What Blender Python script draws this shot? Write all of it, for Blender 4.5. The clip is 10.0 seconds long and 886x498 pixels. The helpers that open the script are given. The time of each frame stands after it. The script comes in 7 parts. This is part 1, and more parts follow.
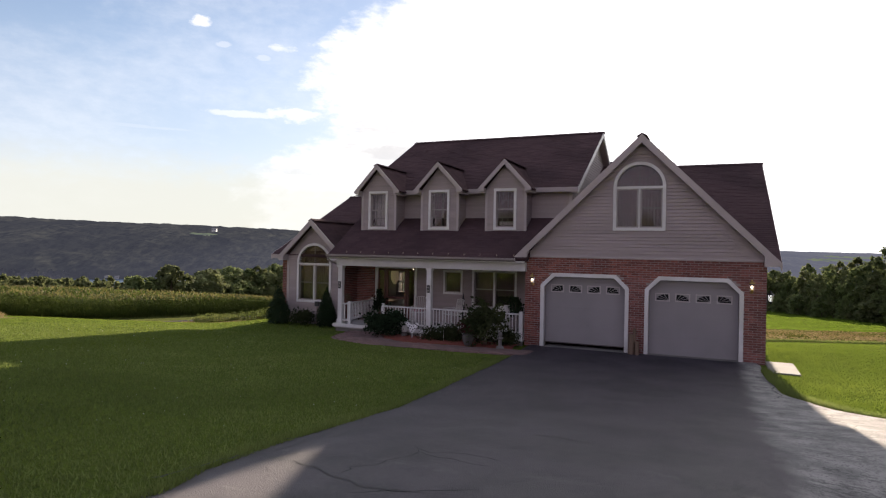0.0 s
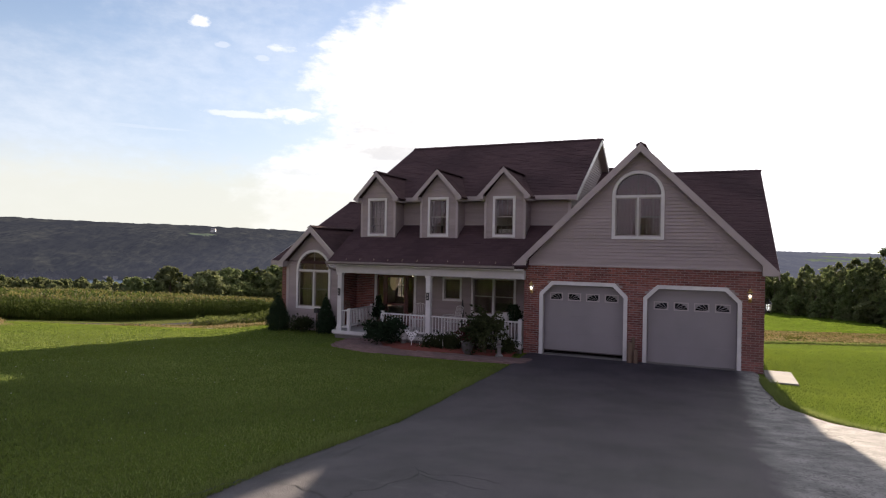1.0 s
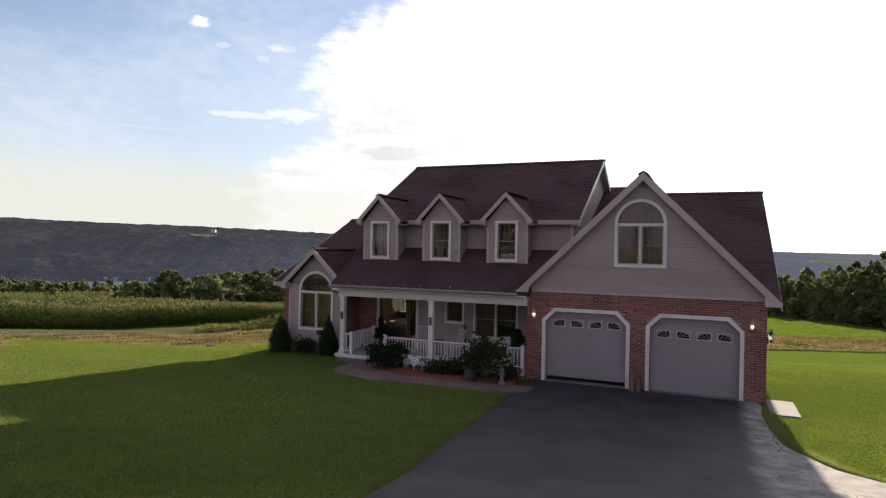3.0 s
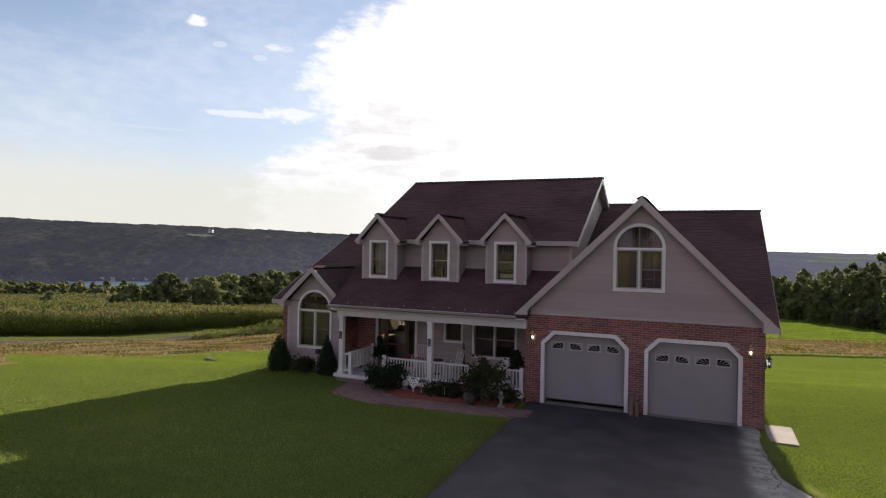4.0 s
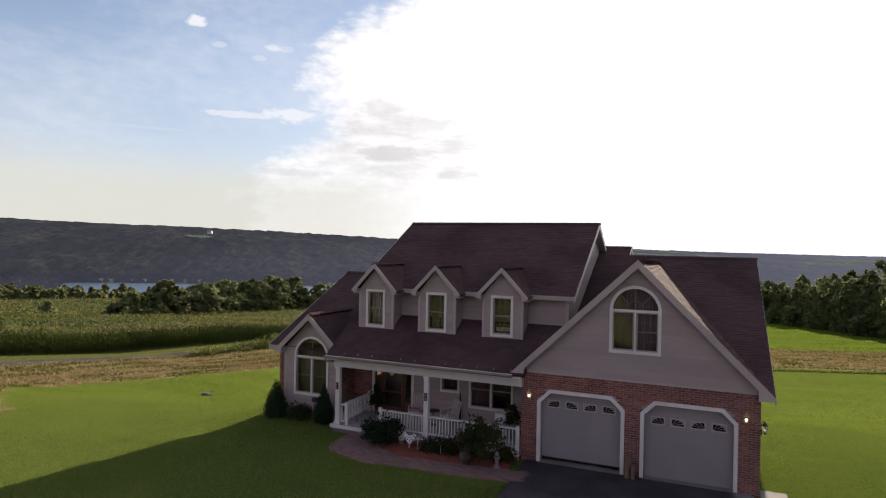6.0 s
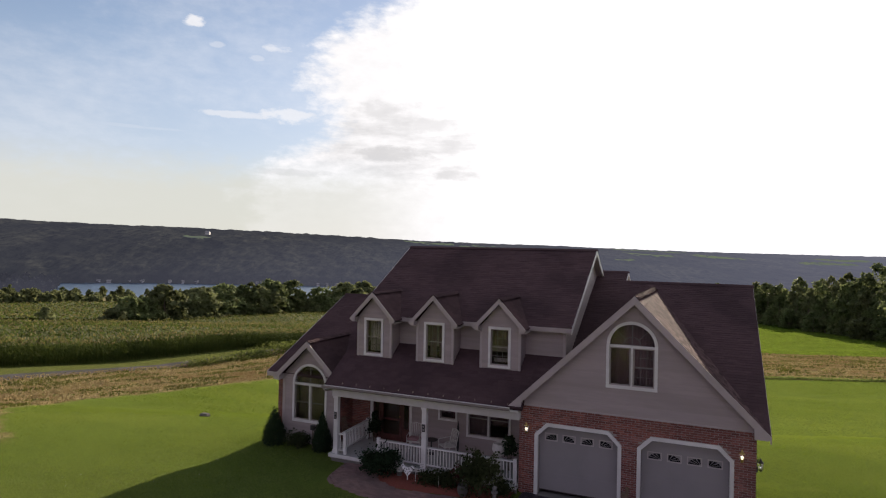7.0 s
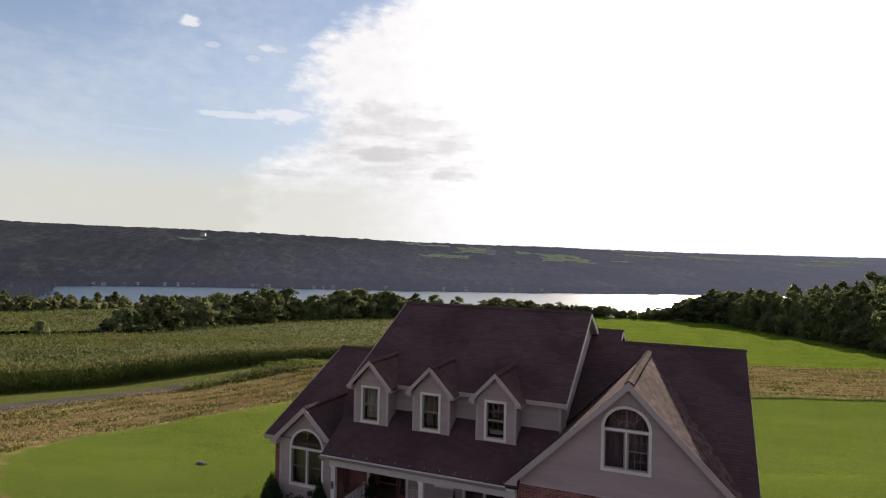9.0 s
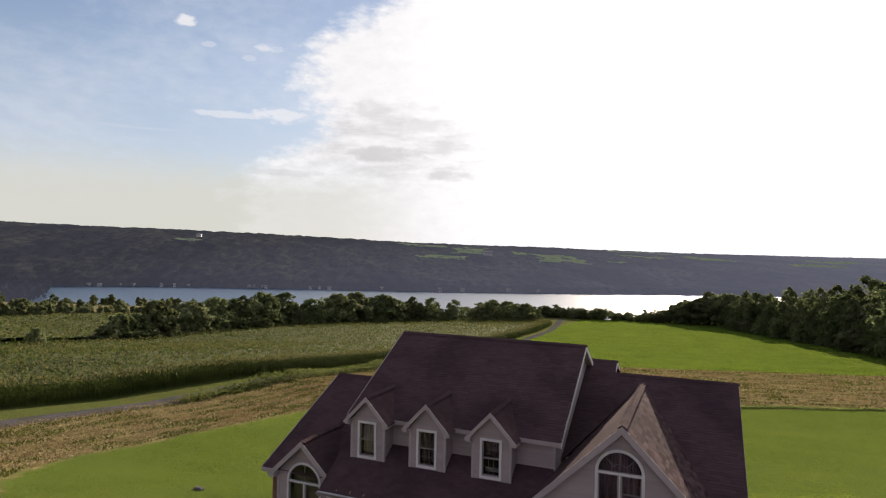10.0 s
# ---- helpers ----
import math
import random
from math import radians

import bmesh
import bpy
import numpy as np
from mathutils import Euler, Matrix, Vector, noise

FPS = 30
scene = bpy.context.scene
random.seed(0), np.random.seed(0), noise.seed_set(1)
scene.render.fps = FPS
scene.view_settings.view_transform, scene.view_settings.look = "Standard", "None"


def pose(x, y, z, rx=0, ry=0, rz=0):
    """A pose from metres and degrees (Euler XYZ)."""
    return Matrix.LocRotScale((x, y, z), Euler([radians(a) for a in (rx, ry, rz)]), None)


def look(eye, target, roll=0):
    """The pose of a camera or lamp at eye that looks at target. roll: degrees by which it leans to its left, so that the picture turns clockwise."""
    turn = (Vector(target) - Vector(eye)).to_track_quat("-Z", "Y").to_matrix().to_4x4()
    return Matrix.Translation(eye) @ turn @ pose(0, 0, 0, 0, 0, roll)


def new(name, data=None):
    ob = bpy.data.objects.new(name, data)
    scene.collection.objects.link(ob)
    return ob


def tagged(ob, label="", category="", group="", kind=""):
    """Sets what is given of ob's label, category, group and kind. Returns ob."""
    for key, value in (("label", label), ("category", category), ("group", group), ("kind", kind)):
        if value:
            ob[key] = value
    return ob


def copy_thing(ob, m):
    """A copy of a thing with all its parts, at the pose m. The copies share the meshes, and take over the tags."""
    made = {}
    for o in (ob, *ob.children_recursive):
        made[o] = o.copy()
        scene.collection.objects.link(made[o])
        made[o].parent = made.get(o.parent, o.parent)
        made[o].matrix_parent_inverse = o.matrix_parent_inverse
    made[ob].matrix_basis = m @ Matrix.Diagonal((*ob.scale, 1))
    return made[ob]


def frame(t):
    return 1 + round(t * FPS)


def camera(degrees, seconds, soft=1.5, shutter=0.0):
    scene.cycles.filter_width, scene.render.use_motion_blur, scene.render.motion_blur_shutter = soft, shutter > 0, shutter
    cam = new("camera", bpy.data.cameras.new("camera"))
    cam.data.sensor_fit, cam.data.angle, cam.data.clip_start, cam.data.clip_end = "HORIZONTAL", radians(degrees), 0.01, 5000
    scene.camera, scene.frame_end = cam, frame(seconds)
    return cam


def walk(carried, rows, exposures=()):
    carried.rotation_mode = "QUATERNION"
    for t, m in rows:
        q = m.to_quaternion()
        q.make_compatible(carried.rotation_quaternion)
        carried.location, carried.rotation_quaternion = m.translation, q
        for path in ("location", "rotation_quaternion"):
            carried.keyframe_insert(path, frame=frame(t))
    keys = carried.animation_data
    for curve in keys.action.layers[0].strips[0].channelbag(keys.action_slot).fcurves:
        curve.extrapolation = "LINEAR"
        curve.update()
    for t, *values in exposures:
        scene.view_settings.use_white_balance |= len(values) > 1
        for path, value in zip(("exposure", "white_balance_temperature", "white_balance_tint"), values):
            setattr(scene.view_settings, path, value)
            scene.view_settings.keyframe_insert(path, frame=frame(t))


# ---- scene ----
cam = camera(71.8, 10.0, soft=1.15)
PATH = [
    (0, (0.667, 0.005, 3.053), (-0.136, 1.837, 3.047), 1.0),
    (0.5, (0.69, 0.011, 3.185), (-0.111, 1.843, 3.18), 1.0),
    (1, (0.677, -0.046, 3.3), (-0.123, 1.787, 3.295), 1.0),
    (1.5, (0.688, -0.113, 3.459), (-0.113, 1.72, 3.454), 1.0),
    (2, (0.68, -0.128, 3.673), (-0.122, 1.704, 3.669), 1.0),
    (3.5, (0.569, -0.123, 4.451), (-0.228, 1.711, 4.447), 1.0),
    (4, (0.554, -0.156, 4.866), (-0.239, 1.68, 4.861), 1.0),
    (4.5, (0.548, -0.152, 5.273), (-0.245, 1.684, 5.27), 1.1),
    (5, (0.571, -0.096, 5.713), (-0.223, 1.74, 5.712), 1.1),
    (5.5, (0.587, -0.107, 6.19), (-0.206, 1.73, 6.188), 1.1),
    (7, (0.629, -0.231, 7.777), (-0.156, 1.609, 7.775), 1.1),
    (7.5, (0.626, -0.268, 8.373), (-0.156, 1.573, 8.371), 1.0),
    (8, (0.61, -0.309, 9.003), (-0.17, 1.533, 9.002), 1.1),
    (8.5, (0.615, -0.323, 9.646), (-0.159, 1.521, 9.647), 1.1),
    (9, (0.638, -0.396, 10.341), (-0.135, 1.449, 10.341), 1.1),
    (9.5, (0.695, -0.609, 11.08), (-0.071, 1.238, 11.08), 1.0),
    (10, (0.725, -0.604, 11.751), (-0.038, 1.245, 11.751), 1.1),
]
walk(cam, [(t, look(eye, target, roll)) for t, eye, target, roll in PATH], [(0.0, 1.4, 6500, 17.0), (10.0, 0.98, 6500, 17.0)])

# ---- sky, sun and exposure ----
SUN_AZ, SUN_EL = -0.9, 15.05          # degrees right of +y, above the horizon
sun_dir = Vector((math.sin(radians(SUN_AZ)) * math.cos(radians(SUN_EL)), math.cos(radians(SUN_AZ)) * math.cos(radians(SUN_EL)), math.sin(radians(SUN_EL))))

world = bpy.data.worlds.new("evening_sky")
scene.world = world
world.use_nodes = True
WN, WL = world.node_tree.nodes, world.node_tree.links
WN.clear()


def wmath(op, a, b=None, c=None, clamp=False):
    n = WN.new("ShaderNodeMath")
    n.operation, n.use_clamp = op, clamp
    for i, v in enumerate((a, b, c)):
        if v is None:
            continue
        if isinstance(v, (int, float)):
            n.inputs[i].default_value = v
        else:
            WL.new(v, n.inputs[i])
    return n.outputs[0]


def wmix(fac, a, b):
    n = WN.new("ShaderNodeMix")
    n.data_type = "RGBA"
    for i, v in ((0, fac), (6, a), (7, b)):
        if isinstance(v, (int, float)):
            n.inputs[i].default_value = v
        elif isinstance(v, tuple):
            n.inputs[i].default_value = (*v, 1)
        else:
            WL.new(v, n.inputs[i])
    return n.outputs[2]


def wsmooth(v, lo, hi):
    n = WN.new("ShaderNodeMapRange")
    n.interpolation_type = "SMOOTHSTEP"
    WL.new(v, n.inputs[0])
    n.inputs[1].default_value, n.inputs[2].default_value = lo, hi
    return n.outputs[0]


sky = WN.new("ShaderNodeTexSky")
sky.sky_type, sky.sun_disc = "NISHITA", False
sky.sun_elevation, sky.sun_rotation = radians(SUN_EL), radians(SUN_AZ)
sky.altitude, sky.air_density, sky.dust_density, sky.ozone_density = 300, 1.0, 0.7, 1.5
wcoord = WN.new("ShaderNodeTexCoord")
wsep = WN.new("ShaderNodeSeparateXYZ")
WL.new(wcoord.outputs["Generated"], wsep.inputs[0])
wx, wy, wz = wsep.outputs
az = wmath("MULTIPLY", wmath("ARCTAN2", wx, wy), 57.2958)
el = wmath("MULTIPLY", wmath("ARCSINE", wz), 57.2958)
wplane = WN.new("ShaderNodeCombineXYZ")
WL.new(az, wplane.inputs[0])
WL.new(wmath("MULTIPLY", el, 2.0), wplane.inputs[1])


def wnoise(scale, detail, rough=0.55, offset=0.0):
    n = WN.new("ShaderNodeTexNoise")
    n.inputs["Scale"].default_value, n.inputs["Detail"].default_value, n.inputs["Roughness"].default_value = scale, detail, rough
    m = WN.new("ShaderNodeMapping")
    m.inputs["Location"].default_value = (offset, offset * 0.7, 0)
    WL.new(wplane.outputs[0], m.inputs[0])
    WL.new(m.outputs[0], n.inputs["Vector"])
    return n.outputs["Fac"]


billow, wisps, soft = wnoise(0.16, 9, 0.6), wnoise(0.5, 7, 0.62, 40), wnoise(0.05, 4, 0.5, 90)
# angle from the sun, in degrees
wdot = WN.new("ShaderNodeVectorMath")
wdot.operation = "DOT_PRODUCT"
WL.new(wcoord.outputs["Generated"], wdot.inputs[0])
wdot.inputs[1].default_value = sun_dir
off_sun = wmath("MULTIPLY", wmath("ARCCOSINE", wmath("MINIMUM", wdot.outputs["Value"], 0.99999)), 57.2958)

# the cloud bank round the sun, with a billowing edge; it goes on past the view as thin broken cloud
edge = wmath("ADD", wmath("MULTIPLY", wmath("SUBTRACT", billow, 0.5), 9), wmath("MULTIPLY", wmath("SUBTRACT", wisps, 0.5), 7))
front = wmath("ADD", wmath("MULTIPLY", wsmooth(el, 6.0, 10.4), 6.0), wmath("MULTIPLY", wsmooth(el, 16.0, 23.0), 8.5))
front = wmath("SUBTRACT", front, wmath("MULTIPLY", wsmooth(el, 12.0, 15.0), 1.6))
bank = wsmooth(wmath("ADD", wmath("SUBTRACT", az, front), edge), -42.6, -37.6)
bank = wmath("MULTIPLY", bank, wsmooth(wmath("ABSOLUTE", az), 95, 50))


def puff(a, e, wa, we, strength=1.0, rag=1.1):
    d = wmath("ADD", wmath("POWER", wmath("DIVIDE", wmath("SUBTRACT", az, a), wa), 2), wmath("POWER", wmath("DIVIDE", wmath("SUBTRACT", el, e), we), 2))
    d = wmath("ADD", d, wmath("MULTIPLY", wmath("SUBTRACT", wisps, 0.5), 2.6 * rag))
    return wmath("MULTIPLY", wsmooth(d, 1.25, 0.1), strength)


puffs = puff(-45.6, 18.6, 0.95, 0.52, 0.8, 1.6)
for spot in ((-43.8, 16.95, 0.8, 0.28, 0.35, 1.6), (-38.7, 17.2, 1.3, 0.36, 0.6, 1.6), (-40.3, 16.2, 0.7, 0.3, 0.35, 1.6), (-42.0, 11.35, 3.0, 0.34, 0.5, 1.5), (-37.6, 11.6, 2.6, 0.7, 0.65, 1.7), (-52, 9.6, 6, 0.16, 0.14, 1.2)):
    puffs = wmath("MAXIMUM", puffs, puff(*spot))
haze = wmath("MULTIPLY", wsmooth(wmath("ADD", el, wmath("MULTIPLY", wmath("SUBTRACT", wisps, 0.5), 3.5)), 8.8, 4.2), wmath("ADD", 0.4, wmath("MULTIPLY", wsmooth(off_sun, 120, 60), 0.5)))
veil = wmath("MULTIPLY", wsmooth(wmath("ADD", soft, wmath("MULTIPLY", wisps, 0.35)), 0.55, 0.9), 0.4)
cover = wmath("MAXIMUM", wmath("MAXIMUM", bank, puffs), wmath("MULTIPLY", veil, 0.6))

glow = wmath("ADD", wmath("MULTIPLY", wsmooth(off_sun, 31, 8), 3.0), wmath("MULTIPLY", wsmooth(off_sun, 12, 0), 7.0))
sky_lit = WN.new("ShaderNodeVectorMath")
sky_lit.operation = "SCALE"
WL.new(sky.outputs[0], sky_lit.inputs[0])
sky_lit.inputs["Scale"].default_value = 1.25
pale = wmix(wmath("ADD", 0.12, wmath("MULTIPLY", wsmooth(el, 20, 7), 0.42)), sky_lit.outputs[0], (5.4, 6.1, 7.1))
cloud_value = wmath("ADD", wmath("ADD", 9.4, glow), wmath("MULTIPLY", wmath("SUBTRACT", wisps, 0.5), 2.4))
# grey undersides, drawn out level
wlevel = WN.new("ShaderNodeMapping")
wlevel.inputs["Scale"].default_value = (0.35, 0.8, 1)
WL.new(wplane.outputs[0], wlevel.inputs[0])
streaks = WN.new("ShaderNodeTexNoise")
streaks.inputs["Scale"].default_value, streaks.inputs["Detail"].default_value, streaks.inputs["Roughness"].default_value = 0.55, 8, 0.6
WL.new(wlevel.outputs[0], streaks.inputs["Vector"])
streaks = streaks.outputs["Fac"]
greys = wmath("MULTIPLY", wsmooth(streaks, 0.33, 0.68), puff(-26.5, 9.6, 9.5, 4.0, 0.85, 0.5))
for spot in ((-28.4, 8.6, 4.6, 0.9, 0.95, 0.9), (-22.0, 6.8, 2.7, 0.6, 0.85, 0.9), (-29.5, 12.5, 2.8, 0.9, 0.6, 1.0), (-24.5, 11.3, 3.8, 0.8, 0.6, 0.9), (-37.0, 6.6, 5.0, 0.35, 0.6, 0.9)):
    greys = wmath("MAXIMUM", greys, puff(*spot))
cloud_value = wmath("MULTIPLY", cloud_value, wmath("SUBTRACT", 1.0, wmath("MULTIPLY", greys, 0.28)))
cloud = WN.new("ShaderNodeVectorMath")
cloud.operation = "SCALE"
cloud.inputs[0].default_value = (0.98, 1.0, 0.97)
WL.new(cloud_value, cloud.inputs["Scale"])
hazy = wmix(haze, pale, (6.7, 6.95, 6.1))
# rose-grey evening air low in the east, opposite the sun
rose = wmath("MULTIPLY", wsmooth(off_sun, 85, 130), wsmooth(el, 55, 15))
hazy = wmix(wmath("MULTIPLY", rose, 0.8), hazy, (6.0, 4.9, 6.0))
painted = wmix(wmath("MULTIPLY", cover, wmath("SUBTRACT", 1.0, wmath("MULTIPLY", wmath("MULTIPLY", haze, wsmooth(az, -22, -34)), 0.8))), hazy, cloud.outputs[0])
wback = WN.new("ShaderNodeBackground")
WL.new(painted, wback.inputs[0])
wback.inputs[1].default_value = 0.05
wout = WN.new("ShaderNodeOutputWorld")
WL.new(wback.outputs[0], wout.inputs[0])

sun = new("sun", bpy.data.lights.new("sun", "SUN"))
sun.data.energy, sun.data.angle, sun.data.color = 5.0, radians(0.55), (1.0, 0.86, 0.66)
sun.matrix_world = look(sun_dir * 100, (0, 0, 0))

# ---- materials ----


def material(name, color, rough=0.8, metal=0.0, color2=None, scale=8.0, detail=5.0, stretch=(1, 1, 1), bump=0.0, bump_scale=None, coarse=None, coarse_scale=0.6,
             island=0.0, rand=0.0, spec=0.5, coords="Object", transmission=0.0, emission=None, strength=0.0, sheen=0.0, coat=0.0, alpha=1.0, translucent=0.0):
    """A surface with fine grain (color to color2), broad variation towards coarse, bump, and shifts per piece."""
    m = bpy.data.materials.new(name)
    m.use_nodes = True
    N, L = m.node_tree.nodes, m.node_tree.links
    b = N["Principled BSDF"]
    b.inputs["Roughness"].default_value, b.inputs["Metallic"].default_value = rough, metal
    b.inputs["Specular IOR Level"].default_value = spec
    b.inputs["Coat Weight"].default_value = coat
    tc = N.new("ShaderNodeTexCoord")
    mp = N.new("ShaderNodeMapping")
    mp.inputs["Scale"].default_value = stretch
    geo = N.new("ShaderNodeNewGeometry")
    L.new(tc.outputs["Object"] if coords == "Object" else geo.outputs["Position"], mp.inputs[0])

    def noise_at(s, d):
        n = N.new("ShaderNodeTexNoise")
        n.inputs["Scale"].default_value, n.inputs["Detail"].default_value = s, d
        L.new(mp.outputs[0], n.inputs["Vector"])
        return n.outputs["Fac"]

    def ramp(v, lo, hi):
        r = N.new("ShaderNodeMapRange")
        r.inputs[1].default_value, r.inputs[2].default_value = lo, hi
        L.new(v, r.inputs[0])
        return r.outputs[0]

    def mix(f, a, c):
        x = N.new("ShaderNodeMix")
        x.data_type = "RGBA"
        for i, v in ((0, f), (6, a), (7, c)):
            if isinstance(v, (int, float)):
                x.inputs[i].default_value = v
            elif isinstance(v, tuple):
                x.inputs[i].default_value = (*v, 1)
            else:
                L.new(v, x.inputs[i])
        return x.outputs[2]

    fine = noise_at(scale, detail)
    col = mix(ramp(fine, 0.32, 0.68), color, color2) if color2 else None
    if coarse:
        col = mix(ramp(noise_at(coarse_scale, 3.0), 0.42, 0.62), col if col else color, coarse)
    for amount, src in ((island, "island"), (rand, "object")):
        if not amount:
            continue
        src = geo.outputs["Random Per Island"] if src == "island" else N.new("ShaderNodeObjectInfo").outputs["Random"]
        hsv = N.new("ShaderNodeHueSaturation")
        r = N.new("ShaderNodeMapRange")
        r.inputs[3].default_value, r.inputs[4].default_value = 1 - amount, 1 + amount
        L.new(src, r.inputs[0])
        L.new(r.outputs[0], hsv.inputs["Value"])
        if col:
            L.new(col, hsv.inputs["Color"])
        else:
            hsv.inputs["Color"].default_value = (*color, 1)
        col = hsv.outputs[0]
    if col:
        L.new(col, b.inputs["Base Color"])
    else:
        b.inputs["Base Color"].default_value = (*color, 1)
    if bump:
        bp = N.new("ShaderNodeBump")
        bp.inputs["Strength"].default_value, bp.inputs["Distance"].default_value = 1.0, bump
        L.new(noise_at(bump_scale, 6.0) if bump_scale else fine, bp.inputs["Height"])
        L.new(bp.outputs[0], b.inputs["Normal"])
    if transmission:
        b.inputs["Transmission Weight"].default_value = transmission
        b.inputs["IOR"].default_value = 1.32
    if emission:
        b.inputs["Emission Color"].default_value, b.inputs["Emission Strength"].default_value = (*emission, 1), strength
    if translucent:
        tr = N.new("ShaderNodeBsdfTranslucent")
        if col:
            L.new(col, tr.inputs[0])
        else:
            tr.inputs[0].default_value = (*color, 1)
        mx = N.new("ShaderNodeMixShader")
        mx.inputs[0].default_value = translucent
        L.new(b.outputs[0], mx.inputs[1])
        L.new(tr.outputs[0], mx.inputs[2])
        L.new(mx.outputs[0], N["Material Output"].inputs[0])
    return m


M_SIDING = material("vinyl_siding", (0.295, 0.243, 0.235), 0.55, color2=(0.32, 0.268, 0.255), scale=3.0, stretch=(1, 1, 6), coarse=(0.27, 0.225, 0.215), coarse_scale=0.5, island=0.05, bump=0.002, bump_scale=60)
M_SIDING_ONE = material("vinyl_siding_board", (0.30, 0.248, 0.24), 0.55, color2=(0.325, 0.272, 0.26), scale=3.0, stretch=(1, 1, 6), coarse=(0.275, 0.23, 0.22), coarse_scale=0.5, rand=0.05, bump=0.002, bump_scale=60)
M_TRIM = material("white_trim_paint", (0.66, 0.645, 0.63), 0.5, color2=(0.60, 0.585, 0.57), scale=5, coarse=(0.55, 0.535, 0.515), coarse_scale=1.4)
M_FASCIA = material("taupe_fascia_paint", (0.38, 0.328, 0.32), 0.5, color2=(0.355, 0.305, 0.297), scale=4, coarse=(0.33, 0.285, 0.275), coarse_scale=1.0)
M_BRICK = material("red_brick", (0.165, 0.062, 0.054), 0.9, color2=(0.245, 0.105, 0.088), scale=14, bump=0.006, bump_scale=40, rand=0.34, coords="World", coarse=(0.14, 0.05, 0.042), coarse_scale=1.2)
M_BRICK_FAR = material("red_brick_joined", (0.17, 0.055, 0.042), 0.9, color2=(0.25, 0.095, 0.07), scale=14, bump=0.006, bump_scale=40, island=0.34, coords="World", coarse=(0.14, 0.05, 0.042), coarse_scale=1.2)
M_MORTAR = material("grey_mortar", (0.31, 0.27, 0.255), 0.95, color2=(0.25, 0.22, 0.205), scale=30, bump=0.004)
SHINGLE = dict(rough=0.95, color2=(0.092, 0.058, 0.060), scale=38, bump=0.008, bump_scale=90, coords="World", coarse=(0.056, 0.036, 0.039), coarse_scale=0.35, spec=0.03)
M_SHINGLE = material("brown_asphalt_shingle", (0.066, 0.041, 0.045), island=0.10, **SHINGLE)
M_SHINGLE_ONE = material("brown_shingle_piece", (0.066, 0.041, 0.045), rand=0.42, **SHINGLE)
M_FELT = material("black_roofing_felt", (0.018, 0.015, 0.015), 0.95, color2=(0.024, 0.02, 0.02), scale=20, spec=0.03)
M_CAP = material("ridge_cap_shingle", (0.070, 0.045, 0.046), rand=0.22, **SHINGLE)
M_DOOR = material("painted_garage_door", (0.255, 0.235, 0.242), 0.5, color2=(0.245, 0.226, 0.234), scale=1.5, coarse=(0.225, 0.21, 0.216), coarse_scale=0.8)
M_GLASS = material("window_glass", (0.86, 0.84, 0.85), 0.01, transmission=1.0, color2=(0.84, 0.82, 0.83), scale=2, bump=0.0012, bump_scale=1.3)
M_GLASS.node_tree.nodes["Principled BSDF"].inputs["IOR"].default_value = 1.4
M_DARKGLASS = material("dark_lamp_black_glass", (0.012, 0.012, 0.014), 0.08, color2=(0.016, 0.016, 0.018), scale=3)
M_MUNTIN = material("glazing_bar", (0.15, 0.135, 0.13), 0.6, color2=(0.12, 0.11, 0.105), scale=6)
M_SASH = material("taupe_sash", (0.32, 0.28, 0.26), 0.5, color2=(0.28, 0.245, 0.23), scale=6)
M_FANPLATE = material("moulded_fan_surround", (0.40, 0.36, 0.35), 0.5, color2=(0.37, 0.335, 0.325), scale=6)
M_FOUND = material("cast_concrete", (0.19, 0.178, 0.16), 0.9, color2=(0.155, 0.145, 0.13), scale=12, bump=0.004, coarse=(0.135, 0.125, 0.115), coarse_scale=1.0)
M_BRASS = material("aged_brass", (0.55, 0.38, 0.14), 0.35, metal=1.0, color2=(0.42, 0.28, 0.10), scale=20)
M_BLACK = material("black_metal", (0.015, 0.015, 0.016), 0.45, color2=(0.022, 0.022, 0.022), scale=30)
M_OAK = material("oak_boards", (0.22, 0.13, 0.07), 0.5, color2=(0.28, 0.17, 0.09), scale=4, stretch=(1, 8, 1))
M_PLASTER = material("cream_plaster", (0.17, 0.135, 0.12), 0.9, color2=(0.15, 0.118, 0.104), scale=2)
M_DARK = material("dark_interior", (0.05, 0.04, 0.035), 0.9, color2=(0.07, 0.055, 0.045), scale=2)


# ---- mesh helpers ----


def part(name, bm, mat, parent=None, label="", smooth=False):
    """Links a bmesh as one mesh object, under a thing or a part when parent is given."""
    me = bpy.data.meshes.new(name)
    bm.to_mesh(me)
    bm.free()
    if smooth:
        me.polygons.foreach_set("use_smooth", [True] * len(me.polygons))
    for m in mat if isinstance(mat, (list, tuple)) else (mat,):
        me.materials.append(m)
    ob = new(name, me)
    if parent:
        ob.parent = parent
        ob.matrix_parent_inverse = parent.matrix_world.inverted()
    if label:
        ob["label"] = label
    return ob


def mesh_part(name, verts, faces, mat, parent=None, label="", smooth=False):
    me = bpy.data.meshes.new(name)
    me.from_pydata([tuple(v) for v in verts], [], [tuple(f) for f in faces])
    me.materials.append(mat)
    if smooth:
        me.polygons.foreach_set("use_smooth", [True] * len(me.polygons))
    ob = new(name, me)
    if parent:
        ob.parent = parent
        ob.matrix_parent_inverse = parent.matrix_world.inverted()
    if label:
        ob["label"] = label
    return ob


def empty(name, at=(0, 0, 0)):
    ob = new(name)
    ob.location = at
    ob.empty_display_size = 0.2
    bpy.context.view_layer.update()
    return ob


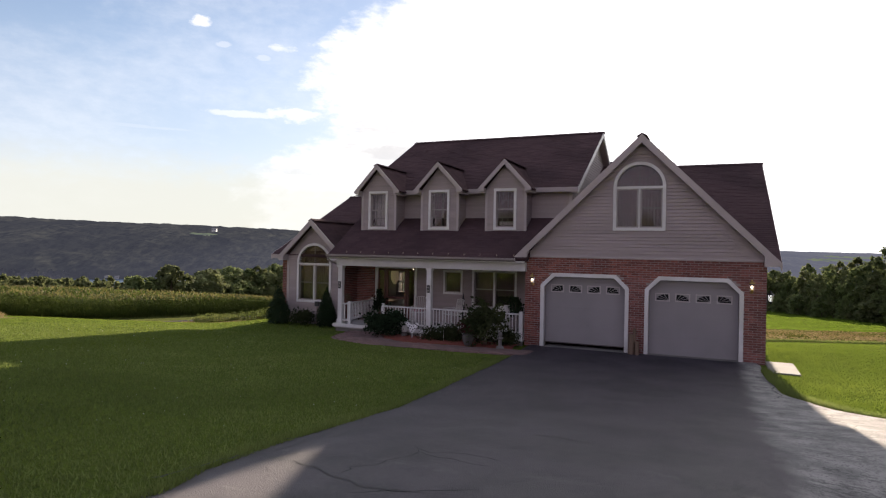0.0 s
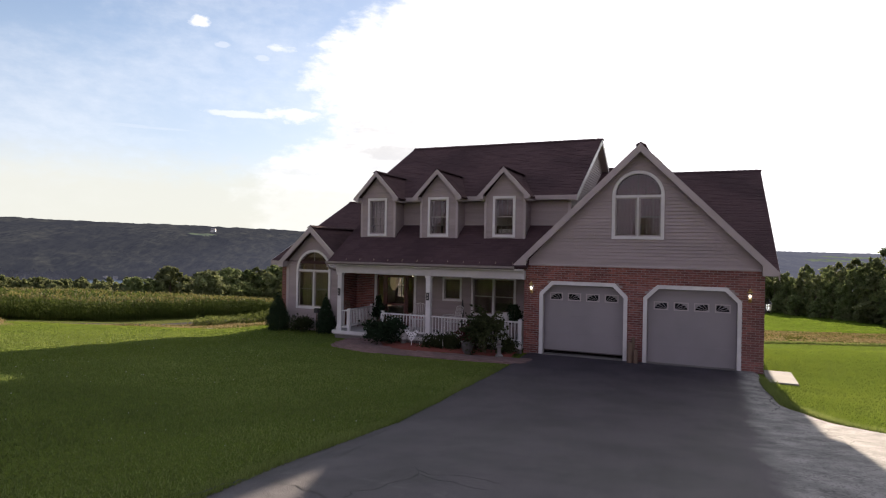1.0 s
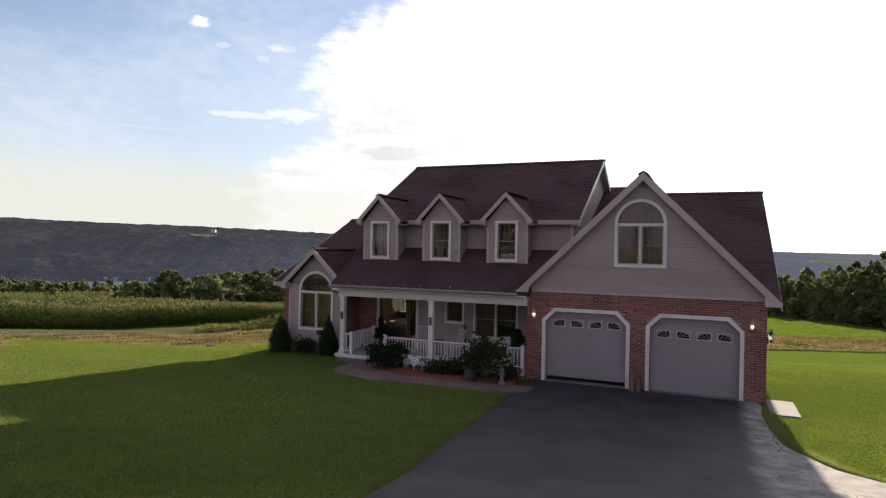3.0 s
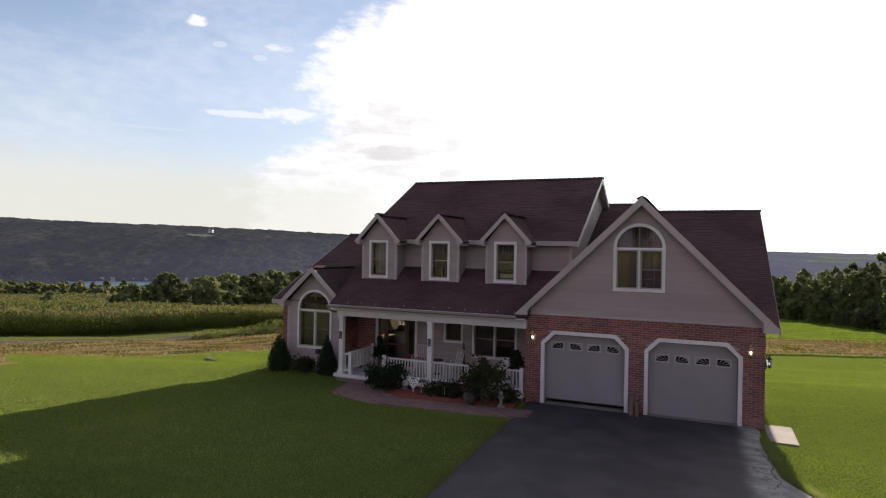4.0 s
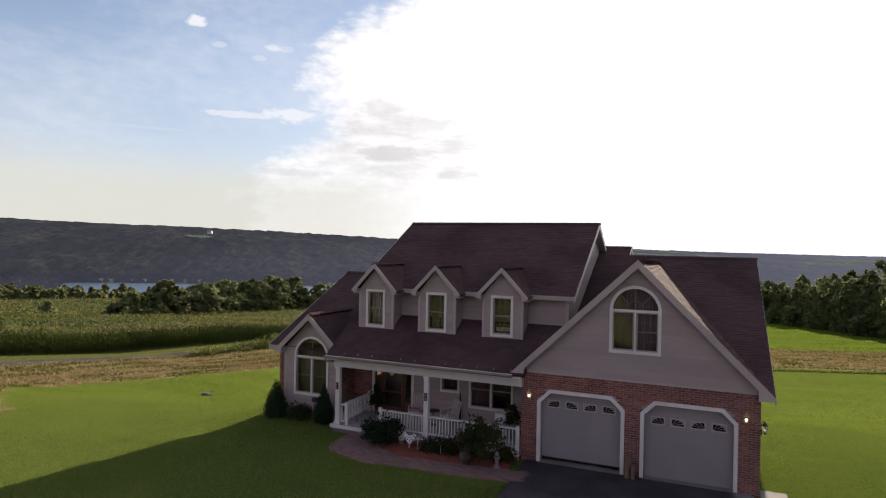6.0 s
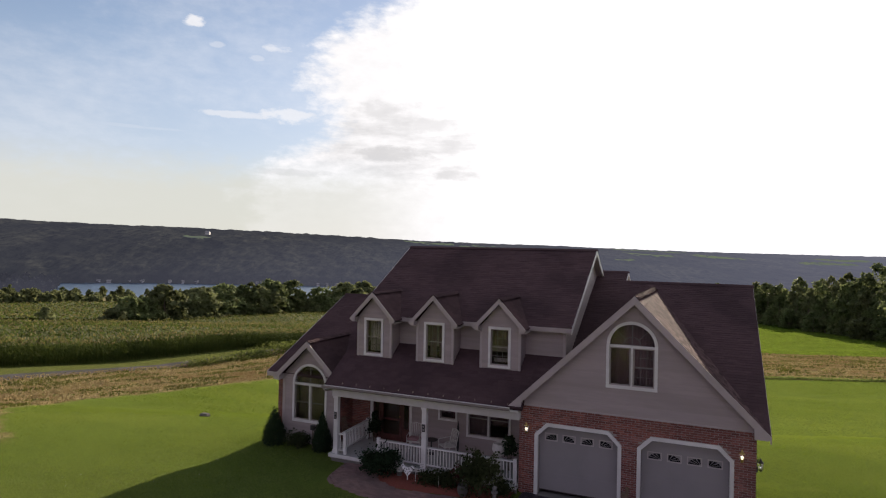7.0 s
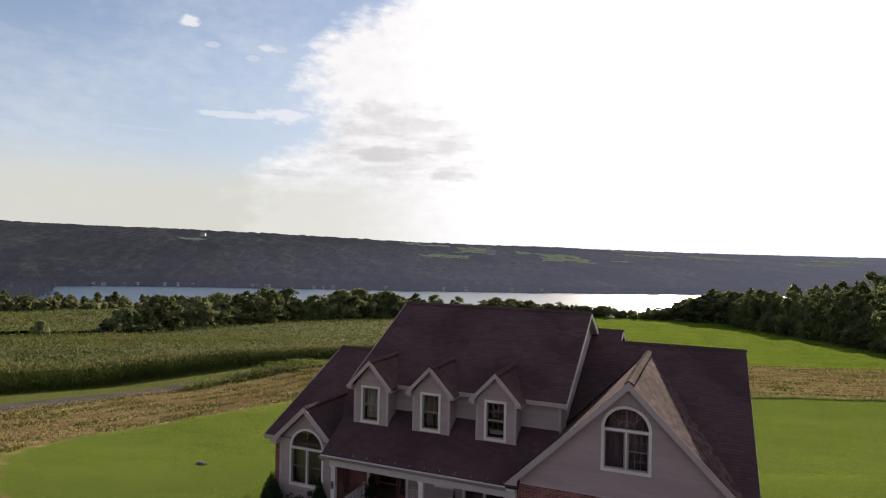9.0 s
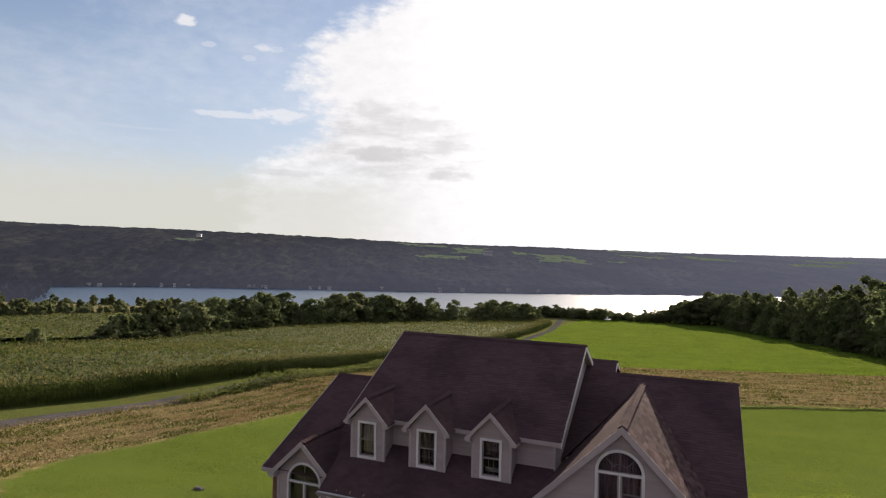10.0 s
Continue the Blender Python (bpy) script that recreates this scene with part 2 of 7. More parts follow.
def box(bm, a, b):
    (x0, y0, z0), (x1, y1, z1) = a, b
    v = [bm.verts.new(p) for p in ((x0, y0, z0), (x1, y0, z0), (x1, y1, z0), (x0, y1, z0), (x0, y0, z1), (x1, y0, z1), (x1, y1, z1), (x0, y1, z1))]
    for f in ((0, 3, 2, 1), (4, 5, 6, 7), (0, 1, 5, 4), (1, 2, 6, 5), (2, 3, 7, 6), (3, 0, 4, 7)):
        bm.faces.new([v[i] for i in f])
    return v


def boxes(*pairs):
    bm = bmesh.new()
    for a, b in pairs:
        box(bm, a, b)
    return bm


def bevelled(bm, width):
    bmesh.ops.bevel(bm, geom=list(bm.edges), offset=width, segments=1, affect="EDGES")
    return bm


def prism(bm, points, shift):
    """A flat outline swept along shift."""
    s = Vector(shift)
    a = [bm.verts.new(p) for p in points]
    b = [bm.verts.new(Vector(p) + s) for p in points]
    n = len(points)
    bm.faces.new(a[::-1])
    bm.faces.new(b)
    for i in range(n):
        bm.faces.new((a[i], a[(i + 1) % n], b[(i + 1) % n], b[i]))
    bmesh.ops.recalc_face_normals(bm, faces=bm.faces)
    return bm


def ring(bm, outer, inner, shift):
    """A flat frame between two outlines of equal count, swept along shift."""
    s, n = Vector(shift), len(outer)
    o, i = [bm.verts.new(p) for p in outer], [bm.verts.new(p) for p in inner]
    o2, i2 = [bm.verts.new(Vector(p) + s) for p in outer], [bm.verts.new(Vector(p) + s) for p in inner]
    for k in range(n):
        j = (k + 1) % n
        bm.faces.new((o[k], o[j], i[j], i[k]))
        bm.faces.new((o2[j], o2[k], i2[k], i2[j]))
        bm.faces.new((o[j], o[k], o2[k], o2[j]))
        bm.faces.new((i[k], i[j], i2[j], i2[k]))
    bmesh.ops.recalc_face_normals(bm, faces=bm.faces)
    return bm


def cylinder(bm, base, top, r0, r1=None, n=10):
    r1 = r0 if r1 is None else r1
    base, top = Vector(base), Vector(top)
    q = (top - base).to_track_quat("Z", "Y")
    lo = [bm.verts.new(base + q @ Vector((r0 * math.cos(2 * math.pi * k / n), r0 * math.sin(2 * math.pi * k / n), 0))) for k in range(n)]
    hi = [bm.verts.new(top + q @ Vector((r1 * math.cos(2 * math.pi * k / n), r1 * math.sin(2 * math.pi * k / n), 0))) for k in range(n)]
    for k in range(n):
        bm.faces.new((lo[k], lo[(k + 1) % n], hi[(k + 1) % n], hi[k]))
    bm.faces.new(lo[::-1])
    bm.faces.new(hi)
    return bm


def lathe(bm, profile, centre=(0, 0, 0), n=14):
    """Turns (radius, height) pairs round the upright axis through centre."""
    c, rows = Vector(centre), []
    for r, h in profile:
        rows.append([bm.verts.new(c + Vector((r * math.cos(2 * math.pi * k / n), r * math.sin(2 * math.pi * k / n), h))) for k in range(n)])
    for a, b in zip(rows, rows[1:]):
        for k in range(n):
            bm.faces.new((a[k], a[(k + 1) % n], b[(k + 1) % n], b[k]))
    bm.faces.new(rows[0][::-1])
    bm.faces.new(rows[-1])
    return bm


def smooth01(t):
    t = np.clip(t, 0, 1)
    return t * t * (3 - 2 * t)


# ---- the lie of the land ----
PV = [-400, -20, 0, 4, 7.7, 9.5, 12, 16, 20, 24, 28, 32, 40, 48, 67, 85, 115, 145, 185, 230, 280, 320, 345, 375, 405, 445, 520, 760, 2500]
PZ = [3, 2.4, 1.5, 1.1, .72, .48, .25, .05, 0, -.3, -.85, -1.6, -3.7, -4.9, -7.0, -7.7, -10.8, -13.6, -16.2, -18.8, -21.2, -22.6, -26, -34, -42, -48, -55, -62, -62]
LAKE_Z = -53.0


def ground_z(x, y):
    """The height of the ground, falling from the drive to the lake, with a level pad under the house."""
    u, v = x * 0.916 + y * 0.402, y * 0.916 - x * 0.402
    k = 0.015 + 0.027 * smooth01((v - 18) / 40) - 0.024 * smooth01((v - 85) / 120) - 0.008 * smooth01((v - 230) / 150)
    z = np.interp(v, PV, PZ) - k * np.clip(u, -300, 15) - 0.008 * np.clip(u - 15, 0, 300) + 0.025 * np.clip(-u, 0, 14) * smooth01((23 - v) / 9)
    z = z - 1.4 * smooth01((-72 - x) / 34) * (1 - smooth01((y - 95) / 70))
    dx = np.maximum(np.maximum(-15.5 - x, x - 1.5), 0)
    dy = np.maximum(np.maximum(18.0 - y, y - 22), 0)
    z = z - 0.28 * smooth01((x - 0.3) / 2.5) * smooth01((8.5 - y) / 2.5)
    w = 1 - smooth01(np.hypot(dx, dy) / 3.0)
    return z * (1 - w) - 0.03 * w


def gz(x, y):
    return float(ground_z(np.float64(x), np.float64(y)))


def sheet(name, xs, ys, z_of, mat, label, category, keep=None, kind="structure"):
    """A sheet over a grid of plan lines, lying at z_of(x, y)."""
    gx, gy = np.meshgrid(xs, ys, indexing="xy")
    vz = z_of(gx, gy)
    nx, ny = len(xs), len(ys)
    faces = []
    for j in range(ny - 1):
        for i in range(nx - 1):
            if keep is None or keep(0.5 * (xs[i] + xs[i + 1]), 0.5 * (ys[j] + ys[j + 1])):
                a = j * nx + i
                faces.append((a, a + 1, a + nx + 1, a + nx))
    ob = mesh_part(name, np.stack([gx, gy, vz], -1).reshape(-1, 3), faces, mat, smooth=True)
    return tagged(ob, label, category, kind=kind)

# ---- ground ----


def land_material():
    """Lawn, mown hay, field and far grass laid out by plan lines with ragged edges."""
    m = bpy.data.materials.new("grass_land")
    m.use_nodes = True
    N, L = m.node_tree.nodes, m.node_tree.links
    b = N["Principled BSDF"]
    geo = N.new("ShaderNodeNewGeometry")
    sep = N.new("ShaderNodeSeparateXYZ")
    L.new(geo.outputs["Position"], sep.inputs[0])

    def mth(op, a, c=None):
        n = N.new("ShaderNodeMath")
        n.operation = op
        for i, v in enumerate((a, c)):
            if isinstance(v, (int, float)):
                n.inputs[i].default_value = v
            elif v is not None:
                L.new(v, n.inputs[i])
        return n.outputs[0]

    def noi(s, d=5, stretch=(1, 1, 1)):
        mp = N.new("ShaderNodeMapping")
        mp.inputs["Scale"].default_value = stretch
        L.new(geo.outputs["Position"], mp.inputs[0])
        n = N.new("ShaderNodeTexNoise")
        n.inputs["Scale"].default_value, n.inputs["Detail"].default_value = s, d
        L.new(mp.outputs[0], n.inputs["Vector"])
        return n.outputs["Fac"]

    def step(v, lo, hi):
        r = N.new("ShaderNodeMapRange")
        r.interpolation_type = "SMOOTHSTEP"
        r.inputs[1].default_value, r.inputs[2].default_value = lo, hi
        L.new(v, r.inputs[0])
        return r.outputs[0]

    def mix(f, a, c):
        x = N.new("ShaderNodeMix")
        x.data_type = "RGBA"
        for i, v in ((0, f), (6, a), (7, c)):
            if isinstance(v, (int, float)):
                x.inputs[i].default_value = v
            elif isinstance(v, tuple):
                x.inputs[i].default_value = (*v, 1)
            else:
                L.new(v, x.inputs[i])
        return x.outputs[2]

    rag = mth("MULTIPLY", mth("SUBTRACT", noi(0.5, 6), 0.5), 3.0)
    px, py = mth("ADD", sep.outputs[0], rag), mth("ADD", sep.outputs[1], rag)
    grain, tuft, broad = noi(28, 4), noi(4.5, 5), noi(0.16, 4)
    lawn = mix(step(tuft, 0.35, 0.7), (0.045, 0.063, 0.017), (0.051, 0.071, 0.018))
    lawn = mix(step(broad, 0.45, 0.62), lawn, (0.058, 0.075, 0.019))
    lawn = mix(mth("MULTIPLY", step(grain, 0.5, 0.75), 0.35), lawn, (0.066, 0.088, 0.019))
    # paler worn patches, drawn out along the mowing
    patch = mth("MULTIPLY", step(noi(0.22, 6, (0.6, 1.5, 1)), 0.54, 0.70), step(noi(1.3, 5), 0.42, 0.66))
    lawn = mix(mth("MULTIPLY", patch, 0.75), lawn, (0.090, 0.105, 0.028))
    hay_row = noi(1.0, 4, (0.25, 1.6, 1))
    hay_row_left = noi(1.0, 4, (1.6, 0.25, 1))
    side = step(sep.outputs[1], 70, 90)
    rows = mix(side, hay_row_left, hay_row)
    hay = mix(step(rows, 0.40, 0.60), (0.13, 0.115, 0.045), (0.23, 0.185, 0.09))
    hay = mix(mth("MULTIPLY", step(noi(0.9, 6), 0.50, 0.62), 0.75), hay, (0.085, 0.10, 0.02))
    hay = mix(mth("MULTIPLY", step(noi(0.35, 5, (0.5, 1.4, 1)), 0.52, 0.64), 0.6), hay, (0.15, 0.11, 0.055))
    hay = mix(mth("MULTIPLY", step(noi(7, 4), 0.5, 0.66), 0.6), hay, (0.07, 0.055, 0.025))
    field = mix(step(broad, 0.4, 0.65), (0.0612, 0.1116, 0.00576), (0.0756, 0.126, 0.0072))
    rough = mix(step(tuft, 0.4, 0.65), (0.10, 0.094, 0.052), (0.14, 0.126, 0.072))
    verge = mix(step(tuft, 0.4, 0.65), (0.050, 0.072, 0.015), (0.072, 0.092, 0.022))
    # hay beyond the lawn's left edge, which bends in towards the road, and past its far edge
    bend = mth("MINIMUM", mth("MAXIMUM", mth("SUBTRACT", 30.0, py), 0.0), 15.0)
    past_left = step(mth("SUBTRACT", px, mth("MULTIPLY", mth("MULTIPLY", bend, bend), 0.066)), -38.2, -40.0)
    past_back = step(mth("SUBTRACT", py, mth("MULTIPLY", px, 0.44)), 84.8, 86.0)
    is_hay = mth("MAXIMUM", past_left, past_back)
    col = mix(is_hay, lawn, hay)
    # the green field past the hay, right of the lane
    is_field = mth("MULTIPLY", step(mth("SUBTRACT", py, mth("MULTIPLY", px, 0.30)), 138.0, 140.0), step(px, -60, -58))
    col = mix(is_field, col, field)
    # verge beside the lane and the rough ground past it
    is_verge = mth("MULTIPLY", step(px, -52.6, -53.6), step(py, 62, 66))
    col = mix(is_verge, col, rough)
    col = mix(step(px, -54.0, -54.6), col, verge)
    col = mix(step(px, -135, -137), col, rough)
    col = mix(step(py, -9, -13), col, rough)
    L.new(col, b.inputs["Base Color"])
    b.inputs["Roughness"].default_value = 0.85
    b.inputs["Specular IOR Level"].default_value = 0.0
    # the nap of the blades, which glows at a low angle
    b.inputs["Sheen Weight"].default_value, b.inputs["Sheen Roughness"].default_value = 0.2, 0.45
    L.new(mix(is_hay, (0.58, 0.80, 0.12), (0.30, 0.24, 0.14)), b.inputs["Sheen Tint"])
    bp = N.new("ShaderNodeBump")
    bp.inputs["Strength"].default_value, bp.inputs["Distance"].default_value = 0.8, 0.05
    L.new(mth("ADD", noi(30, 5), mth("MULTIPLY", noi(90, 3), 0.5)), bp.inputs["Height"])
    L.new(bp.outputs[0], b.inputs["Normal"])
    return m


M_LAND = land_material()


def spaced(lo, hi, fine_lo, fine_hi, fine, coarse):
    a = np.arange(fine_lo, fine_hi, fine)
    left = fine_lo - np.cumsum(coarse * 1.06 ** np.arange(200))
    right = fine_hi + np.cumsum(coarse * 1.06 ** np.arange(200))
    return np.concatenate([left[left > lo][::-1], a, right[right < hi], [hi]])


sheet("ground", spaced(-2600, 2600, -45, 12, 0.75, 1.5), spaced(-300, 900, -5, 45, 0.75, 1.5), ground_z, M_LAND, "mown green lawn falling away to hay stubble and fields", "ground")

M_WATER = material("lake_water", (0.04, 0.075, 0.13), 0.3, spec=0.5, bump=0.25, bump_scale=0.35, color2=(0.05, 0.085, 0.14), scale=0.01, coords="World")
sheet("water", np.linspace(-3500, 3500, 15), np.linspace(300, 3800, 8), lambda x, y: x * 0 + LAKE_Z, M_WATER, "calm lake with sun glitter between wooded shores", "lake")

# ---- far shore hills ----


def shore_line(u):
    return np.interp(u, [-1900, -700, -560, -430, -300, -49, 210, 386, 1200, 2300], [500, 780, 885, 924, 930, 921, 932, 938, 1010, 1100])


def value_noise(x, y, seed):
    """Smooth lattice noise in 0..1."""
    xi, yi = np.floor(x).astype(np.int64), np.floor(y).astype(np.int64)
    fx, fy = smooth01(x - xi), smooth01(y - yi)

    def h(a, b):
        n = (a * 374761393 + b * 668265263 + seed * 974711) & 0x7FFFFFFF
        n = ((n ^ (n >> 13)) * 1274126177) & 0x7FFFFFFF
        return ((n ^ (n >> 16)) & 0xFFFF) / 65535.0

    return (h(xi, yi) * (1 - fx) + h(xi + 1, yi) * fx) * (1 - fy) + (h(xi, yi + 1) * (1 - fx) + h(xi + 1, yi + 1) * fx) * fy


def near_shore(u, v):
    """Where the land across the water begins, with a low wooded point jutting out on the far left."""
    return np.minimum(shore_line(u), np.interp(u / np.maximum(v, 1), [-0.74, -0.67, -0.632, -0.618], [560, 640, 760, 2000]))


def hill_z(x, y):
    """Wooded hills across the lake: higher to the left, lower and farther to the right."""
    u, v = x * 0.916 + y * 0.402, y * 0.916 - x * 0.402
    shore = shore_line(u)
    bearing = u / np.maximum(v, 1)
    top = np.interp(bearing, [-1.2, -0.72, -0.4, -0.26, -0.087, 0.015, 0.2, 0.3, 0.48, 0.72, 1.2], [52, 49, 36, 31.5, 21, 14, 10, 4, -3, -6.6, -8])
    far = np.interp(bearing, [-1.2, -0.3, 0.2, 0.8], [1650, 1750, 2200, 2500])
    t = np.clip((v - shore) / (far - shore), 0, 1.3)
    rise = np.clip(np.sin(np.clip(t, 0, 1) * math.pi / 2) ** 0.8, 0, 1)
    fold = 11 * rise * (value_noise(u / 130 + 0.35 * v / 130, v / 420, 83) - 0.5) * (1 - rise ** 4)
    z = fold + LAKE_Z - 3 + (top + 11.75 - LAKE_Z - 6) * rise * (v > shore) - 25 * np.clip(t - 1, 0, 1)
    return z


# ---- house ----
HOUSE = tagged(empty("house", (-5, 19, 0)), "two-storey taupe sided house with brick double garage, dormers and porch", "house")


def roof_plane(name, pts, up_hint=(0, 0, 1), mat=None, expo=0.145, tab=0.31, label="", thick=0.10, seed=1, single=False):
    """A roof slope: a solid deck under courses of separate shingle tabs, laid on the flat outline pts."""
    mat = mat or M_SHINGLE
    pts = [Vector(p) for p in pts]
    n = Vector((0, 0, 0))
    for a, b in zip(pts, pts[1:] + pts[:1]):
        n += (a - pts[0]).cross(b - pts[0])
    n.normalize()
    if n.z < 0:
        n = -n
    s = (Vector((0, 0, 1)) - n * n.z).normalized()
    u = s.cross(n).normalized()
    o = pts[0]
    flat = [((p - o).dot(u), (p - o).dot(s)) for p in pts]

    def span(h):
        hits = []
        for (ua, sa), (ub, sb) in zip(flat, flat[1:] + flat[:1]):
            if min(sa, sb) - 1e-6 <= h <= max(sa, sb) + 1e-6:
                if abs(sb - sa) < 1e-6:
                    hits += [ua, ub]
                else:
                    hits.append(ua + (ub - ua) * (h - sa) / (sb - sa))
        return (min(hits), max(hits)) if hits else None

    lo, hi = min(f[1] for f in flat), max(f[1] for f in flat)
    r = random.Random(seed)
    verts, faces = [], []
    row, h = 0, lo
    while h < hi - 0.02:
        h1 = min(h + expo, hi)
        a0, a1 = span(h + 1e-4), span(h1 - 1e-4)
        if a0 and a1:
            ul, ur = min(a0[0], a1[0]), max(a0[1], a1[1])
            x = ul - tab * (0.5 if row % 2 else 0.0) - r.uniform(0, 0.08)
            while x < ur:
                w = tab * r.choice((0.7, 1.0, 1.0, 1.25))
                xa, xb = x, x + w - (0.026 if single else 0.006)
                x += w
                q = [max(xa, a0[0]), min(xb, a0[1]), min(xb, a1[1]), max(xa, a1[0])]
                if q[1] - q[0] < 0.01 and q[2] - q[3] < 0.01:
                    continue
                q[1], q[2] = max(q[1], q[0]), max(q[2], q[3])
                lift = (0.020 if single else 0.008) + r.uniform(-0.003, 0.005)
                base = len(verts)
                for uu, ss, nn in ((q[0], h, lift), (q[1], h, lift), (q[2], h1 + 0.01, 0.004), (q[3], h1 + 0.01, 0.004), (q[0], h, 0.0), (q[1], h, 0.0)):
                    verts.append(o + u * uu + s * ss + n * nn)
                faces += [(base, base + 1, base + 2, base + 3), (base + 4, base + 5, base + 1, base)]
        h, row = h1, row + 1
    bm = bmesh.new()
    prism(bm, pts, -n * thick)
    roof = part(name, bm, M_FELT if single else mat, HOUSE, label or "brown asphalt shingle roof slope")
    if single:
        for k in range(0, len(faces), 2):
            base = faces[k][0]
            mesh_part("shingle", verts[base:base + 6], [(0, 1, 2, 3), (4, 5, 1, 0)], M_SHINGLE_ONE, roof)
    else:
        layer = mesh_part("shingle_layer", verts, faces, mat, roof)
        layer["kind"] = "stuff"
    return roof


def ridge_cap(a, b, mat=None):
    """Overlapping bent cap shingles along a ridge from a to b, each a piece of its own."""
    a, b = Vector(a), Vector(b)
    d = (b - a).normalized()
    side = d.cross(Vector((0, 0, 1))).normalized()
    n = max(2, int((b - a).length / 0.2))
    step = (b - a) / n
    me = bpy.data.meshes.new("ridge_cap")
    v = []
    for p, z in ((step * 0, 0.05), (step * 1.2, 0.034)):
        for t, dz in ((-0.15, -0.085), (0, 0.0), (0.15, -0.085)):
            v.append(p + side * t + Vector((0, 0, z + dz)))
    v += [v[0] - Vector((0, 0, 0.03)), v[1] - Vector((0, 0, 0.03)), v[2] - Vector((0, 0, 0.03))]
    me.from_pydata(v, [], [(0, 1, 4, 3), (1, 2, 5, 4), (6, 7, 1, 0), (7, 8, 2, 1)])
    me.materials.append(mat or M_CAP)
    for k in range(n):
        ob = new("ridge_cap", me)
        ob.parent, ob.matrix_parent_inverse = HOUSE, HOUSE.matrix_world.inverted()
        ob.location = a + step * k


def lap_wall(name, origin, along, z0, z1, spans, out, mat=None, expo=0.102, depth=0.14, parent=None, label="", boards=True):
    """A wall clad in lapped boards, each a piece of its own on one solid wall. spans(z) lists the stretches (from, to) along it at height z; out points outwards."""
    o, a, w = Vector(origin), Vector(along).normalized(), Vector(out).normalized()
    verts, faces, clad = [], [], []
    z = z0
    while z < z1 - 0.005:
        zt = min(z + expo, z1)
        zm = 0.5 * (z + zt)
        for (b0, b1), (t0, t1) in zip(spans(z + 1e-5, zm), spans(zt - 1e-5, zm)):
            if b1 - b0 < 0.01 and t1 - t0 < 0.01:
                continue
            k = len(verts)
            for d in (0.0, -depth):
                for p, h in ((b0, z), (b1, z), (t1, zt), (t0, zt)):
                    verts.append(o + a * p + w * d + Vector((0, 0, h)))
            faces += [(k, k + 1, k + 2, k + 3), (k + 4, k + 7, k + 6, k + 5), (k, k + 4, k + 5, k + 1), (k + 1, k + 5, k + 6, k + 2), (k, k + 3, k + 7, k + 4), (k + 3, k + 2, k + 6, k + 7)]
            clad.append((b0, b1, t0, t1, z, zt))
        z = zt
    wall = mesh_part(name, verts, faces, mat or M_SIDING, parent or HOUSE, label)
    bm = bmesh.new()
    bm.from_mesh(wall.data)
    bmesh.ops.remove_doubles(bm, verts=bm.verts, dist=0.003)
    bm.to_mesh(wall.data)
    bm.free()
    for b0, b1, t0, t1, zb, zt in clad if boards else ():
        v = [o + a * p + w * d + Vector((0, 0, h)) for p, h, d in ((b0, zb + 0.010, 0.030), (b1, zb + 0.010, 0.030), (t1, zt + 0.006, 0.006), (t0, zt + 0.006, 0.006), (b0, zb + 0.010, 0.0), (b1, zb + 0.010, 0.0), (t1, zt + 0.006, 0.0), (t0, zt + 0.006, 0.0))]
        mesh_part("siding_board", v, [(0, 1, 2, 3), (0, 4, 5, 1), (1, 5, 6, 2), (0, 3, 7, 4)], M_SIDING_ONE if mat is None else mat, wall)
    return wall


def gable_span(cx, half, slope_top, z_base, z_peak, holes=()):
    """Stretches of a gable wall whose half width shrinks to nothing at z_peak, less the holes (x0, x1, z0, z1)."""
    def f(z, zm):
        h = half if z <= z_base else half * max(0.0, (z_peak - z) / (z_peak - z_base))
        out = [(cx - h, cx + h)]
        for hole in holes:
            x0, x1 = hole(zm) if callable(hole) else ((hole[0], hole[1]) if hole[2] <= zm <= hole[3] else (0, 0))
            if x1 > x0:
                out = [s for a, b in out for s in ((a, max(a, min(x0, b))), (min(b, max(x1, a)), b))]
            else:
                out = [s for a, b in out for s in ((a, b), (b, b))]
        return out
    return f


def gable_trim(name, cx, hw, tip_z, peak_z, y, board=0.30, thick=0.05, ret=0.42, drop=0.17, mat=None, lean=0.0):
    """Two rake boards with plumb-cut returns at the eaves, the peak off the middle by lean."""
    y, tip_z, peak_z = y - 0.035, tip_z + 0.012, peak_z + 0.012
    for sgn in (-1, 1):
        xin, px = hw - ret, cx + lean
        slope = (peak_z - tip_z) / (hw - sgn * lean)
        pts = [(px, y, peak_z), (cx + sgn * hw, y, tip_z), (cx + sgn * hw, y, tip_z - drop * 0.55), (cx + sgn * (hw - 0.10), y, tip_z - drop), (cx + sgn * xin, y, tip_z - drop),
               (cx + sgn * xin, y, tip_z + slope * ret - board), (px, y, peak_z - board)]
        bm = bmesh.new()
        prism(bm, pts, (0, thick, 0))
        part(name, bm, mat or M_FASCIA, HOUSE, "taupe rake board")
        bm = bmesh.new()
        prism(bm, [(cx + sgn * xin, y + thick, tip_z - drop), (cx + sgn * (hw - 0.06), y + thick, tip_z - drop), (cx + sgn * (hw - 0.06), y + thick, tip_z - 0.09), (cx + sgn * xin, y + thick, tip_z + slope * ret - 0.2)], (0, 0.25, 0))
        part("eave_return", bm, mat or M_FASCIA, HOUSE)


def arch_points(cx, y, half, z0, zs, n=20):
    """Outline of an upright opening with a half-round head: from bottom left, round to bottom right."""
    return [(cx - half, y, z0)] + [(cx - half * math.cos(math.pi * k / n), y, zs + half * math.sin(math.pi * k / n)) for k in range(n + 1)] + [(cx + half, y, z0)]


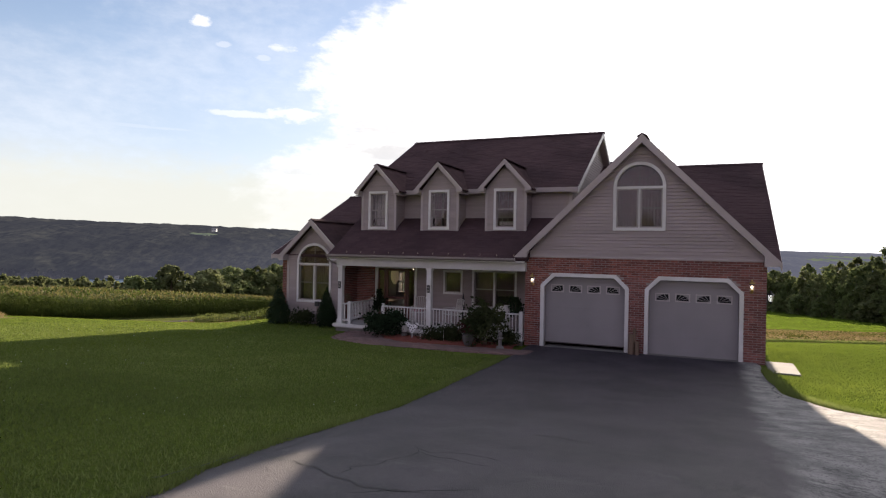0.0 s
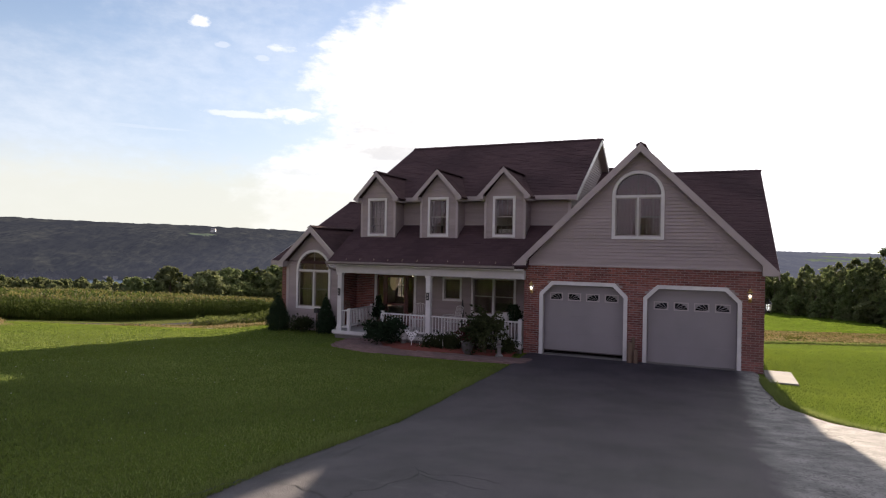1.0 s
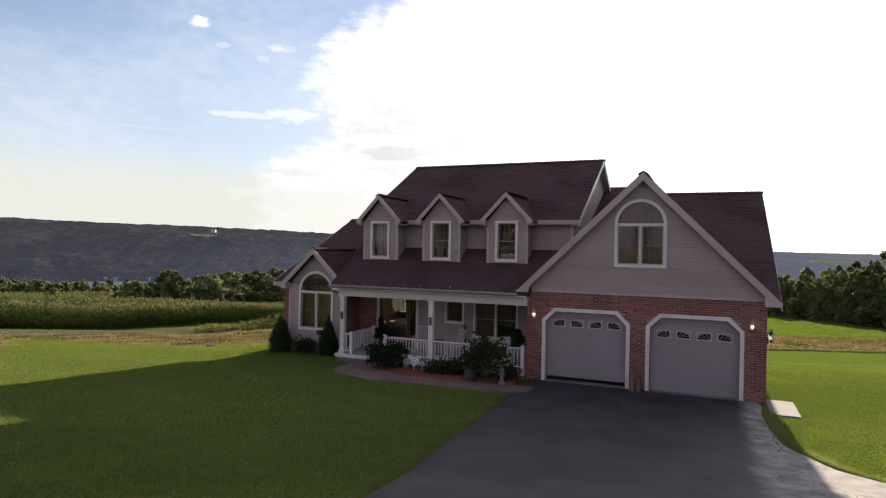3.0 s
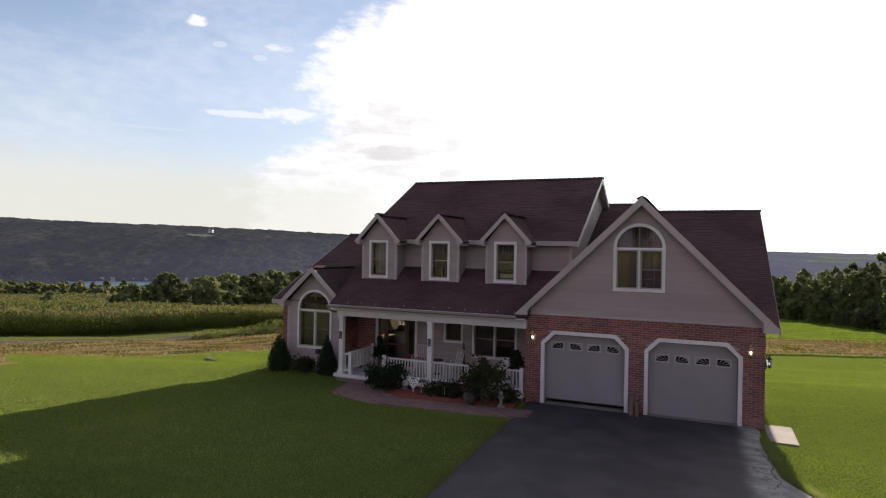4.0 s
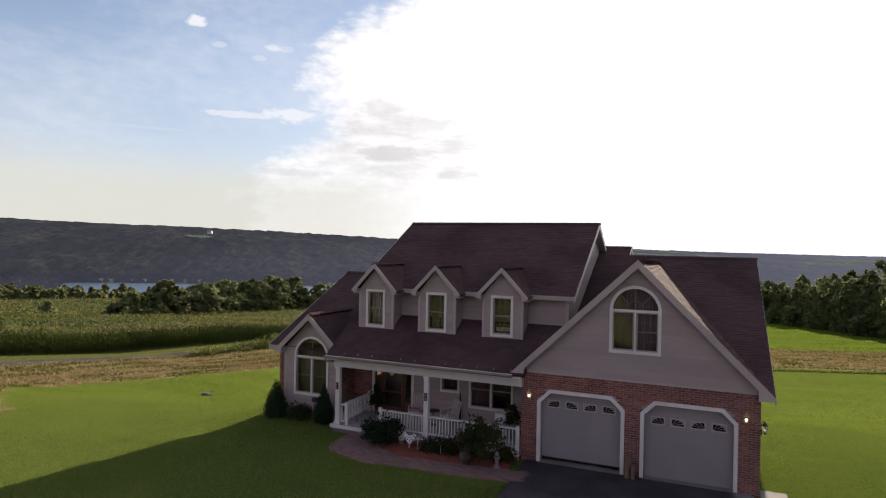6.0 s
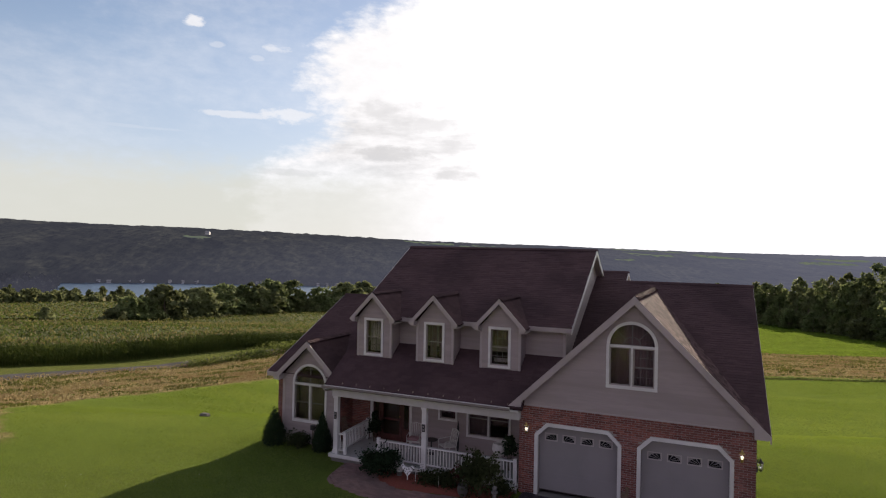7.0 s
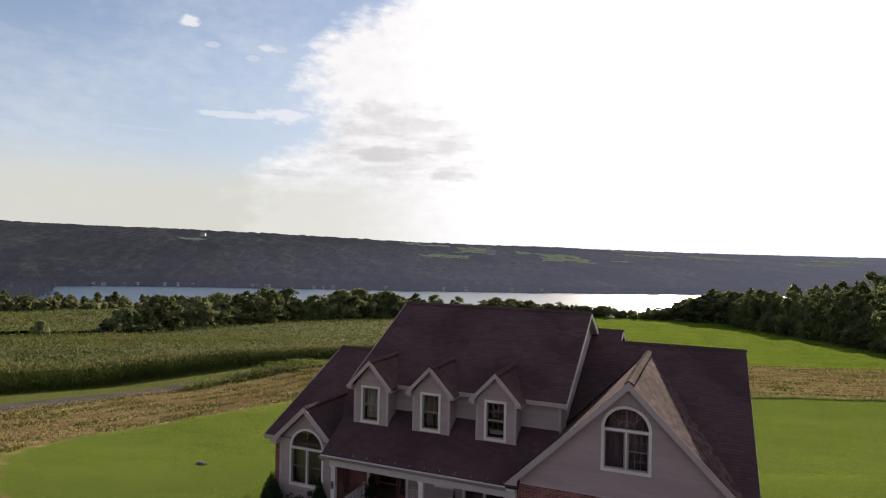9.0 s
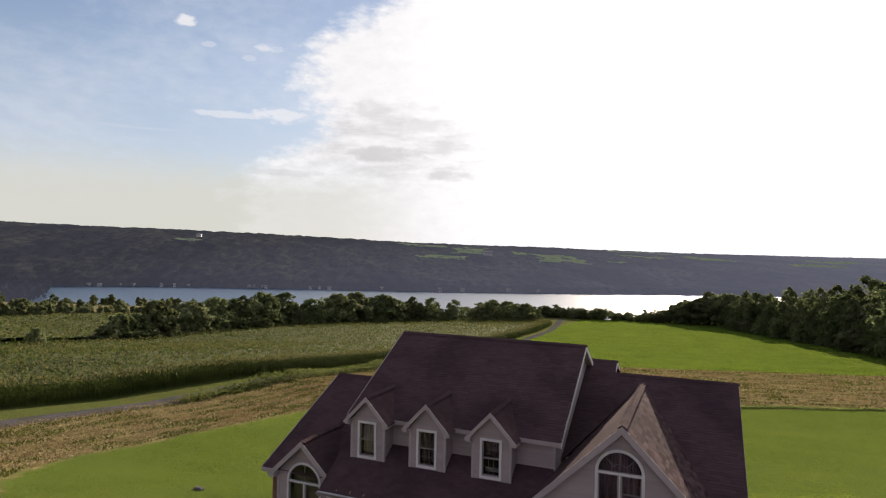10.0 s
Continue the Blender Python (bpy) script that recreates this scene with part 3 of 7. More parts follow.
def glass_part(bm, parent):
    pane = part("pane", bm, M_GLASS, parent, "dark reflective window glass")
    pane.visible_shadow = False
    return pane


def rect_window(cx, y, x_half, z0, z1, trim=0.09, rail=True, mullion=False, grid=None, parent=None, trim_mat=None):
    """A double-hung window in a wall whose face is at y: trim, sashes, panes and glazing bars."""
    win = part("window", ring(bmesh.new(), [(cx - x_half, y - 0.035, z0), (cx + x_half, y - 0.035, z0), (cx + x_half, y - 0.035, z1), (cx - x_half, y - 0.035, z1)],
                              [(cx - x_half + trim, y - 0.035, z0 + trim), (cx + x_half - trim, y - 0.035, z0 + trim), (cx + x_half - trim, y - 0.035, z1 - trim), (cx - x_half + trim, y - 0.035, z1 - trim)], (0, 0.15, 0)),
               trim_mat or M_TRIM, parent or HOUSE, "white framed window")
    xi, zi, zt = x_half - trim, z0 + trim, z1 - trim
    cells = [(cx - xi, cx - 0.03), (cx + 0.03, cx + xi)] if mullion else [(cx - xi, cx + xi)]
    if mullion:
        part("mullion", boxes(((cx - 0.03, y - 0.02, zi), (cx + 0.03, y + 0.1, zt))), M_TRIM, win)
    for xa, xb in cells:
        zm = 0.5 * (zi + zt)
        for za, zb, d in (((zi, zm + 0.02, 0.03), (zm - 0.02, zt, 0.05)) if rail else ((zi, zt, 0.04),)):
            f = 0.035
            part("sash", ring(bmesh.new(), [(xa, y + d, za), (xb, y + d, za), (xb, y + d, zb), (xa, y + d, zb)], [(xa + f, y + d, za + f), (xb - f, y + d, za + f), (xb - f, y + d, zb - f), (xa + f, y + d, zb - f)], (0, 0.03, 0)), M_SASH, win)
            glass_part(boxes(((xa + f, y + d + 0.012, za + f), (xb - f, y + d + 0.017, zb - f))), win)
            if grid:
                nx, nz = grid
                bars = []
                for k in range(1, nx):
                    xx = xa + f + (xb - xa - 2 * f) * k / nx
                    bars.append(((xx - 0.006, y + d + 0.005, za + f), (xx + 0.006, y + d + 0.022, zb - f)))
                for k in range(1, nz):
                    zz = za + f + (zb - za - 2 * f) * k / nz
                    bars.append(((xa + f, y + d + 0.004, zz - 0.006), (xb - f, y + d + 0.023, zz + 0.006)))
                for bar in bars:
                    part("glazing_bar", boxes(bar), M_MUNTIN, win)
    return win


def arch_window(cx, y, half, z0, zs, trim=0.10, grid_side=1, sun_bars=True):
    """A wide window with a half-round head over two sashes."""
    outer, inner = arch_points(cx, y - 0.04, half, z0, zs), arch_points(cx, y - 0.04, half - trim, z0 + trim, zs)
    win = part("window", ring(bmesh.new(), outer, inner, (0, 0.16, 0)), M_TRIM, HOUSE, "white framed arched window")
    h = half - trim
    part("transom_bar", boxes(((cx - h, y - 0.02, zs - 0.05), (cx + h, y + 0.09, zs + 0.02))), M_TRIM, win)
    part("mullion", boxes(((cx - 0.024, y - 0.015, z0 + trim), (cx + 0.024, y + 0.09, zs - 0.05))), M_TRIM, win)
    head = [(cx - h * math.cos(math.pi * k / 20), y + 0.05, zs + 0.02 + (h - 0.01) * math.sin(math.pi * k / 20)) for k in range(21)]
    glass_part(prism(bmesh.new(), head, (0, 0.006, 0)), win)
    bars = bmesh.new()
    if sun_bars:
        box(bars, (cx - 0.012, y + 0.03, zs + 0.02), (cx + 0.012, y + 0.048, zs + h))
        for ang in (45, 135):
            c, s = math.cos(radians(ang)), math.sin(radians(ang))
            prism(bars, [(cx + 0.4 * h * c - 0.01 * s, y + 0.03, zs + 0.4 * h * s + 0.01 * c), (cx + h * c - 0.01 * s, y + 0.03, zs + h * s + 0.01 * c), (cx + h * c + 0.01 * s, y + 0.03, zs + h * s - 0.01 * c), (cx + 0.4 * h * c + 0.01 * s, y + 0.03, zs + 0.4 * h * s - 0.01 * c)], (0, 0.016, 0))
        arc = [(cx - 0.4 * h * math.cos(math.pi * k / 12), y + 0.031, zs + 0.02 + 0.4 * h * math.sin(math.pi * k / 12)) for k in range(13)]
        arc2 = [(cx - 0.37 * h * math.cos(math.pi * k / 12), y + 0.031, zs + 0.02 + 0.37 * h * math.sin(math.pi * k / 12)) for k in range(13)]
        for k in range(12):
            prism(bars, [arc[k], arc[k + 1], arc2[k + 1], arc2[k]], (0, 0.015, 0))
    else:
        box(bars, (cx - 0.014, y + 0.03, zs + 0.02), (cx + 0.014, y + 0.048, zs + h))
    part("fan_muntin", bars, M_MUNTIN, win)
    for sgn, xa, xb in ((-1, cx - h, cx - 0.035), (1, cx + 0.035, cx + h)):
        za, zb, f = z0 + trim, zs - 0.05, 0.04
        part("sash", ring(bmesh.new(), [(xa, y + 0.03, za), (xb, y + 0.03, za), (xb, y + 0.03, zb), (xa, y + 0.03, zb)], [(xa + f, y + 0.03, za + f), (xb - f, y + 0.03, za + f), (xb - f, y + 0.03, zb - f), (xa + f, y + 0.03, zb - f)], (0, 0.03, 0)), M_SASH, win)
        glass_part(boxes(((xa + f, y + 0.045, za + f), (xb - f, y + 0.05, zb - f))), win)
        if grid_side in (sgn, 2):
            zm = 0.5 * (za + zb)
            bars = [((xa + f, y + 0.032, zm - 0.02), (xb - f, y + 0.052, zm + 0.02))]
            if grid_side == 1:
                for k in (1, 2):
                    xx = xa + f + (xb - xa - 2 * f) * k / 3
                    bars.append(((xx - 0.006, y + 0.035, za + f), (xx + 0.006, y + 0.052, zb - f)))
                for zz in (0.5 * (za + zm), 0.5 * (zb + zm)):
                    bars.append(((xa + f, y + 0.034, zz - 0.006), (xb - f, y + 0.053, zz + 0.006)))
            for bar in bars:
                part("glazing_bar", boxes(bar), M_MUNTIN, win)
    return win


# garage: brick front, sided gable
GX, GY0, GL, GR = -1.32, 18.95, -4.75, 2.08
EAVE_Z, PEAK_Z = 2.77, 6.455
PX = -1.24                       # the gable's peak stands a little off the middle
DOORS = ((-2.90, -4.13, -1.67, 0.13), (0.205, -1.00, 1.41, 0.0))     # middle, left, right, how far the door stands open
DOOR_TOP, TRIM_W, CHAMFER = 2.20, 0.11, 0.32

lap_wall("gable_wall", (0, GY0 - 0.005, 0), (1, 0, 0), 2.83, PEAK_Z - 0.12,
         gable_span(GX, 3.42, 1, 2.83, PEAK_Z - 0.10, [lambda z: (GX - 0.70, GX + 0.70) if 3.70 < z < 4.94 else ((GX - math.sqrt(max(0, 0.70 ** 2 - (z - 4.94) ** 2)), GX + math.sqrt(max(0, 0.70 ** 2 - (z - 4.94) ** 2))) if 4.94 <= z < 5.64 else (0, 0))]), (0, -1, 0), label="taupe lap siding gable wall")
arch_window(GX + 0.01, GY0 - 0.02, 0.745, 3.64, 4.94, trim=0.09, grid_side=1)
gable_trim("rake_board", GX, 3.74, EAVE_Z, PEAK_Z, 18.70, board=0.255, ret=0.42, drop=0.11, lean=PX - GX)
part("siding_base_trim", boxes(((GL, GY0 - 0.04, 2.79), (GR, GY0 + 0.05, 2.845))), M_FASCIA, HOUSE)

GS = (6.52 - EAVE_Z) / (26.8 - 18.75)
VALLEY = (PX + 0.03, 26.3, EAVE_Z + GS * (26.3 - 18.75))
roof_plane("gable_roof", [(GX + 3.74, 18.70, EAVE_Z), VALLEY, (PX, 18.70, PEAK_Z)], seed=2, expo=0.15, tab=0.38, single=True, label="sunlit brown shingle slope of the garage gable")
roof_plane("gable_roof", [(GX - 3.74, 18.70, EAVE_Z), (PX, 18.70, PEAK_Z), VALLEY], seed=3, mat=M_SHINGLE_ONE)
roof_plane("garage_roof", [(2.42, 18.76, EAVE_Z), (2.42, 26.8, 6.52), (VALLEY[0], 26.8, 6.52), VALLEY], seed=4)
roof_plane("garage_roof", [VALLEY, (VALLEY[0], 26.8, 6.52), (-2.4, 26.8, 6.52), (-3.72, 26.8, 6.52), (-3.72, 21.6, EAVE_Z + GS * (21.6 - 18.75))], seed=5)
roof_plane("garage_roof", [(-2.4, 26.8, 6.52), (-2.4, 27.6, 6.52 + 0.8 * GS), (-3.9, 27.6, 6.52 + 0.8 * GS), (-3.9, 26.8, 6.52)], seed=6)
roof_plane("rear_roof", [(-2.4, 27.6, 6.52 + 0.8 * GS), (-3.9, 27.6, 6.52 + 0.8 * GS), (-3.9, 32.0, 4.55), (-2.4, 32.0, 4.55)], seed=7)
roof_plane("rear_roof", [(2.15, 26.8, 6.52), (-2.4, 26.8, 6.52), (-2.4, 32.0, 4.10), (2.15, 32.0, 4.10)], seed=8)
ridge_cap((PX, 18.70, PEAK_Z), (VALLEY[0], 26.25, VALLEY[2] + 0.02))
ridge_cap((-2.4, 26.8, 6.52), (2.42, 26.8, 6.52), M_SHINGLE)
ridge_cap((-3.9, 27.6, 6.52 + 0.8 * GS), (-2.4, 27.6, 6.52 + 0.8 * GS), M_SHINGLE)
bm = bmesh.new()
prism(bm, [(-2.46, 26.85, 6.50), (-2.46, 27.6, 6.52 + 0.8 * GS - 0.12), (-2.46, 28.4, 6.50)], (0.04, 0, 0))
part("gable_end", bm, M_SIDING, HOUSE)
for ya, za, yb, zb in ((26.75, 6.50, 27.6, 6.89), (27.6, 6.89, 28.45, 6.48)):
    bm = bmesh.new()
    prism(bm, [(-2.41, ya, za - 0.16), (-2.41, yb, zb - 0.16), (-2.41, yb, zb - 0.01), (-2.41, ya, za - 0.01)], (0.03, 0, 0))
    part("rake_board", bm, M_TRIM, HOUSE)
# right gable end of the garage
bm = bmesh.new()
prism(bm, [(2.40, 18.75, EAVE_Z - 0.2), (2.40, 26.8, 6.30), (2.40, 26.8, 6.51), (2.40, 18.75, EAVE_Z - 0.005)], (0.03, 0, 0))
part("rake_board", bm, M_FASCIA, HOUSE)
bm = bmesh.new()
prism(bm, [(GR - 0.2, GY0 + 0.3, -2.5), (GR - 0.2, 31.7, -2.5), (GR - 0.2, 31.7, 4.05), (GR - 0.2, 26.8, 6.35), (GR - 0.2, GY0 + 0.3, 2.75)], (0.18, 0, 0))
part("garage_side_wall", bm, M_MORTAR, HOUSE, "brick garage side wall")
part("rear_wall", boxes(((GL, 31.5, -3.0), (GR - 0.2, 31.7, 4.05))), M_SIDING, HOUSE)
for _, x0, x1, _ in DOORS:
    part("door_threshold", boxes(((x0 - 0.02, GY0 - 0.10, -0.06), (x1 + 0.02, GY0 + 0.30, 0.012))), M_FOUND, HOUSE, "concrete threshold under the garage door")
part("garage_floor", boxes(((GL + 0.1, GY0 + 0.31, -0.3), (GR - 0.21, 31.5, -0.015))), M_FOUND, HOUSE, "garage concrete floor")
part("garage_ceiling", boxes(((GL, GY0 + 0.2, 2.84), (GR - 0.21, 31.5, 2.9))), M_DARK, HOUSE)


def door_outline(x0, x1, y, w):
    """Outline of a garage opening with cut upper corners, grown by w."""
    c, t = CHAMFER, DOOR_TOP + w
    k = w * 0.414
    return [(x0 - w, y, -0.02), (x0 - w, y, DOOR_TOP - c + k), (x0 + c - k, y, t), (x1 - c + k, y, t), (x1 + w, y, DOOR_TOP - c + k), (x1 + w, y, -0.02)]


for cx, x0, x1, gap in DOORS:
    trim = bmesh.new()
    o, i = door_outline(x0, x1, GY0 - 0.05, TRIM_W), door_outline(x0, x1, GY0 - 0.05, 0)
    for k in range(5):
        prism(trim, [o[k], o[k + 1], i[k + 1], i[k]], (0, 0.12, 0))
    frame_part = part("door_frame", trim, M_TRIM, HOUSE, "white garage door casing with cut corners")
    reveal = bmesh.new()
    i2 = door_outline(x0, x1, GY0 + 0.07, 0)
    i3 = door_outline(x0, x1, GY0 + 0.07, 0.04)
    for k in range(5):
        prism(reveal, [i2[k], i2[k + 1], i3[k + 1], i3[k]], (0, 0.2, 0))
    part("door_jamb", reveal, M_FASCIA, HOUSE)
    # four door sections with fine grooves between, fan lights in the upper one
    yd = GY0 + 0.18
    door = part("garage_door", boxes(*[((x0 + 0.005, yd + 0.012, gap + k * 0.545 + 0.004), (x1 - 0.005, yd + 0.05, gap + (k + 1) * 0.545 - 0.004)) for k in range(3)],
                                     ((x0 + 0.005, yd + 0.012, gap + 3 * 0.545 + 0.004), (x1 - 0.005, yd + 0.05, DOOR_TOP))), M_DOOR, HOUSE, "taupe sectional garage door" + (" standing slightly open" if gap else ""))
    for k in range(4):
        part("door_section", bevelled(boxes(((x0 + 0.01, yd, gap + k * 0.545 + 0.0045), (x1 - 0.01, yd + 0.012, min(DOOR_TOP - 0.01, gap + (k + 1) * 0.545 + 0.003)))), 0.0015), M_DOOR, door)
    part("door_header", boxes(((x0, yd - 0.05, DOOR_TOP - 0.17 + gap * 0.2), (x1, yd + 0.0, DOOR_TOP + 0.02))), M_DOOR, HOUSE)
    part("bottom_seal", boxes(((x0 + 0.01, yd + 0.005, gap - 0.02), (x1 - 0.01, yd + 0.045, gap + 0.01))), M_DARK, door)
    for k in range(4):
        wx = x0 + (x1 - x0) * (0.155 + 0.23 * k)
        wz = gap + 1.60
        sgn = -1 if k % 2 == 0 else 1
        hw, hh = 0.175, 0.185
        plate = part("fan_light", ring(bmesh.new(), [(wx - hw - 0.03, yd - 0.012, wz - 0.03), (wx + hw + 0.03, yd - 0.012, wz - 0.03), (wx + hw + 0.03, yd - 0.012, wz + hh + 0.03), (wx - hw - 0.03, yd - 0.012, wz + hh + 0.03)],
                                       [(wx - hw, yd - 0.012, wz), (wx + hw, yd - 0.012, wz), (wx + hw, yd - 0.012, wz + hh), (wx - hw, yd - 0.012, wz + hh)], (0, 0.012, 0)), M_FANPLATE, door, "moulded fan window surround")
        hub = wx - sgn * hw
        for q in range(4):
            a0, a1 = radians(2 + q * 22.5), radians(19 + q * 22.5)
            r0, r1 = 0.06, 0.345

            def spot(ang, r):
                return (hub + sgn * min(r * math.cos(ang), 2 * hw - 0.005), yd - 0.006, wz + 0.004 + min(r * math.sin(ang) * 0.56, hh - 0.008))
            wedge = bmesh.new()
            prism(wedge, [spot(a0, r0), spot(a0, r1), spot(0.5 * (a0 + a1), r1), spot(a1, r1), spot(a1, r0)], (0, 0.004, 0))
            part("pane", wedge, M_DARKGLASS, plate, "dark fan-shaped pane")

# main house: upper storey, dormers
ML, MR, MY = -11.65, -3.70, 20.75
M_EAVE, M_RIDGE, M_RY, M_EY = 5.15, 7.82, 25.38, 20.45
MSL = (M_RIDGE - M_EAVE) / (M_RY - M_EY)
roof_plane("main_roof", [(-11.91, M_EY, M_EAVE), (-3.415, M_EY, M_EAVE), (-3.415, M_RY, M_RIDGE), (-11.91, M_RY, M_RIDGE)], seed=10, label="main brown asphalt shingle roof slope")
roof_plane("main_roof", [(-11.91, 30.3, M_EAVE), (-3.415, 30.3, M_EAVE), (-3.415, M_RY, M_RIDGE), (-11.91, M_RY, M_RIDGE)], seed=11)
ridge_cap((-11.91, M_RY, M_RIDGE), (-3.415, M_RY, M_RIDGE), M_SHINGLE)
lap_wall("upper_wall", (0, MY, 0), (1, 0, 0), 3.6, 5.2, lambda z, zm: [(ML, MR)], (0, -1, 0), label="taupe lap siding upper wall")
lap_wall("rear_wall", (0, 30.0, 0), (1, 0, 0), -3.0, 5.2, lambda z, zm: [(-15.3, -15.05), (-14.55, MR)] if 0.6 < zm < 1.6 else [(-15.3, -15.05), (-15.05, MR)], (0, 1, 0), expo=0.21, boards=False)
for xw, sgn in ((MR, 1), (ML, -1)):
    def end_span(z, zm):
        if z < 5.2:
            return [(MY, 30.0)]
        h = (M_RIDGE - 0.1 - z) / MSL
        return [(M_RY - max(0, h), M_RY + max(0, h))]
    lap_wall("gable_end_wall", (xw, 0, 0), (0, 1, 0), 2.6, M_RIDGE - 0.12, end_span, (sgn, 0, 0), label="taupe lap siding end wall", boards=sgn > 0)
for xr in (-3.415, -11.91):
    for ya, za, yb, zb in ((M_EY, M_EAVE, M_RY, M_RIDGE), (M_RY, M_RIDGE, 30.3, M_EAVE)):
        bm = bmesh.new()
        prism(bm, [(xr - 0.03, ya, za - 0.20), (xr - 0.03, yb, zb - 0.20), (xr - 0.03, yb, zb + 0.005), (xr - 0.03, ya, za + 0.005)], (0.035, 0, 0))
        part("rake_board", bm, M_TRIM if xr > -5 else M_FASCIA, HOUSE, "pale rake board")
        bm = bmesh.new()
        prism(bm, [(xr - 0.03, ya, za - 0.19), (xr - 0.03, yb, zb - 0.19), (xr - 0.28, yb, zb - 0.19), (xr - 0.28, ya, za - 0.19)] if xr > -5 else [(xr, ya, za - 0.19), (xr, yb, zb - 0.19), (xr + 0.28, yb, zb - 0.19), (xr + 0.28, ya, za - 0.19)], (0, 0, 0.03))
        part("rake_soffit", bm, M_FASCIA, HOUSE)
part("eave_fascia", boxes(((-11.9, M_EY - 0.02, M_EAVE - 0.16), (-3.43, M_EY + 0.02, M_EAVE - 0.005))), M_FASCIA, HOUSE, "taupe eave board")
part("eave_soffit", boxes(((-11.9, M_EY + 0.02, M_EAVE - 0.16), (-3.43, MY, M_EAVE - 0.13))), M_FASCIA, HOUSE)
part("corner_board", boxes(((MR - 0.07, MY - 0.035, 3.8), (MR + 0.035, MY + 0.07, 5.0))), M_FASCIA, HOUSE)

# porch roof and wing roof
PY0, PZ0, PSL = 18.62, 2.74, 0.65
roof_plane("porch_roof", [(-12.02, PY0, PZ0), (-4.6, PY0, PZ0), (-4.6, MY, PZ0 + PSL * (MY - PY0)), (-12.02, MY, PZ0 + PSL * (MY - PY0))], seed=12, label="porch shingle roof slope")
roof_plane("porch_roof", [(-4.6, 19.25, PZ0 + PSL * (19.25 - PY0)), (-3.72, 20.1, PZ0 + PSL * (20.1 - PY0)), (-3.72, MY, PZ0 + PSL * (MY - PY0)), (-4.6, MY, PZ0 + PSL * (MY - PY0))], seed=13)
W_EY, W_EZ, W_RY, W_RZ, W_L = 19.92, 2.66, 25.75, 5.43, -15.62
WSL = (W_RZ - W_EZ) / (W_RY - W_EY)
roof_plane("wing_roof", [(W_L, W_EY, W_EZ), (-11.6, W_EY, W_EZ), (-11.6, W_RY, W_RZ), (W_L, W_RY, W_RZ)], seed=14, label="brown shingle wing roof slope")
roof_plane("wing_roof", [(W_L, 31.0, W_EZ), (-11.6, 31.0, W_EZ), (-11.6, W_RY, W_RZ), (W_L, W_RY, W_RZ)], seed=15)
ridge_cap((W_L, W_RY, W_RZ), (-11.9, W_RY, W_RZ), M_SHINGLE)
for ya, za, yb, zb in ((W_EY, W_EZ, W_RY, W_RZ), (W_RY, W_RZ, 31.0, W_EZ)):
    bm = bmesh.new()
    prism(bm, [(W_L, ya, za - 0.2), (W_L, yb, zb - 0.2), (W_L, yb, zb + 0.004), (W_L, ya, za + 0.004)], (-0.03, 0, 0))
    part("rake_board", bm, M_FASCIA, HOUSE)
part("eave_fascia", boxes(((W_L, W_EY - 0.03, W_EZ - 0.17), (-14.9, W_EY, W_EZ - 0.004))), M_FASCIA, HOUSE)
part("eave_soffit", boxes(((W_L, W_EY, W_EZ - 0.17), (-14.5, 20.3, W_EZ - 0.14))), M_FASCIA, HOUSE)
# the cheek between porch roof and the lower wing roof
bm = bmesh.new()
prism(bm, [(-12.0, PY0 + 0.05, PZ0 - 0.1), (-12.0, MY, PZ0 + PSL * (MY - PY0) - 0.02), (-12.0, MY, 2.6), (-12.0, PY0 + 0.05, 2.6)], (0.06, 0, 0))
part("cheek_wall", bm, M_SIDING, HOUSE)

# left bay with its arched window
BX, BY = -13.55, 19.95
lap_wall("bay_wall", (0, BY, 0), (1, 0, 0), -0.25, 3.86,
         gable_span(BX, 1.25, 1, 2.62, 3.9, [lambda z: (BX - 0.72, BX + 0.72) if 0.88 < z < 2.33 else ((BX - math.sqrt(max(0, 0.72 ** 2 - (z - 2.33) ** 2)), BX + math.sqrt(max(0, 0.72 ** 2 - (z - 2.33) ** 2))) if 2.33 <= z < 3.05 else (0, 0))]), (0, -1, 0), label="taupe lap siding bay wall")
arch_window(BX - 0.01, BY - 0.01, 0.80, 0.80, 2.32, trim=0.09, grid_side=2, sun_bars=False)
for xw, sgn in ((BX - 1.25, -1), (BX + 1.25, 1)):
    lap_wall("bay_side_wall", (xw, 0, 0), (0, 1, 0), -0.25, 2.66, lambda z, zm: [(BY + 0.14, 21.0)], (sgn, 0, 0), boards=sgn > 0)
    part("corner_board", boxes(((xw - 0.06, BY - 0.03, -0.25), (xw + 0.06, BY + 0.06, 2.6))), M_FASCIA, HOUSE)
gable_trim("rake_board", BX, 1.56, 2.56, 4.03, 19.66, board=0.24, ret=0.30, drop=0.14)
yv = W_EY + (4.03 - W_EZ) / WSL
roof_plane("bay_roof", [(BX - 1.56, 19.66, 2.56), (BX, 19.66, 4.03), (BX, yv, 4.03), (BX - 1.56, W_EY - 0.1, 2.56)], seed=16)
roof_plane("bay_roof", [(BX + 1.56, 19.66, 2.56), (BX, 19.66, 4.03), (BX, yv, 4.03), (BX + 1.56, W_EY - 0.1, 2.56)], seed=17)
ridge_cap((BX, 19.66, 4.03), (BX, yv - 0.05, 4.03))

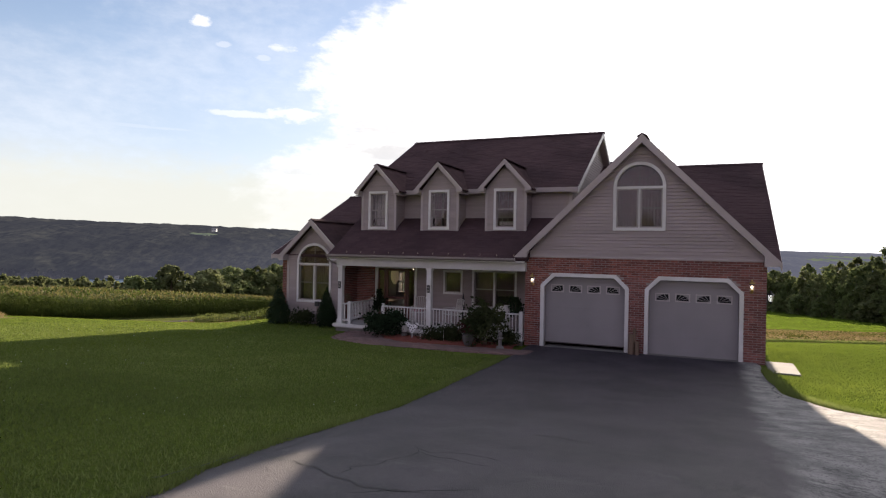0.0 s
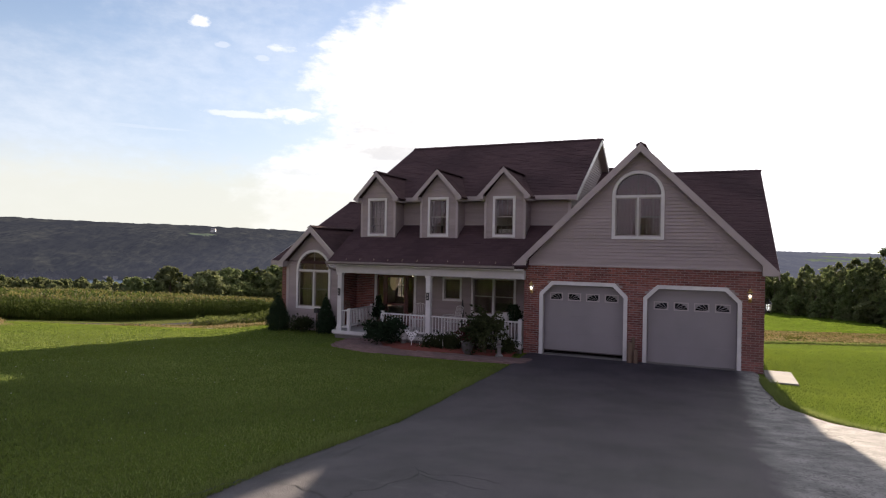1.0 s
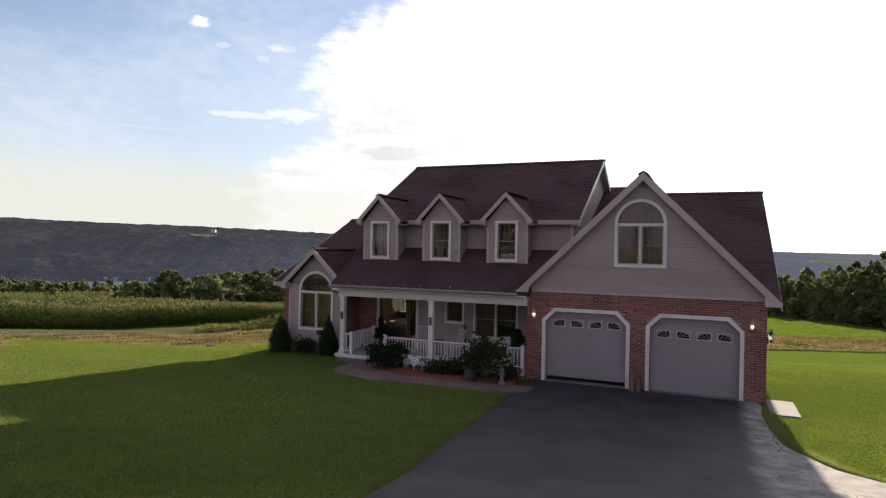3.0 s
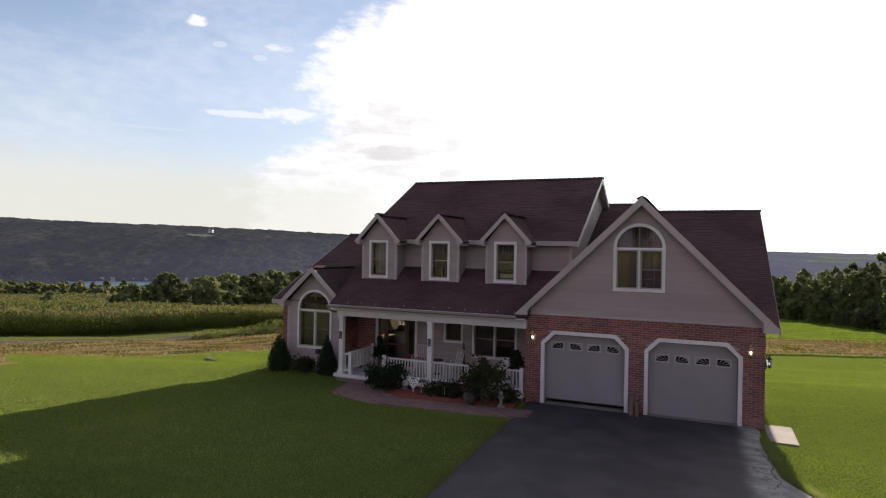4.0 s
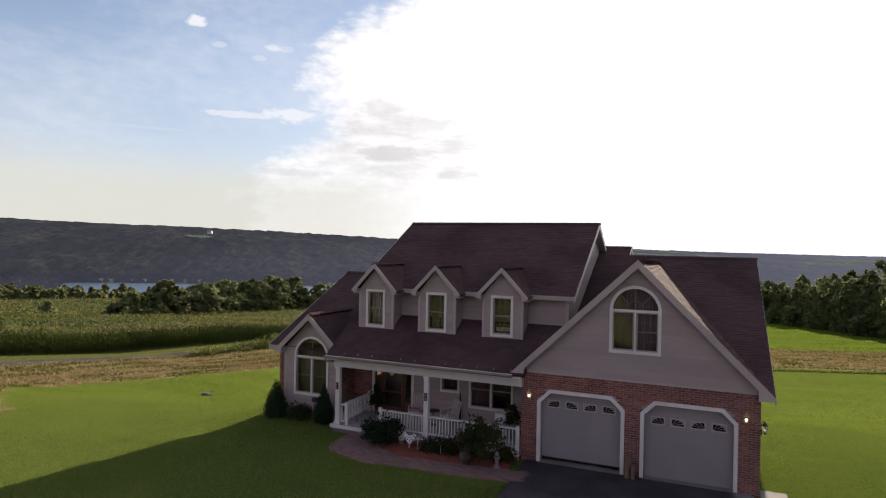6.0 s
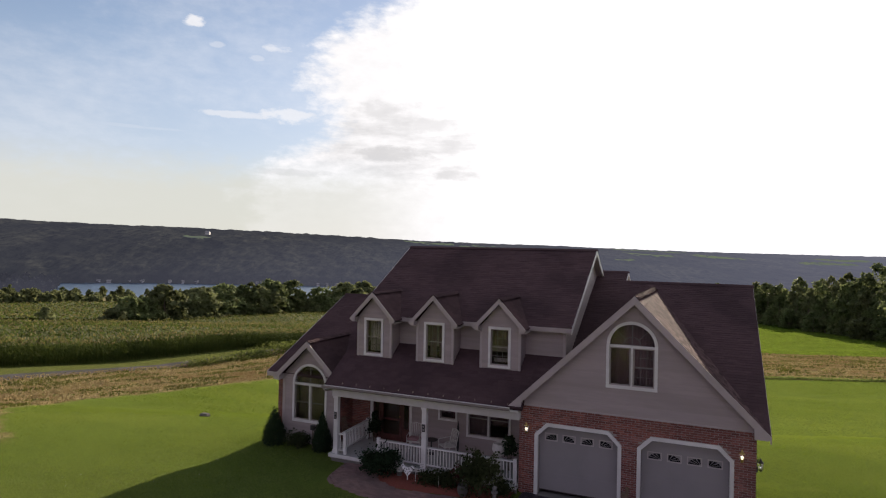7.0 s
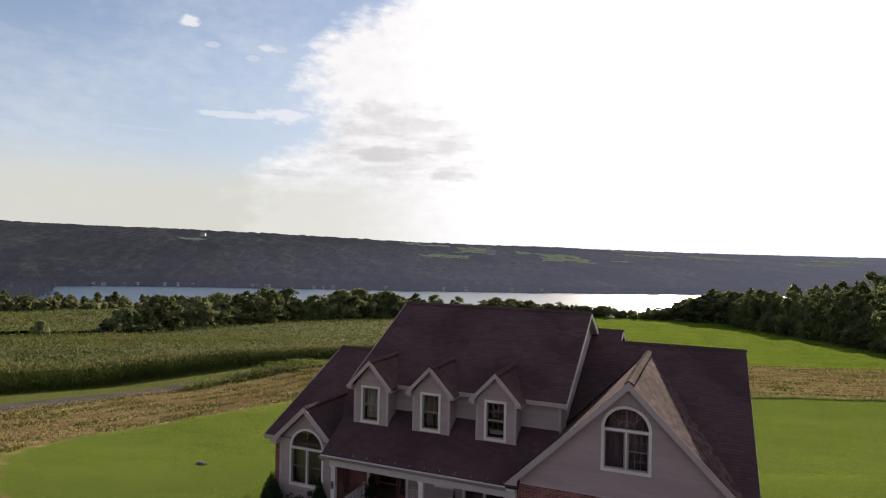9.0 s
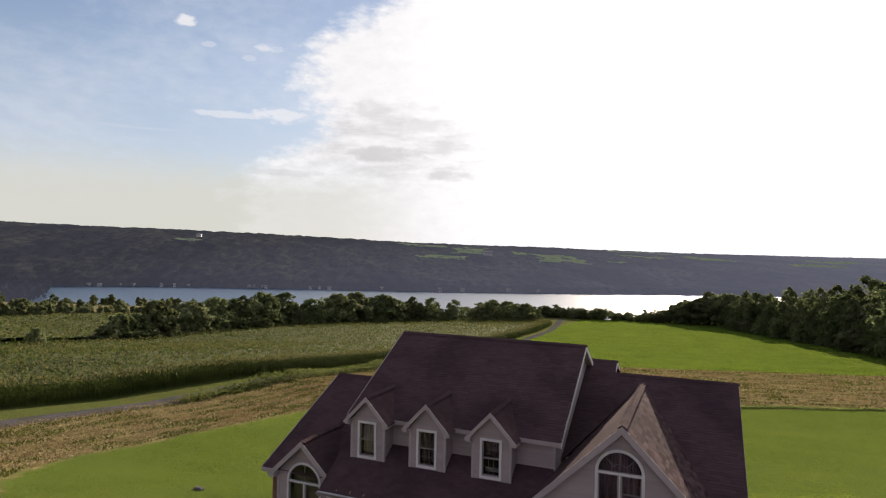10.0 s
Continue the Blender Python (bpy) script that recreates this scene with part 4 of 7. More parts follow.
# dormers
for cx in (-5.79, -8.26, -10.75):
    yf, hw, zb, tip, peak = 20.02, 0.695, 3.60, 5.07, 6.07
    lap_wall("dormer_wall", (0, yf, 0), (1, 0, 0), zb, peak - 0.1, gable_span(cx, hw, 1, 5.12, 5.95, [(cx - 0.33, cx + 0.33, 3.76, 5.02)]), (0, -1, 0), label="taupe lap siding dormer front")
    for sgn in (-1, 1):
        xw = cx + sgn * hw

        def cheek(z, zm):
            return [(yf + 0.0, max(yf + 0.01, MY))]
        lap_wall("dormer_cheek", (xw - sgn * 0.002, 0, 0), (0, 1, 0), zb, 5.15, cheek, (sgn, 0, 0), depth=0.1, boards=sgn > 0)
        part("corner_board", boxes(((xw - 0.045, yf - 0.028, zb + 0.02), (xw + 0.045, yf + 0.06, 5.05))), M_FASCIA, HOUSE)
        yb = M_EY + (peak - M_EAVE) / MSL
        yt = M_EY + (tip - M_EAVE) / MSL
        roof_plane("dormer_roof", [(cx + sgn * 0.945, 19.80, tip), (cx, 19.80, peak), (cx, yb, peak), (cx + sgn * 0.945, max(yt, 20.5), tip)], seed=20 + int(cx * 7 + sgn), thick=0.05)
        part("eave_soffit", boxes(((min(xw, cx + sgn * 0.93), 19.85, tip - 0.13), (max(xw, cx + sgn * 0.93), 20.5, tip - 0.10))), M_FASCIA, HOUSE)
    ridge_cap((cx, 19.80, peak), (cx, yb - 0.05, peak), M_SHINGLE)
    gable_trim("rake_board", cx, 0.945, tip, peak, 19.80, board=0.185, ret=0.22, drop=0.10)
    rect_window(cx - 0.02, yf - 0.015, 0.405, 3.68, 5.10, trim=0.085, grid=(3, 2))

# brick fields: mortar walls, then separate bricks
COURSE, BRICK_L = 0.0677, 0.203
mortar = boxes(((GL, GY0, -0.9), (DOORS[0][1] - 0.03, GY0 + 0.12, 2.83)), ((DOORS[0][2] + 0.03, GY0, -0.9), (DOORS[1][1] - 0.03, GY0 + 0.12, 2.83)), ((DOORS[1][2] + 0.03, GY0, -0.9), (GR, GY0 + 0.12, 2.83)),
               ((DOORS[0][1] - 0.03, GY0, DOOR_TOP + 0.03), (DOORS[0][2] + 0.03, GY0 + 0.12, 2.83)), ((DOORS[1][1] - 0.03, GY0, DOOR_TOP + 0.03), (DOORS[1][2] + 0.03, GY0 + 0.12, 2.83)))
for cx, x0, x1, gap in DOORS:
    for sgn, xc in ((1, x0), (-1, x1)):
        prism(mortar, [(xc - sgn * 0.03, GY0, DOOR_TOP + 0.03), (xc + sgn * CHAMFER, GY0, DOOR_TOP + 0.03), (xc - sgn * 0.03, GY0, DOOR_TOP - CHAMFER)], (0, 0.12, 0))
GARAGE_WALL = part("garage_front_wall", mortar, M_MORTAR, HOUSE, "red brick garage front wall")
part("garage_side_pier", boxes(((GR - 0.2, GY0 + 0.12, -0.9), (GR - 0.02, GY0 + 0.3, 2.75))), M_MORTAR, HOUSE)
WING_WALL = part("wing_front_wall", boxes(((-15.35, 20.30, -0.9), (-14.8, 20.45, 2.6))), M_MORTAR, HOUSE, "red brick wing wall")
ENTRY_WALL = part("entry_wall", boxes(((-12.3, 21.03, -0.2), (-11.42, 21.2, 2.6))), M_MORTAR, HOUSE, "red brick wall beside the entrance")
part("wing_side_wall", boxes(((-15.35, 20.45, -1.5), (-15.2, 30.8, 2.6))), M_MORTAR, HOUSE)
bm = bmesh.new()
prism(bm, [(-15.3, 20.5, 2.6), (-15.3, 30.6, 2.6), (-15.3, W_RY, W_RZ - 0.15)], (0.1, 0, 0))
part("wing_gable_wall", bm, M_SIDING, HOUSE)

# porch
PF = 0.24
PBY = 21.03
M_PORCHFLOOR = material("painted_porch_floor", (0.42, 0.40, 0.385), 0.6, color2=(0.36, 0.345, 0.33), scale=6, stretch=(0.4, 6, 1), bump=0.002)
part("porch_floor", boxes(((-11.78, 18.70, 0.10), (-4.76, PBY, PF)), ((-12.3, 20.02, 0.10), (-11.78, PBY, PF))), M_PORCHFLOOR, HOUSE, "pale painted porch floor")
part("porch_skirt", boxes(((-11.74, 18.74, -0.6), (-4.76, 18.80, 0.10)), ((-11.74, 18.80, -0.6), (-11.68, 20.02, 0.10))), M_FOUND, HOUSE)
part("porch_edge_trim", boxes(((-11.82, 18.66, 0.14), (-4.76, 18.70, PF + 0.01)), ((-11.82, 18.70, 0.14), (-11.78, 20.02, PF + 0.01))), M_TRIM, HOUSE)
M_BEAM = material("beam_paint", (0.50, 0.485, 0.47), 0.5, color2=(0.45, 0.435, 0.42), scale=4, coarse=(0.42, 0.405, 0.39), coarse_scale=1.2)
part("porch_beam", boxes(((-11.74, 18.74, 2.33), (-4.70, 18.96, 2.60)), ((-11.74, 18.96, 2.33), (-11.54, 19.95, 2.60))), M_BEAM, HOUSE, "white porch beam")
part("porch_soffit", boxes(((-12.0, 18.60, 2.61), (-4.72, 18.74, 2.65))), M_TRIM, HOUSE)
part("porch_ceiling", boxes(((-12.3, 18.96, 2.50), (-4.76, PBY, 2.54))), M_TRIM, HOUSE, "white porch ceiling")
part("eave_fascia", boxes(((-12.02, 18.58, 2.60), (-5.0, 18.62, 2.735))), M_TRIM, HOUSE)


def porch_wall_spans(z0, z):
    cuts = [(-11.42, -9.62)] if z < 2.28 else [(0, 0)]
    cuts += [(-8.42, -7.80)] if 1.38 < z < 2.13 else [(0, 0)]
    cuts += [(-7.27, -5.72)] if 0.90 < z < 2.17 else [(0, 0)]
    out, x = [], -11.42
    for a, b in cuts:
        if b > a or a < -1:
            out.append((x, a))
            x = b
        else:
            out.append((x, x))
    out.append((x, -4.75))
    return out


lap_wall("porch_back_wall", (0, PBY, 0), (1, 0, 0), PF, 2.55, porch_wall_spans, (0, -1, 0), label="taupe lap siding porch wall")

# ---- drive ----


def asphalt_material():
    """Dark sealer over grey asphalt, worn through near the road and along the right edge, with hairline cracks."""
    m = bpy.data.materials.new("asphalt")
    m.use_nodes = True
    N, L = m.node_tree.nodes, m.node_tree.links
    b = N["Principled BSDF"]
    geo = N.new("ShaderNodeNewGeometry")
    sep = N.new("ShaderNodeSeparateXYZ")
    L.new(geo.outputs["Position"], sep.inputs[0])

    def mth(op, a, c):
        n = N.new("ShaderNodeMath")
        n.operation = op
        for i, v in enumerate((a, c)):
            if isinstance(v, (int, float)):
                n.inputs[i].default_value = v
            else:
                L.new(v, n.inputs[i])
        return n.outputs[0]

    def noi(s, d=5, stretch=(1, 1, 1)):
        mp = N.new("ShaderNodeMapping")
        mp.inputs["Scale"].default_value = stretch
        L.new(geo.outputs["Position"], mp.inputs[0])
        n = N.new("ShaderNodeTexNoise")
        n.inputs["Scale"].default_value, n.inputs["Detail"].default_value = s, d
        L.new(mp.outputs[0], n.inputs["Vector"])
        return n.outputs["Fac"]

    def step(v, lo, hi):
        r = N.new("ShaderNodeMapRange")
        r.interpolation_type = "SMOOTHSTEP"
        r.inputs[1].default_value, r.inputs[2].default_value = lo, hi
        L.new(v, r.inputs[0])
        return r.outputs[0]

    def mix(f, a, c):
        x = N.new("ShaderNodeMix")
        x.data_type = "RGBA"
        for i, v in ((0, f), (6, a), (7, c)):
            if isinstance(v, tuple):
                x.inputs[i].default_value = (*v, 1)
            else:
                L.new(v, x.inputs[i])
        return x.outputs[2]

    drift = mth("MULTIPLY", mth("SUBTRACT", noi(0.6, 6), 0.5), 3.2)
    worn_near = step(mth("ADD", sep.outputs[1], mth("MULTIPLY", drift, 2.0)), 11.0, 3.0)
    worn_right = step(mth("ADD", sep.outputs[0], mth("ADD", mth("MULTIPLY", drift, 0.22), mth("MULTIPLY", mth("SUBTRACT", noi(5, 6), 0.5), 0.22))), 1.26, 1.70)
    worn = mth("MAXIMUM", mth("MULTIPLY", worn_near, 0.16), worn_right)
    sealed = mix(step(noi(1.1, 6), 0.35, 0.65), (0.018, 0.013, 0.020), (0.036, 0.027, 0.038))
    bare = mix(step(noi(2.4, 6), 0.35, 0.65), (0.17, 0.161, 0.155), (0.28, 0.264, 0.25))
    col = mix(worn, sealed, bare)
    # tyre scuffs, stones and flecks of sealer
    col = mix(mth("MULTIPLY", step(noi(3.1, 6, (1.6, 0.6, 1)), 0.56, 0.70), 0.35), col, (0.022, 0.019, 0.022))
    smear = mth("MULTIPLY", step(noi(1.5, 8, (0.8, 1.7, 1)), 0.42, 0.66), step(noi(13, 7, (0.7, 1.6, 1)), 0.40, 0.62))
    col = mix(mth("MULTIPLY", smear, mth("MULTIPLY", worn, 0.65)), col, (0.040, 0.036, 0.038))
    col = mix(mth("MULTIPLY", step(noi(34, 5), 0.50, 0.66), mth("ADD", 0.10, mth("MULTIPLY", worn, 0.45))), col, (0.055, 0.05, 0.052))
    pale = mth("MULTIPLY", step(noi(1.6, 5, (0.5, 3.2, 1)), 0.60, 0.68), step(noi(14, 5), 0.45, 0.62))
    col = mix(mth("MULTIPLY", pale, mth("MULTIPLY", worn, 0.7)), col, (0.30, 0.285, 0.27))
    col = mix(mth("MULTIPLY", step(noi(130, 2), 0.56, 0.66), 0.4), col, (0.22, 0.21, 0.20))
    # hairline cracks
    warp = N.new("ShaderNodeVectorMath")
    warp.operation = "MULTIPLY_ADD"
    nz = N.new("ShaderNodeTexNoise")
    nz.inputs["Scale"].default_value, nz.inputs["Detail"].default_value = 1.6, 6
    L.new(geo.outputs["Position"], nz.inputs["Vector"])
    L.new(nz.outputs["Color"], warp.inputs[0])
    warp.inputs[1].default_value = (0.4, 0.4, 0.4)
    L.new(geo.outputs["Position"], warp.inputs[2])
    vo = N.new("ShaderNodeTexVoronoi")
    vo.feature = "DISTANCE_TO_EDGE"
    vo.inputs["Scale"].default_value = 0.6
    L.new(warp.outputs[0], vo.inputs["Vector"])
    crack = mth("MULTIPLY", step(vo.outputs["Distance"], 0.006, 0.0015), step(noi(0.5, 3), 0.55, 0.62))
    col = mix(crack, col, (0.012, 0.011, 0.012))
    L.new(col, b.inputs["Base Color"])
    rough = mth("ADD", 0.70, mth("MULTIPLY", worn, 0.2))
    b.inputs["Specular IOR Level"].default_value = 0.32
    L.new(rough, b.inputs["Roughness"])
    bp = N.new("ShaderNodeBump")
    bp.inputs["Strength"].default_value, bp.inputs["Distance"].default_value = 0.6, 0.012
    L.new(mth("SUBTRACT", mth("ADD", noi(70, 3), mth("MULTIPLY", noi(3, 4), 0.8)), mth("MULTIPLY", crack, 1.5)), bp.inputs["Height"])
    L.new(bp.outputs[0], b.inputs["Normal"])
    return m


M_ASPHALT = asphalt_material()


def drive_left(y):
    return np.interp(y, [-40, -6, 0, 3.5, 4.1, 5.2, 6.9, 8.8, 10.1, 11.9, 13.8, 17.2, 19.2], [-9, -4.5, -3.3, -3.4, -3.6, -3.72, -3.8, -4.0, -4.15, -4.32, -4.42, -4.62, -4.7])


def drive_right(y):
    return np.interp(y, [-40, 0, 5, 9, 11, 12.2, 12.6, 13.8, 14.6, 17.4, 19.2], [30, 24, 14, 8, 5, 3.35, 2.9, 2.42, 2.15, 2.0, 2.0])


vs, fs = [], []
ys = np.linspace(-40, 19.1, 120)
nx = 40
for j, y in enumerate(ys):
    wob = 0.02 * math.sin(y * 3.1) + 0.02 * math.sin(y * 7.3)
    a, b = float(drive_left(y)) + wob, float(drive_right(y)) - wob
    for i in range(nx + 1):
        x = a + (b - a) * i / nx
        vs.append((x, y, gz(x, y) + 0.035 - (0.05 if i in (0, nx) else 0)))
for j in range(len(ys) - 1):
    for i in range(nx):
        k = j * (nx + 1) + i
        fs.append((k, k + 1, k + nx + 2, k + nx + 1))
tagged(mesh_part("road", vs, fs, M_ASPHALT, smooth=True), "dark sealed asphalt driveway with cracks and worn edges", "driveway", kind="structure")
M_CRACK = material("crack_filler", (0.016, 0.015, 0.016), 0.7, color2=(0.026, 0.024, 0.025), scale=20)


def crack(points, width, seed):
    """A ragged open crack in the asphalt along plan points."""
    r = random.Random(seed)
    fine = []
    for (xa, ya), (xb, yb) in zip(points, points[1:]):
        n = max(2, int(math.hypot(xb - xa, yb - ya) / 0.09))
        fine += [(xa + (xb - xa) * k / n + r.uniform(-0.03, 0.03), ya + (yb - ya) * k / n + r.uniform(-0.03, 0.03)) for k in range(n)]
    fine.append(points[-1])
    vs, fs = [], []
    for k, (x, y) in enumerate(fine):
        x2, y2 = fine[min(k + 1, len(fine) - 1)]
        x1, y1 = fine[max(k - 1, 0)]
        d = math.hypot(x2 - x1, y2 - y1) or 1
        w = width * r.uniform(0.3, 1.0) * (0.3 if k in (0, len(fine) - 1) else 1)
        for s in (-1, 1):
            px, py = x - s * w * (y2 - y1) / d, y + s * w * (x2 - x1) / d
            vs.append((px, py, gz(px, py) + 0.041))
        if k:
            fs.append((2 * k - 2, 2 * k - 1, 2 * k + 1, 2 * k))
    tagged(mesh_part("crack", vs, fs, M_CRACK), "dark open crack across the asphalt drive", "crack", kind="structure")


crack([(-3.45, 3.6), (-3.45, 4.4), (-3.3, 5.2), (-3.45, 6.4), (-3.55, 7.6), (-3.8, 9.2)], 0.014, 1)
crack([(-3.3, 4.7), (-2.9, 4.75), (-2.5, 4.6), (-1.9, 4.4), (-1.3, 4.5)], 0.012, 2)
crack([(-3.55, 5.4), (-3.2, 5.9), (-3.3, 6.8)], 0.010, 3)
crack([(1.75, 16.9), (1.9, 16.2), (2.0, 15.4), (1.9, 14.9), (2.02, 14.1), (1.85, 13.5)], 0.026, 4)
crack([(1.5, 15.7), (1.75, 15.5), (2.0, 15.4)], 0.02, 5)
crack([(1.6, 14.3), (1.8, 14.0), (2.0, 14.1)], 0.016, 6)
crack([(-1.3, 7.3), (-1.0, 7.35), (-0.5, 7.15)], 0.012, 7)
crack([(0.3, 6.2), (0.8, 6.0), (1.25, 5.8)], 0.011, 8)
crack([(2.6, 12.0), (2.4, 11.4), (2.7, 10.8), (2.5, 10.1)], 0.014, 9)
crack([(-3.9, 9.0), (-3.7, 10.0), (-3.95, 11.0), (-4.1, 12.2)], 0.010, 10)
# distance haze is put into the hills' materials as a faint bluish emission
HILL_HAZE_GLOW = (0.84, 0.90, 1.18)
M_WOODS = material("far_woods_hazed", (0.010, 0.012, 0.012), 0.95, color2=(0.036, 0.038, 0.031), scale=0.11, detail=6, stretch=(1, 2.4, 1), spec=0.0, coords="World", coarse=(0.012, 0.014, 0.014), coarse_scale=0.010, emission=HILL_HAZE_GLOW, strength=0.017, bump=2.5, bump_scale=0.16)
# the crowns' mottling follows the slope as it faces the house
turn = next(n for n in M_WOODS.node_tree.nodes if n.bl_idname == "ShaderNodeMapping")
turn.vector_type = "TEXTURE"
turn.inputs["Rotation"].default_value = (0, 0, radians(23.7))
# the painted haze: emission grows stronger to the right, towards the sun
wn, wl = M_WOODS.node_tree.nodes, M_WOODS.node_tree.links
haze_geo, haze_sep, air = wn.new("ShaderNodeNewGeometry"), wn.new("ShaderNodeSeparateXYZ"), wn.new("ShaderNodeMapRange")
wl.new(haze_geo.outputs["Position"], haze_sep.inputs[0])
wl.new(haze_sep.outputs[0], air.inputs[0])
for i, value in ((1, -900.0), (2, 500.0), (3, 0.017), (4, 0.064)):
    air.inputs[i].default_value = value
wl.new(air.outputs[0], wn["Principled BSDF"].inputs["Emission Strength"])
us, vv = np.arange(-1700, 2100, 6.0), np.concatenate([np.arange(560, 1500, 6.0), np.arange(1500, 2600, 14.0)])
gu, gv = np.meshgrid(us, vv)
gu = gu + 4 * (value_noise(gu / 3, gv / 3, 71) - 0.5)
hx, hy = gu * 0.916 - gv * 0.402, gu * 0.402 + gv * 0.916
hz = hill_z(hx, hy)
# clearings (u, v, half width, half depth) with ragged edges and trees left standing in them
CLEARINGS = ((30, 1292, 44, 40), (98, 1520, 40, 110), (290, 1370, 50, 105), (232, 1490, 30, 45), (760, 1640, 50, 85), (945, 1495, 75, 30), (-494, 1260, 28, 16), (412, 1330, 22, 24), (560, 1600, 60, 60), (-20, 1620, 60, 50), (660, 1900, 90, 70), (1150, 1700, 90, 60))
open_land = np.zeros(gu.shape)
for cu, cv, cw, cd in CLEARINGS:
    d = np.maximum(np.abs(gu - cu - 0.08 * (gv - cv)) / cw, np.abs(gv - cv) / cd) + 0.9 * (value_noise(gu / 26, gv / 40, 77) - 0.5) + 0.35 * (value_noise(gu / 9, gv / 12, 78) - 0.5)
    open_land = np.maximum(open_land, smooth01((1.05 - d) / 0.12))
trees_left = value_noise(gu / 16, gv / 30, 79) > 0.78
open_land = np.where(trees_left, 0, open_land)
canopy = 6 + 5.0 * value_noise(gu / 9, gv / 22, 3) + 3.0 * value_noise(gu / 25, gv / 60, 4) + 1.5 * (value_noise(gu / 110, gv / 220, 6) - 0.4)
canopy = canopy * (1 - open_land) + 11.0 * open_land
shore_v = near_shore(gu, gv)
hz = np.where(gv > shore_v, hz + np.where(gv < shore_line(gu), 4.0, canopy * smooth01((gv - shore_line(gu)) / 8)), LAKE_Z - 3)
nu = len(us)
# the pasture glows with the same painted haze, at one strength
M_FARFIELD = material("far_pasture_hazed", (0.055, 0.088, 0.028), 0.95, color2=(0.085, 0.110, 0.045), scale=0.02, spec=0.0, coords="World", emission=HILL_HAZE_GLOW, strength=0.03)
fs = [(j * nu + i, j * nu + i + 1, (j + 1) * nu + i + 1, (j + 1) * nu + i) for j in range(len(vv) - 1) for i in range(nu - 1)]
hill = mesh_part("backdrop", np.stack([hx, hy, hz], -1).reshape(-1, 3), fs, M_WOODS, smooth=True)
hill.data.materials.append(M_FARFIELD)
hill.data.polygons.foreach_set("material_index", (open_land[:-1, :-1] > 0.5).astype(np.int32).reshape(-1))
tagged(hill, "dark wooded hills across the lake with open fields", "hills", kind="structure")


def uv_xy(u, v):
    return u * 0.916 - v * 0.402, u * 0.402 + v * 0.916


# ---- porch details ----
def box_part(name, a, b, mat, parent, label="", bevel=0.0):
    bm = boxes((a, b))
    if bevel:
        bevelled(bm, bevel)
    return part(name, bm, mat, parent, label)


for xp in (-11.60, -8.065):
    post = box_part("porch_post", (xp - 0.085, 18.77, PF), (xp + 0.085, 18.94, 2.34), M_TRIM, HOUSE, "white square porch post", 0.008)
    box_part("post_base", (xp - 0.11, 18.745, PF), (xp + 0.11, 18.965, PF + 0.14), M_TRIM, post, "", 0.006)
    box_part("post_cap", (xp - 0.11, 18.745, 2.26), (xp + 0.11, 18.965, 2.34), M_TRIM, post, "", 0.006)


def railing(p0, p1, newels=(True, True)):
    """A white baluster railing between two plan points on the porch floor."""
    a, b = Vector((*p0, 0)), Vector((*p1, 0))
    d = (b - a).normalized()
    s = Vector((-d.y, d.x, 0))
    rail = empty("railing", (*p0, PF))
    rail.parent, rail.matrix_parent_inverse = HOUSE, HOUSE.matrix_world.inverted()
    bpy.context.view_layer.update()
    rail["label"] = "white painted baluster railing"

    def bar(name, q0, q1, half, z0, z1):
        bm = bmesh.new()
        prism(bm, [q0 - s * half + Vector((0, 0, z0)), q1 - s * half + Vector((0, 0, z0)), q1 + s * half + Vector((0, 0, z0)), q0 + s * half + Vector((0, 0, z0))], (0, 0, z1 - z0))
        part(name, bm, M_TRIM, rail)

    bar("top_rail", a, b, 0.045, PF + 0.69, PF + 0.735)
    bar("bottom_rail", a, b, 0.03, PF + 0.10, PF + 0.15)
    n = max(1, int((b - a).length / 0.108))
    for k in range(n):
        c = a + (b - a) * ((k + 0.5) / n)
        bar("baluster", c - d * 0.015, c + d * 0.015, 0.015, PF + 0.15, PF + 0.68)
    for use, c in zip(newels, (a, b)):
        if use:
            bar("newel", c - d * 0.05, c + d * 0.05, 0.05, PF, PF + 0.80)
    return rail


railing((-9.85, 18.85), (-8.17, 18.85), (True, False))
railing((-7.96, 18.85), (-4.84, 18.85), (False, True))
railing((-11.50, 18.85), (-11.22, 18.85), (False, True))
railing((-11.40, 18.95), (-11.45, 20.85), (False, True))

# entrance: dark door with an oval light between sidelights
M_REDDOOR = material("dark_red_door", (0.075, 0.022, 0.018), 0.4, color2=(0.10, 0.03, 0.024), scale=5, stretch=(1, 1, 0.3))
for xa, xb in ((-11.42, -11.32), (-9.70, -9.60)):
    box_part("door_casing", (xa, PBY - 0.04, PF), (xb, PBY + 0.1, 2.30), M_TRIM, HOUSE, "white entrance casing")
box_part("door_casing", (-11.42, PBY - 0.045, 2.20), (-9.60, PBY + 0.1, 2.32), M_TRIM, HOUSE)
DOOR = box_part("front_door", (-10.98, PBY + 0.03, PF), (-10.06, PBY + 0.08, PF + 0.16), M_REDDOOR, HOUSE, "dark red glazed storm door at the entrance")
part("door_leaf", ring(bmesh.new(), [(-10.98, PBY + 0.03, PF + 0.16), (-10.06, PBY + 0.03, PF + 0.16), (-10.06, PBY + 0.03, 2.2), (-10.98, PBY + 0.03, 2.2)],
                       [(-10.88, PBY + 0.03, PF + 0.24), (-10.16, PBY + 0.03, PF + 0.24), (-10.16, PBY + 0.03, 2.1), (-10.88, PBY + 0.03, 2.1)], (0, 0.05, 0)), M_REDDOOR, DOOR)
glass_part(boxes(((-10.88, PBY + 0.05, PF + 0.24), (-10.16, PBY + 0.056, 2.1))), DOOR)
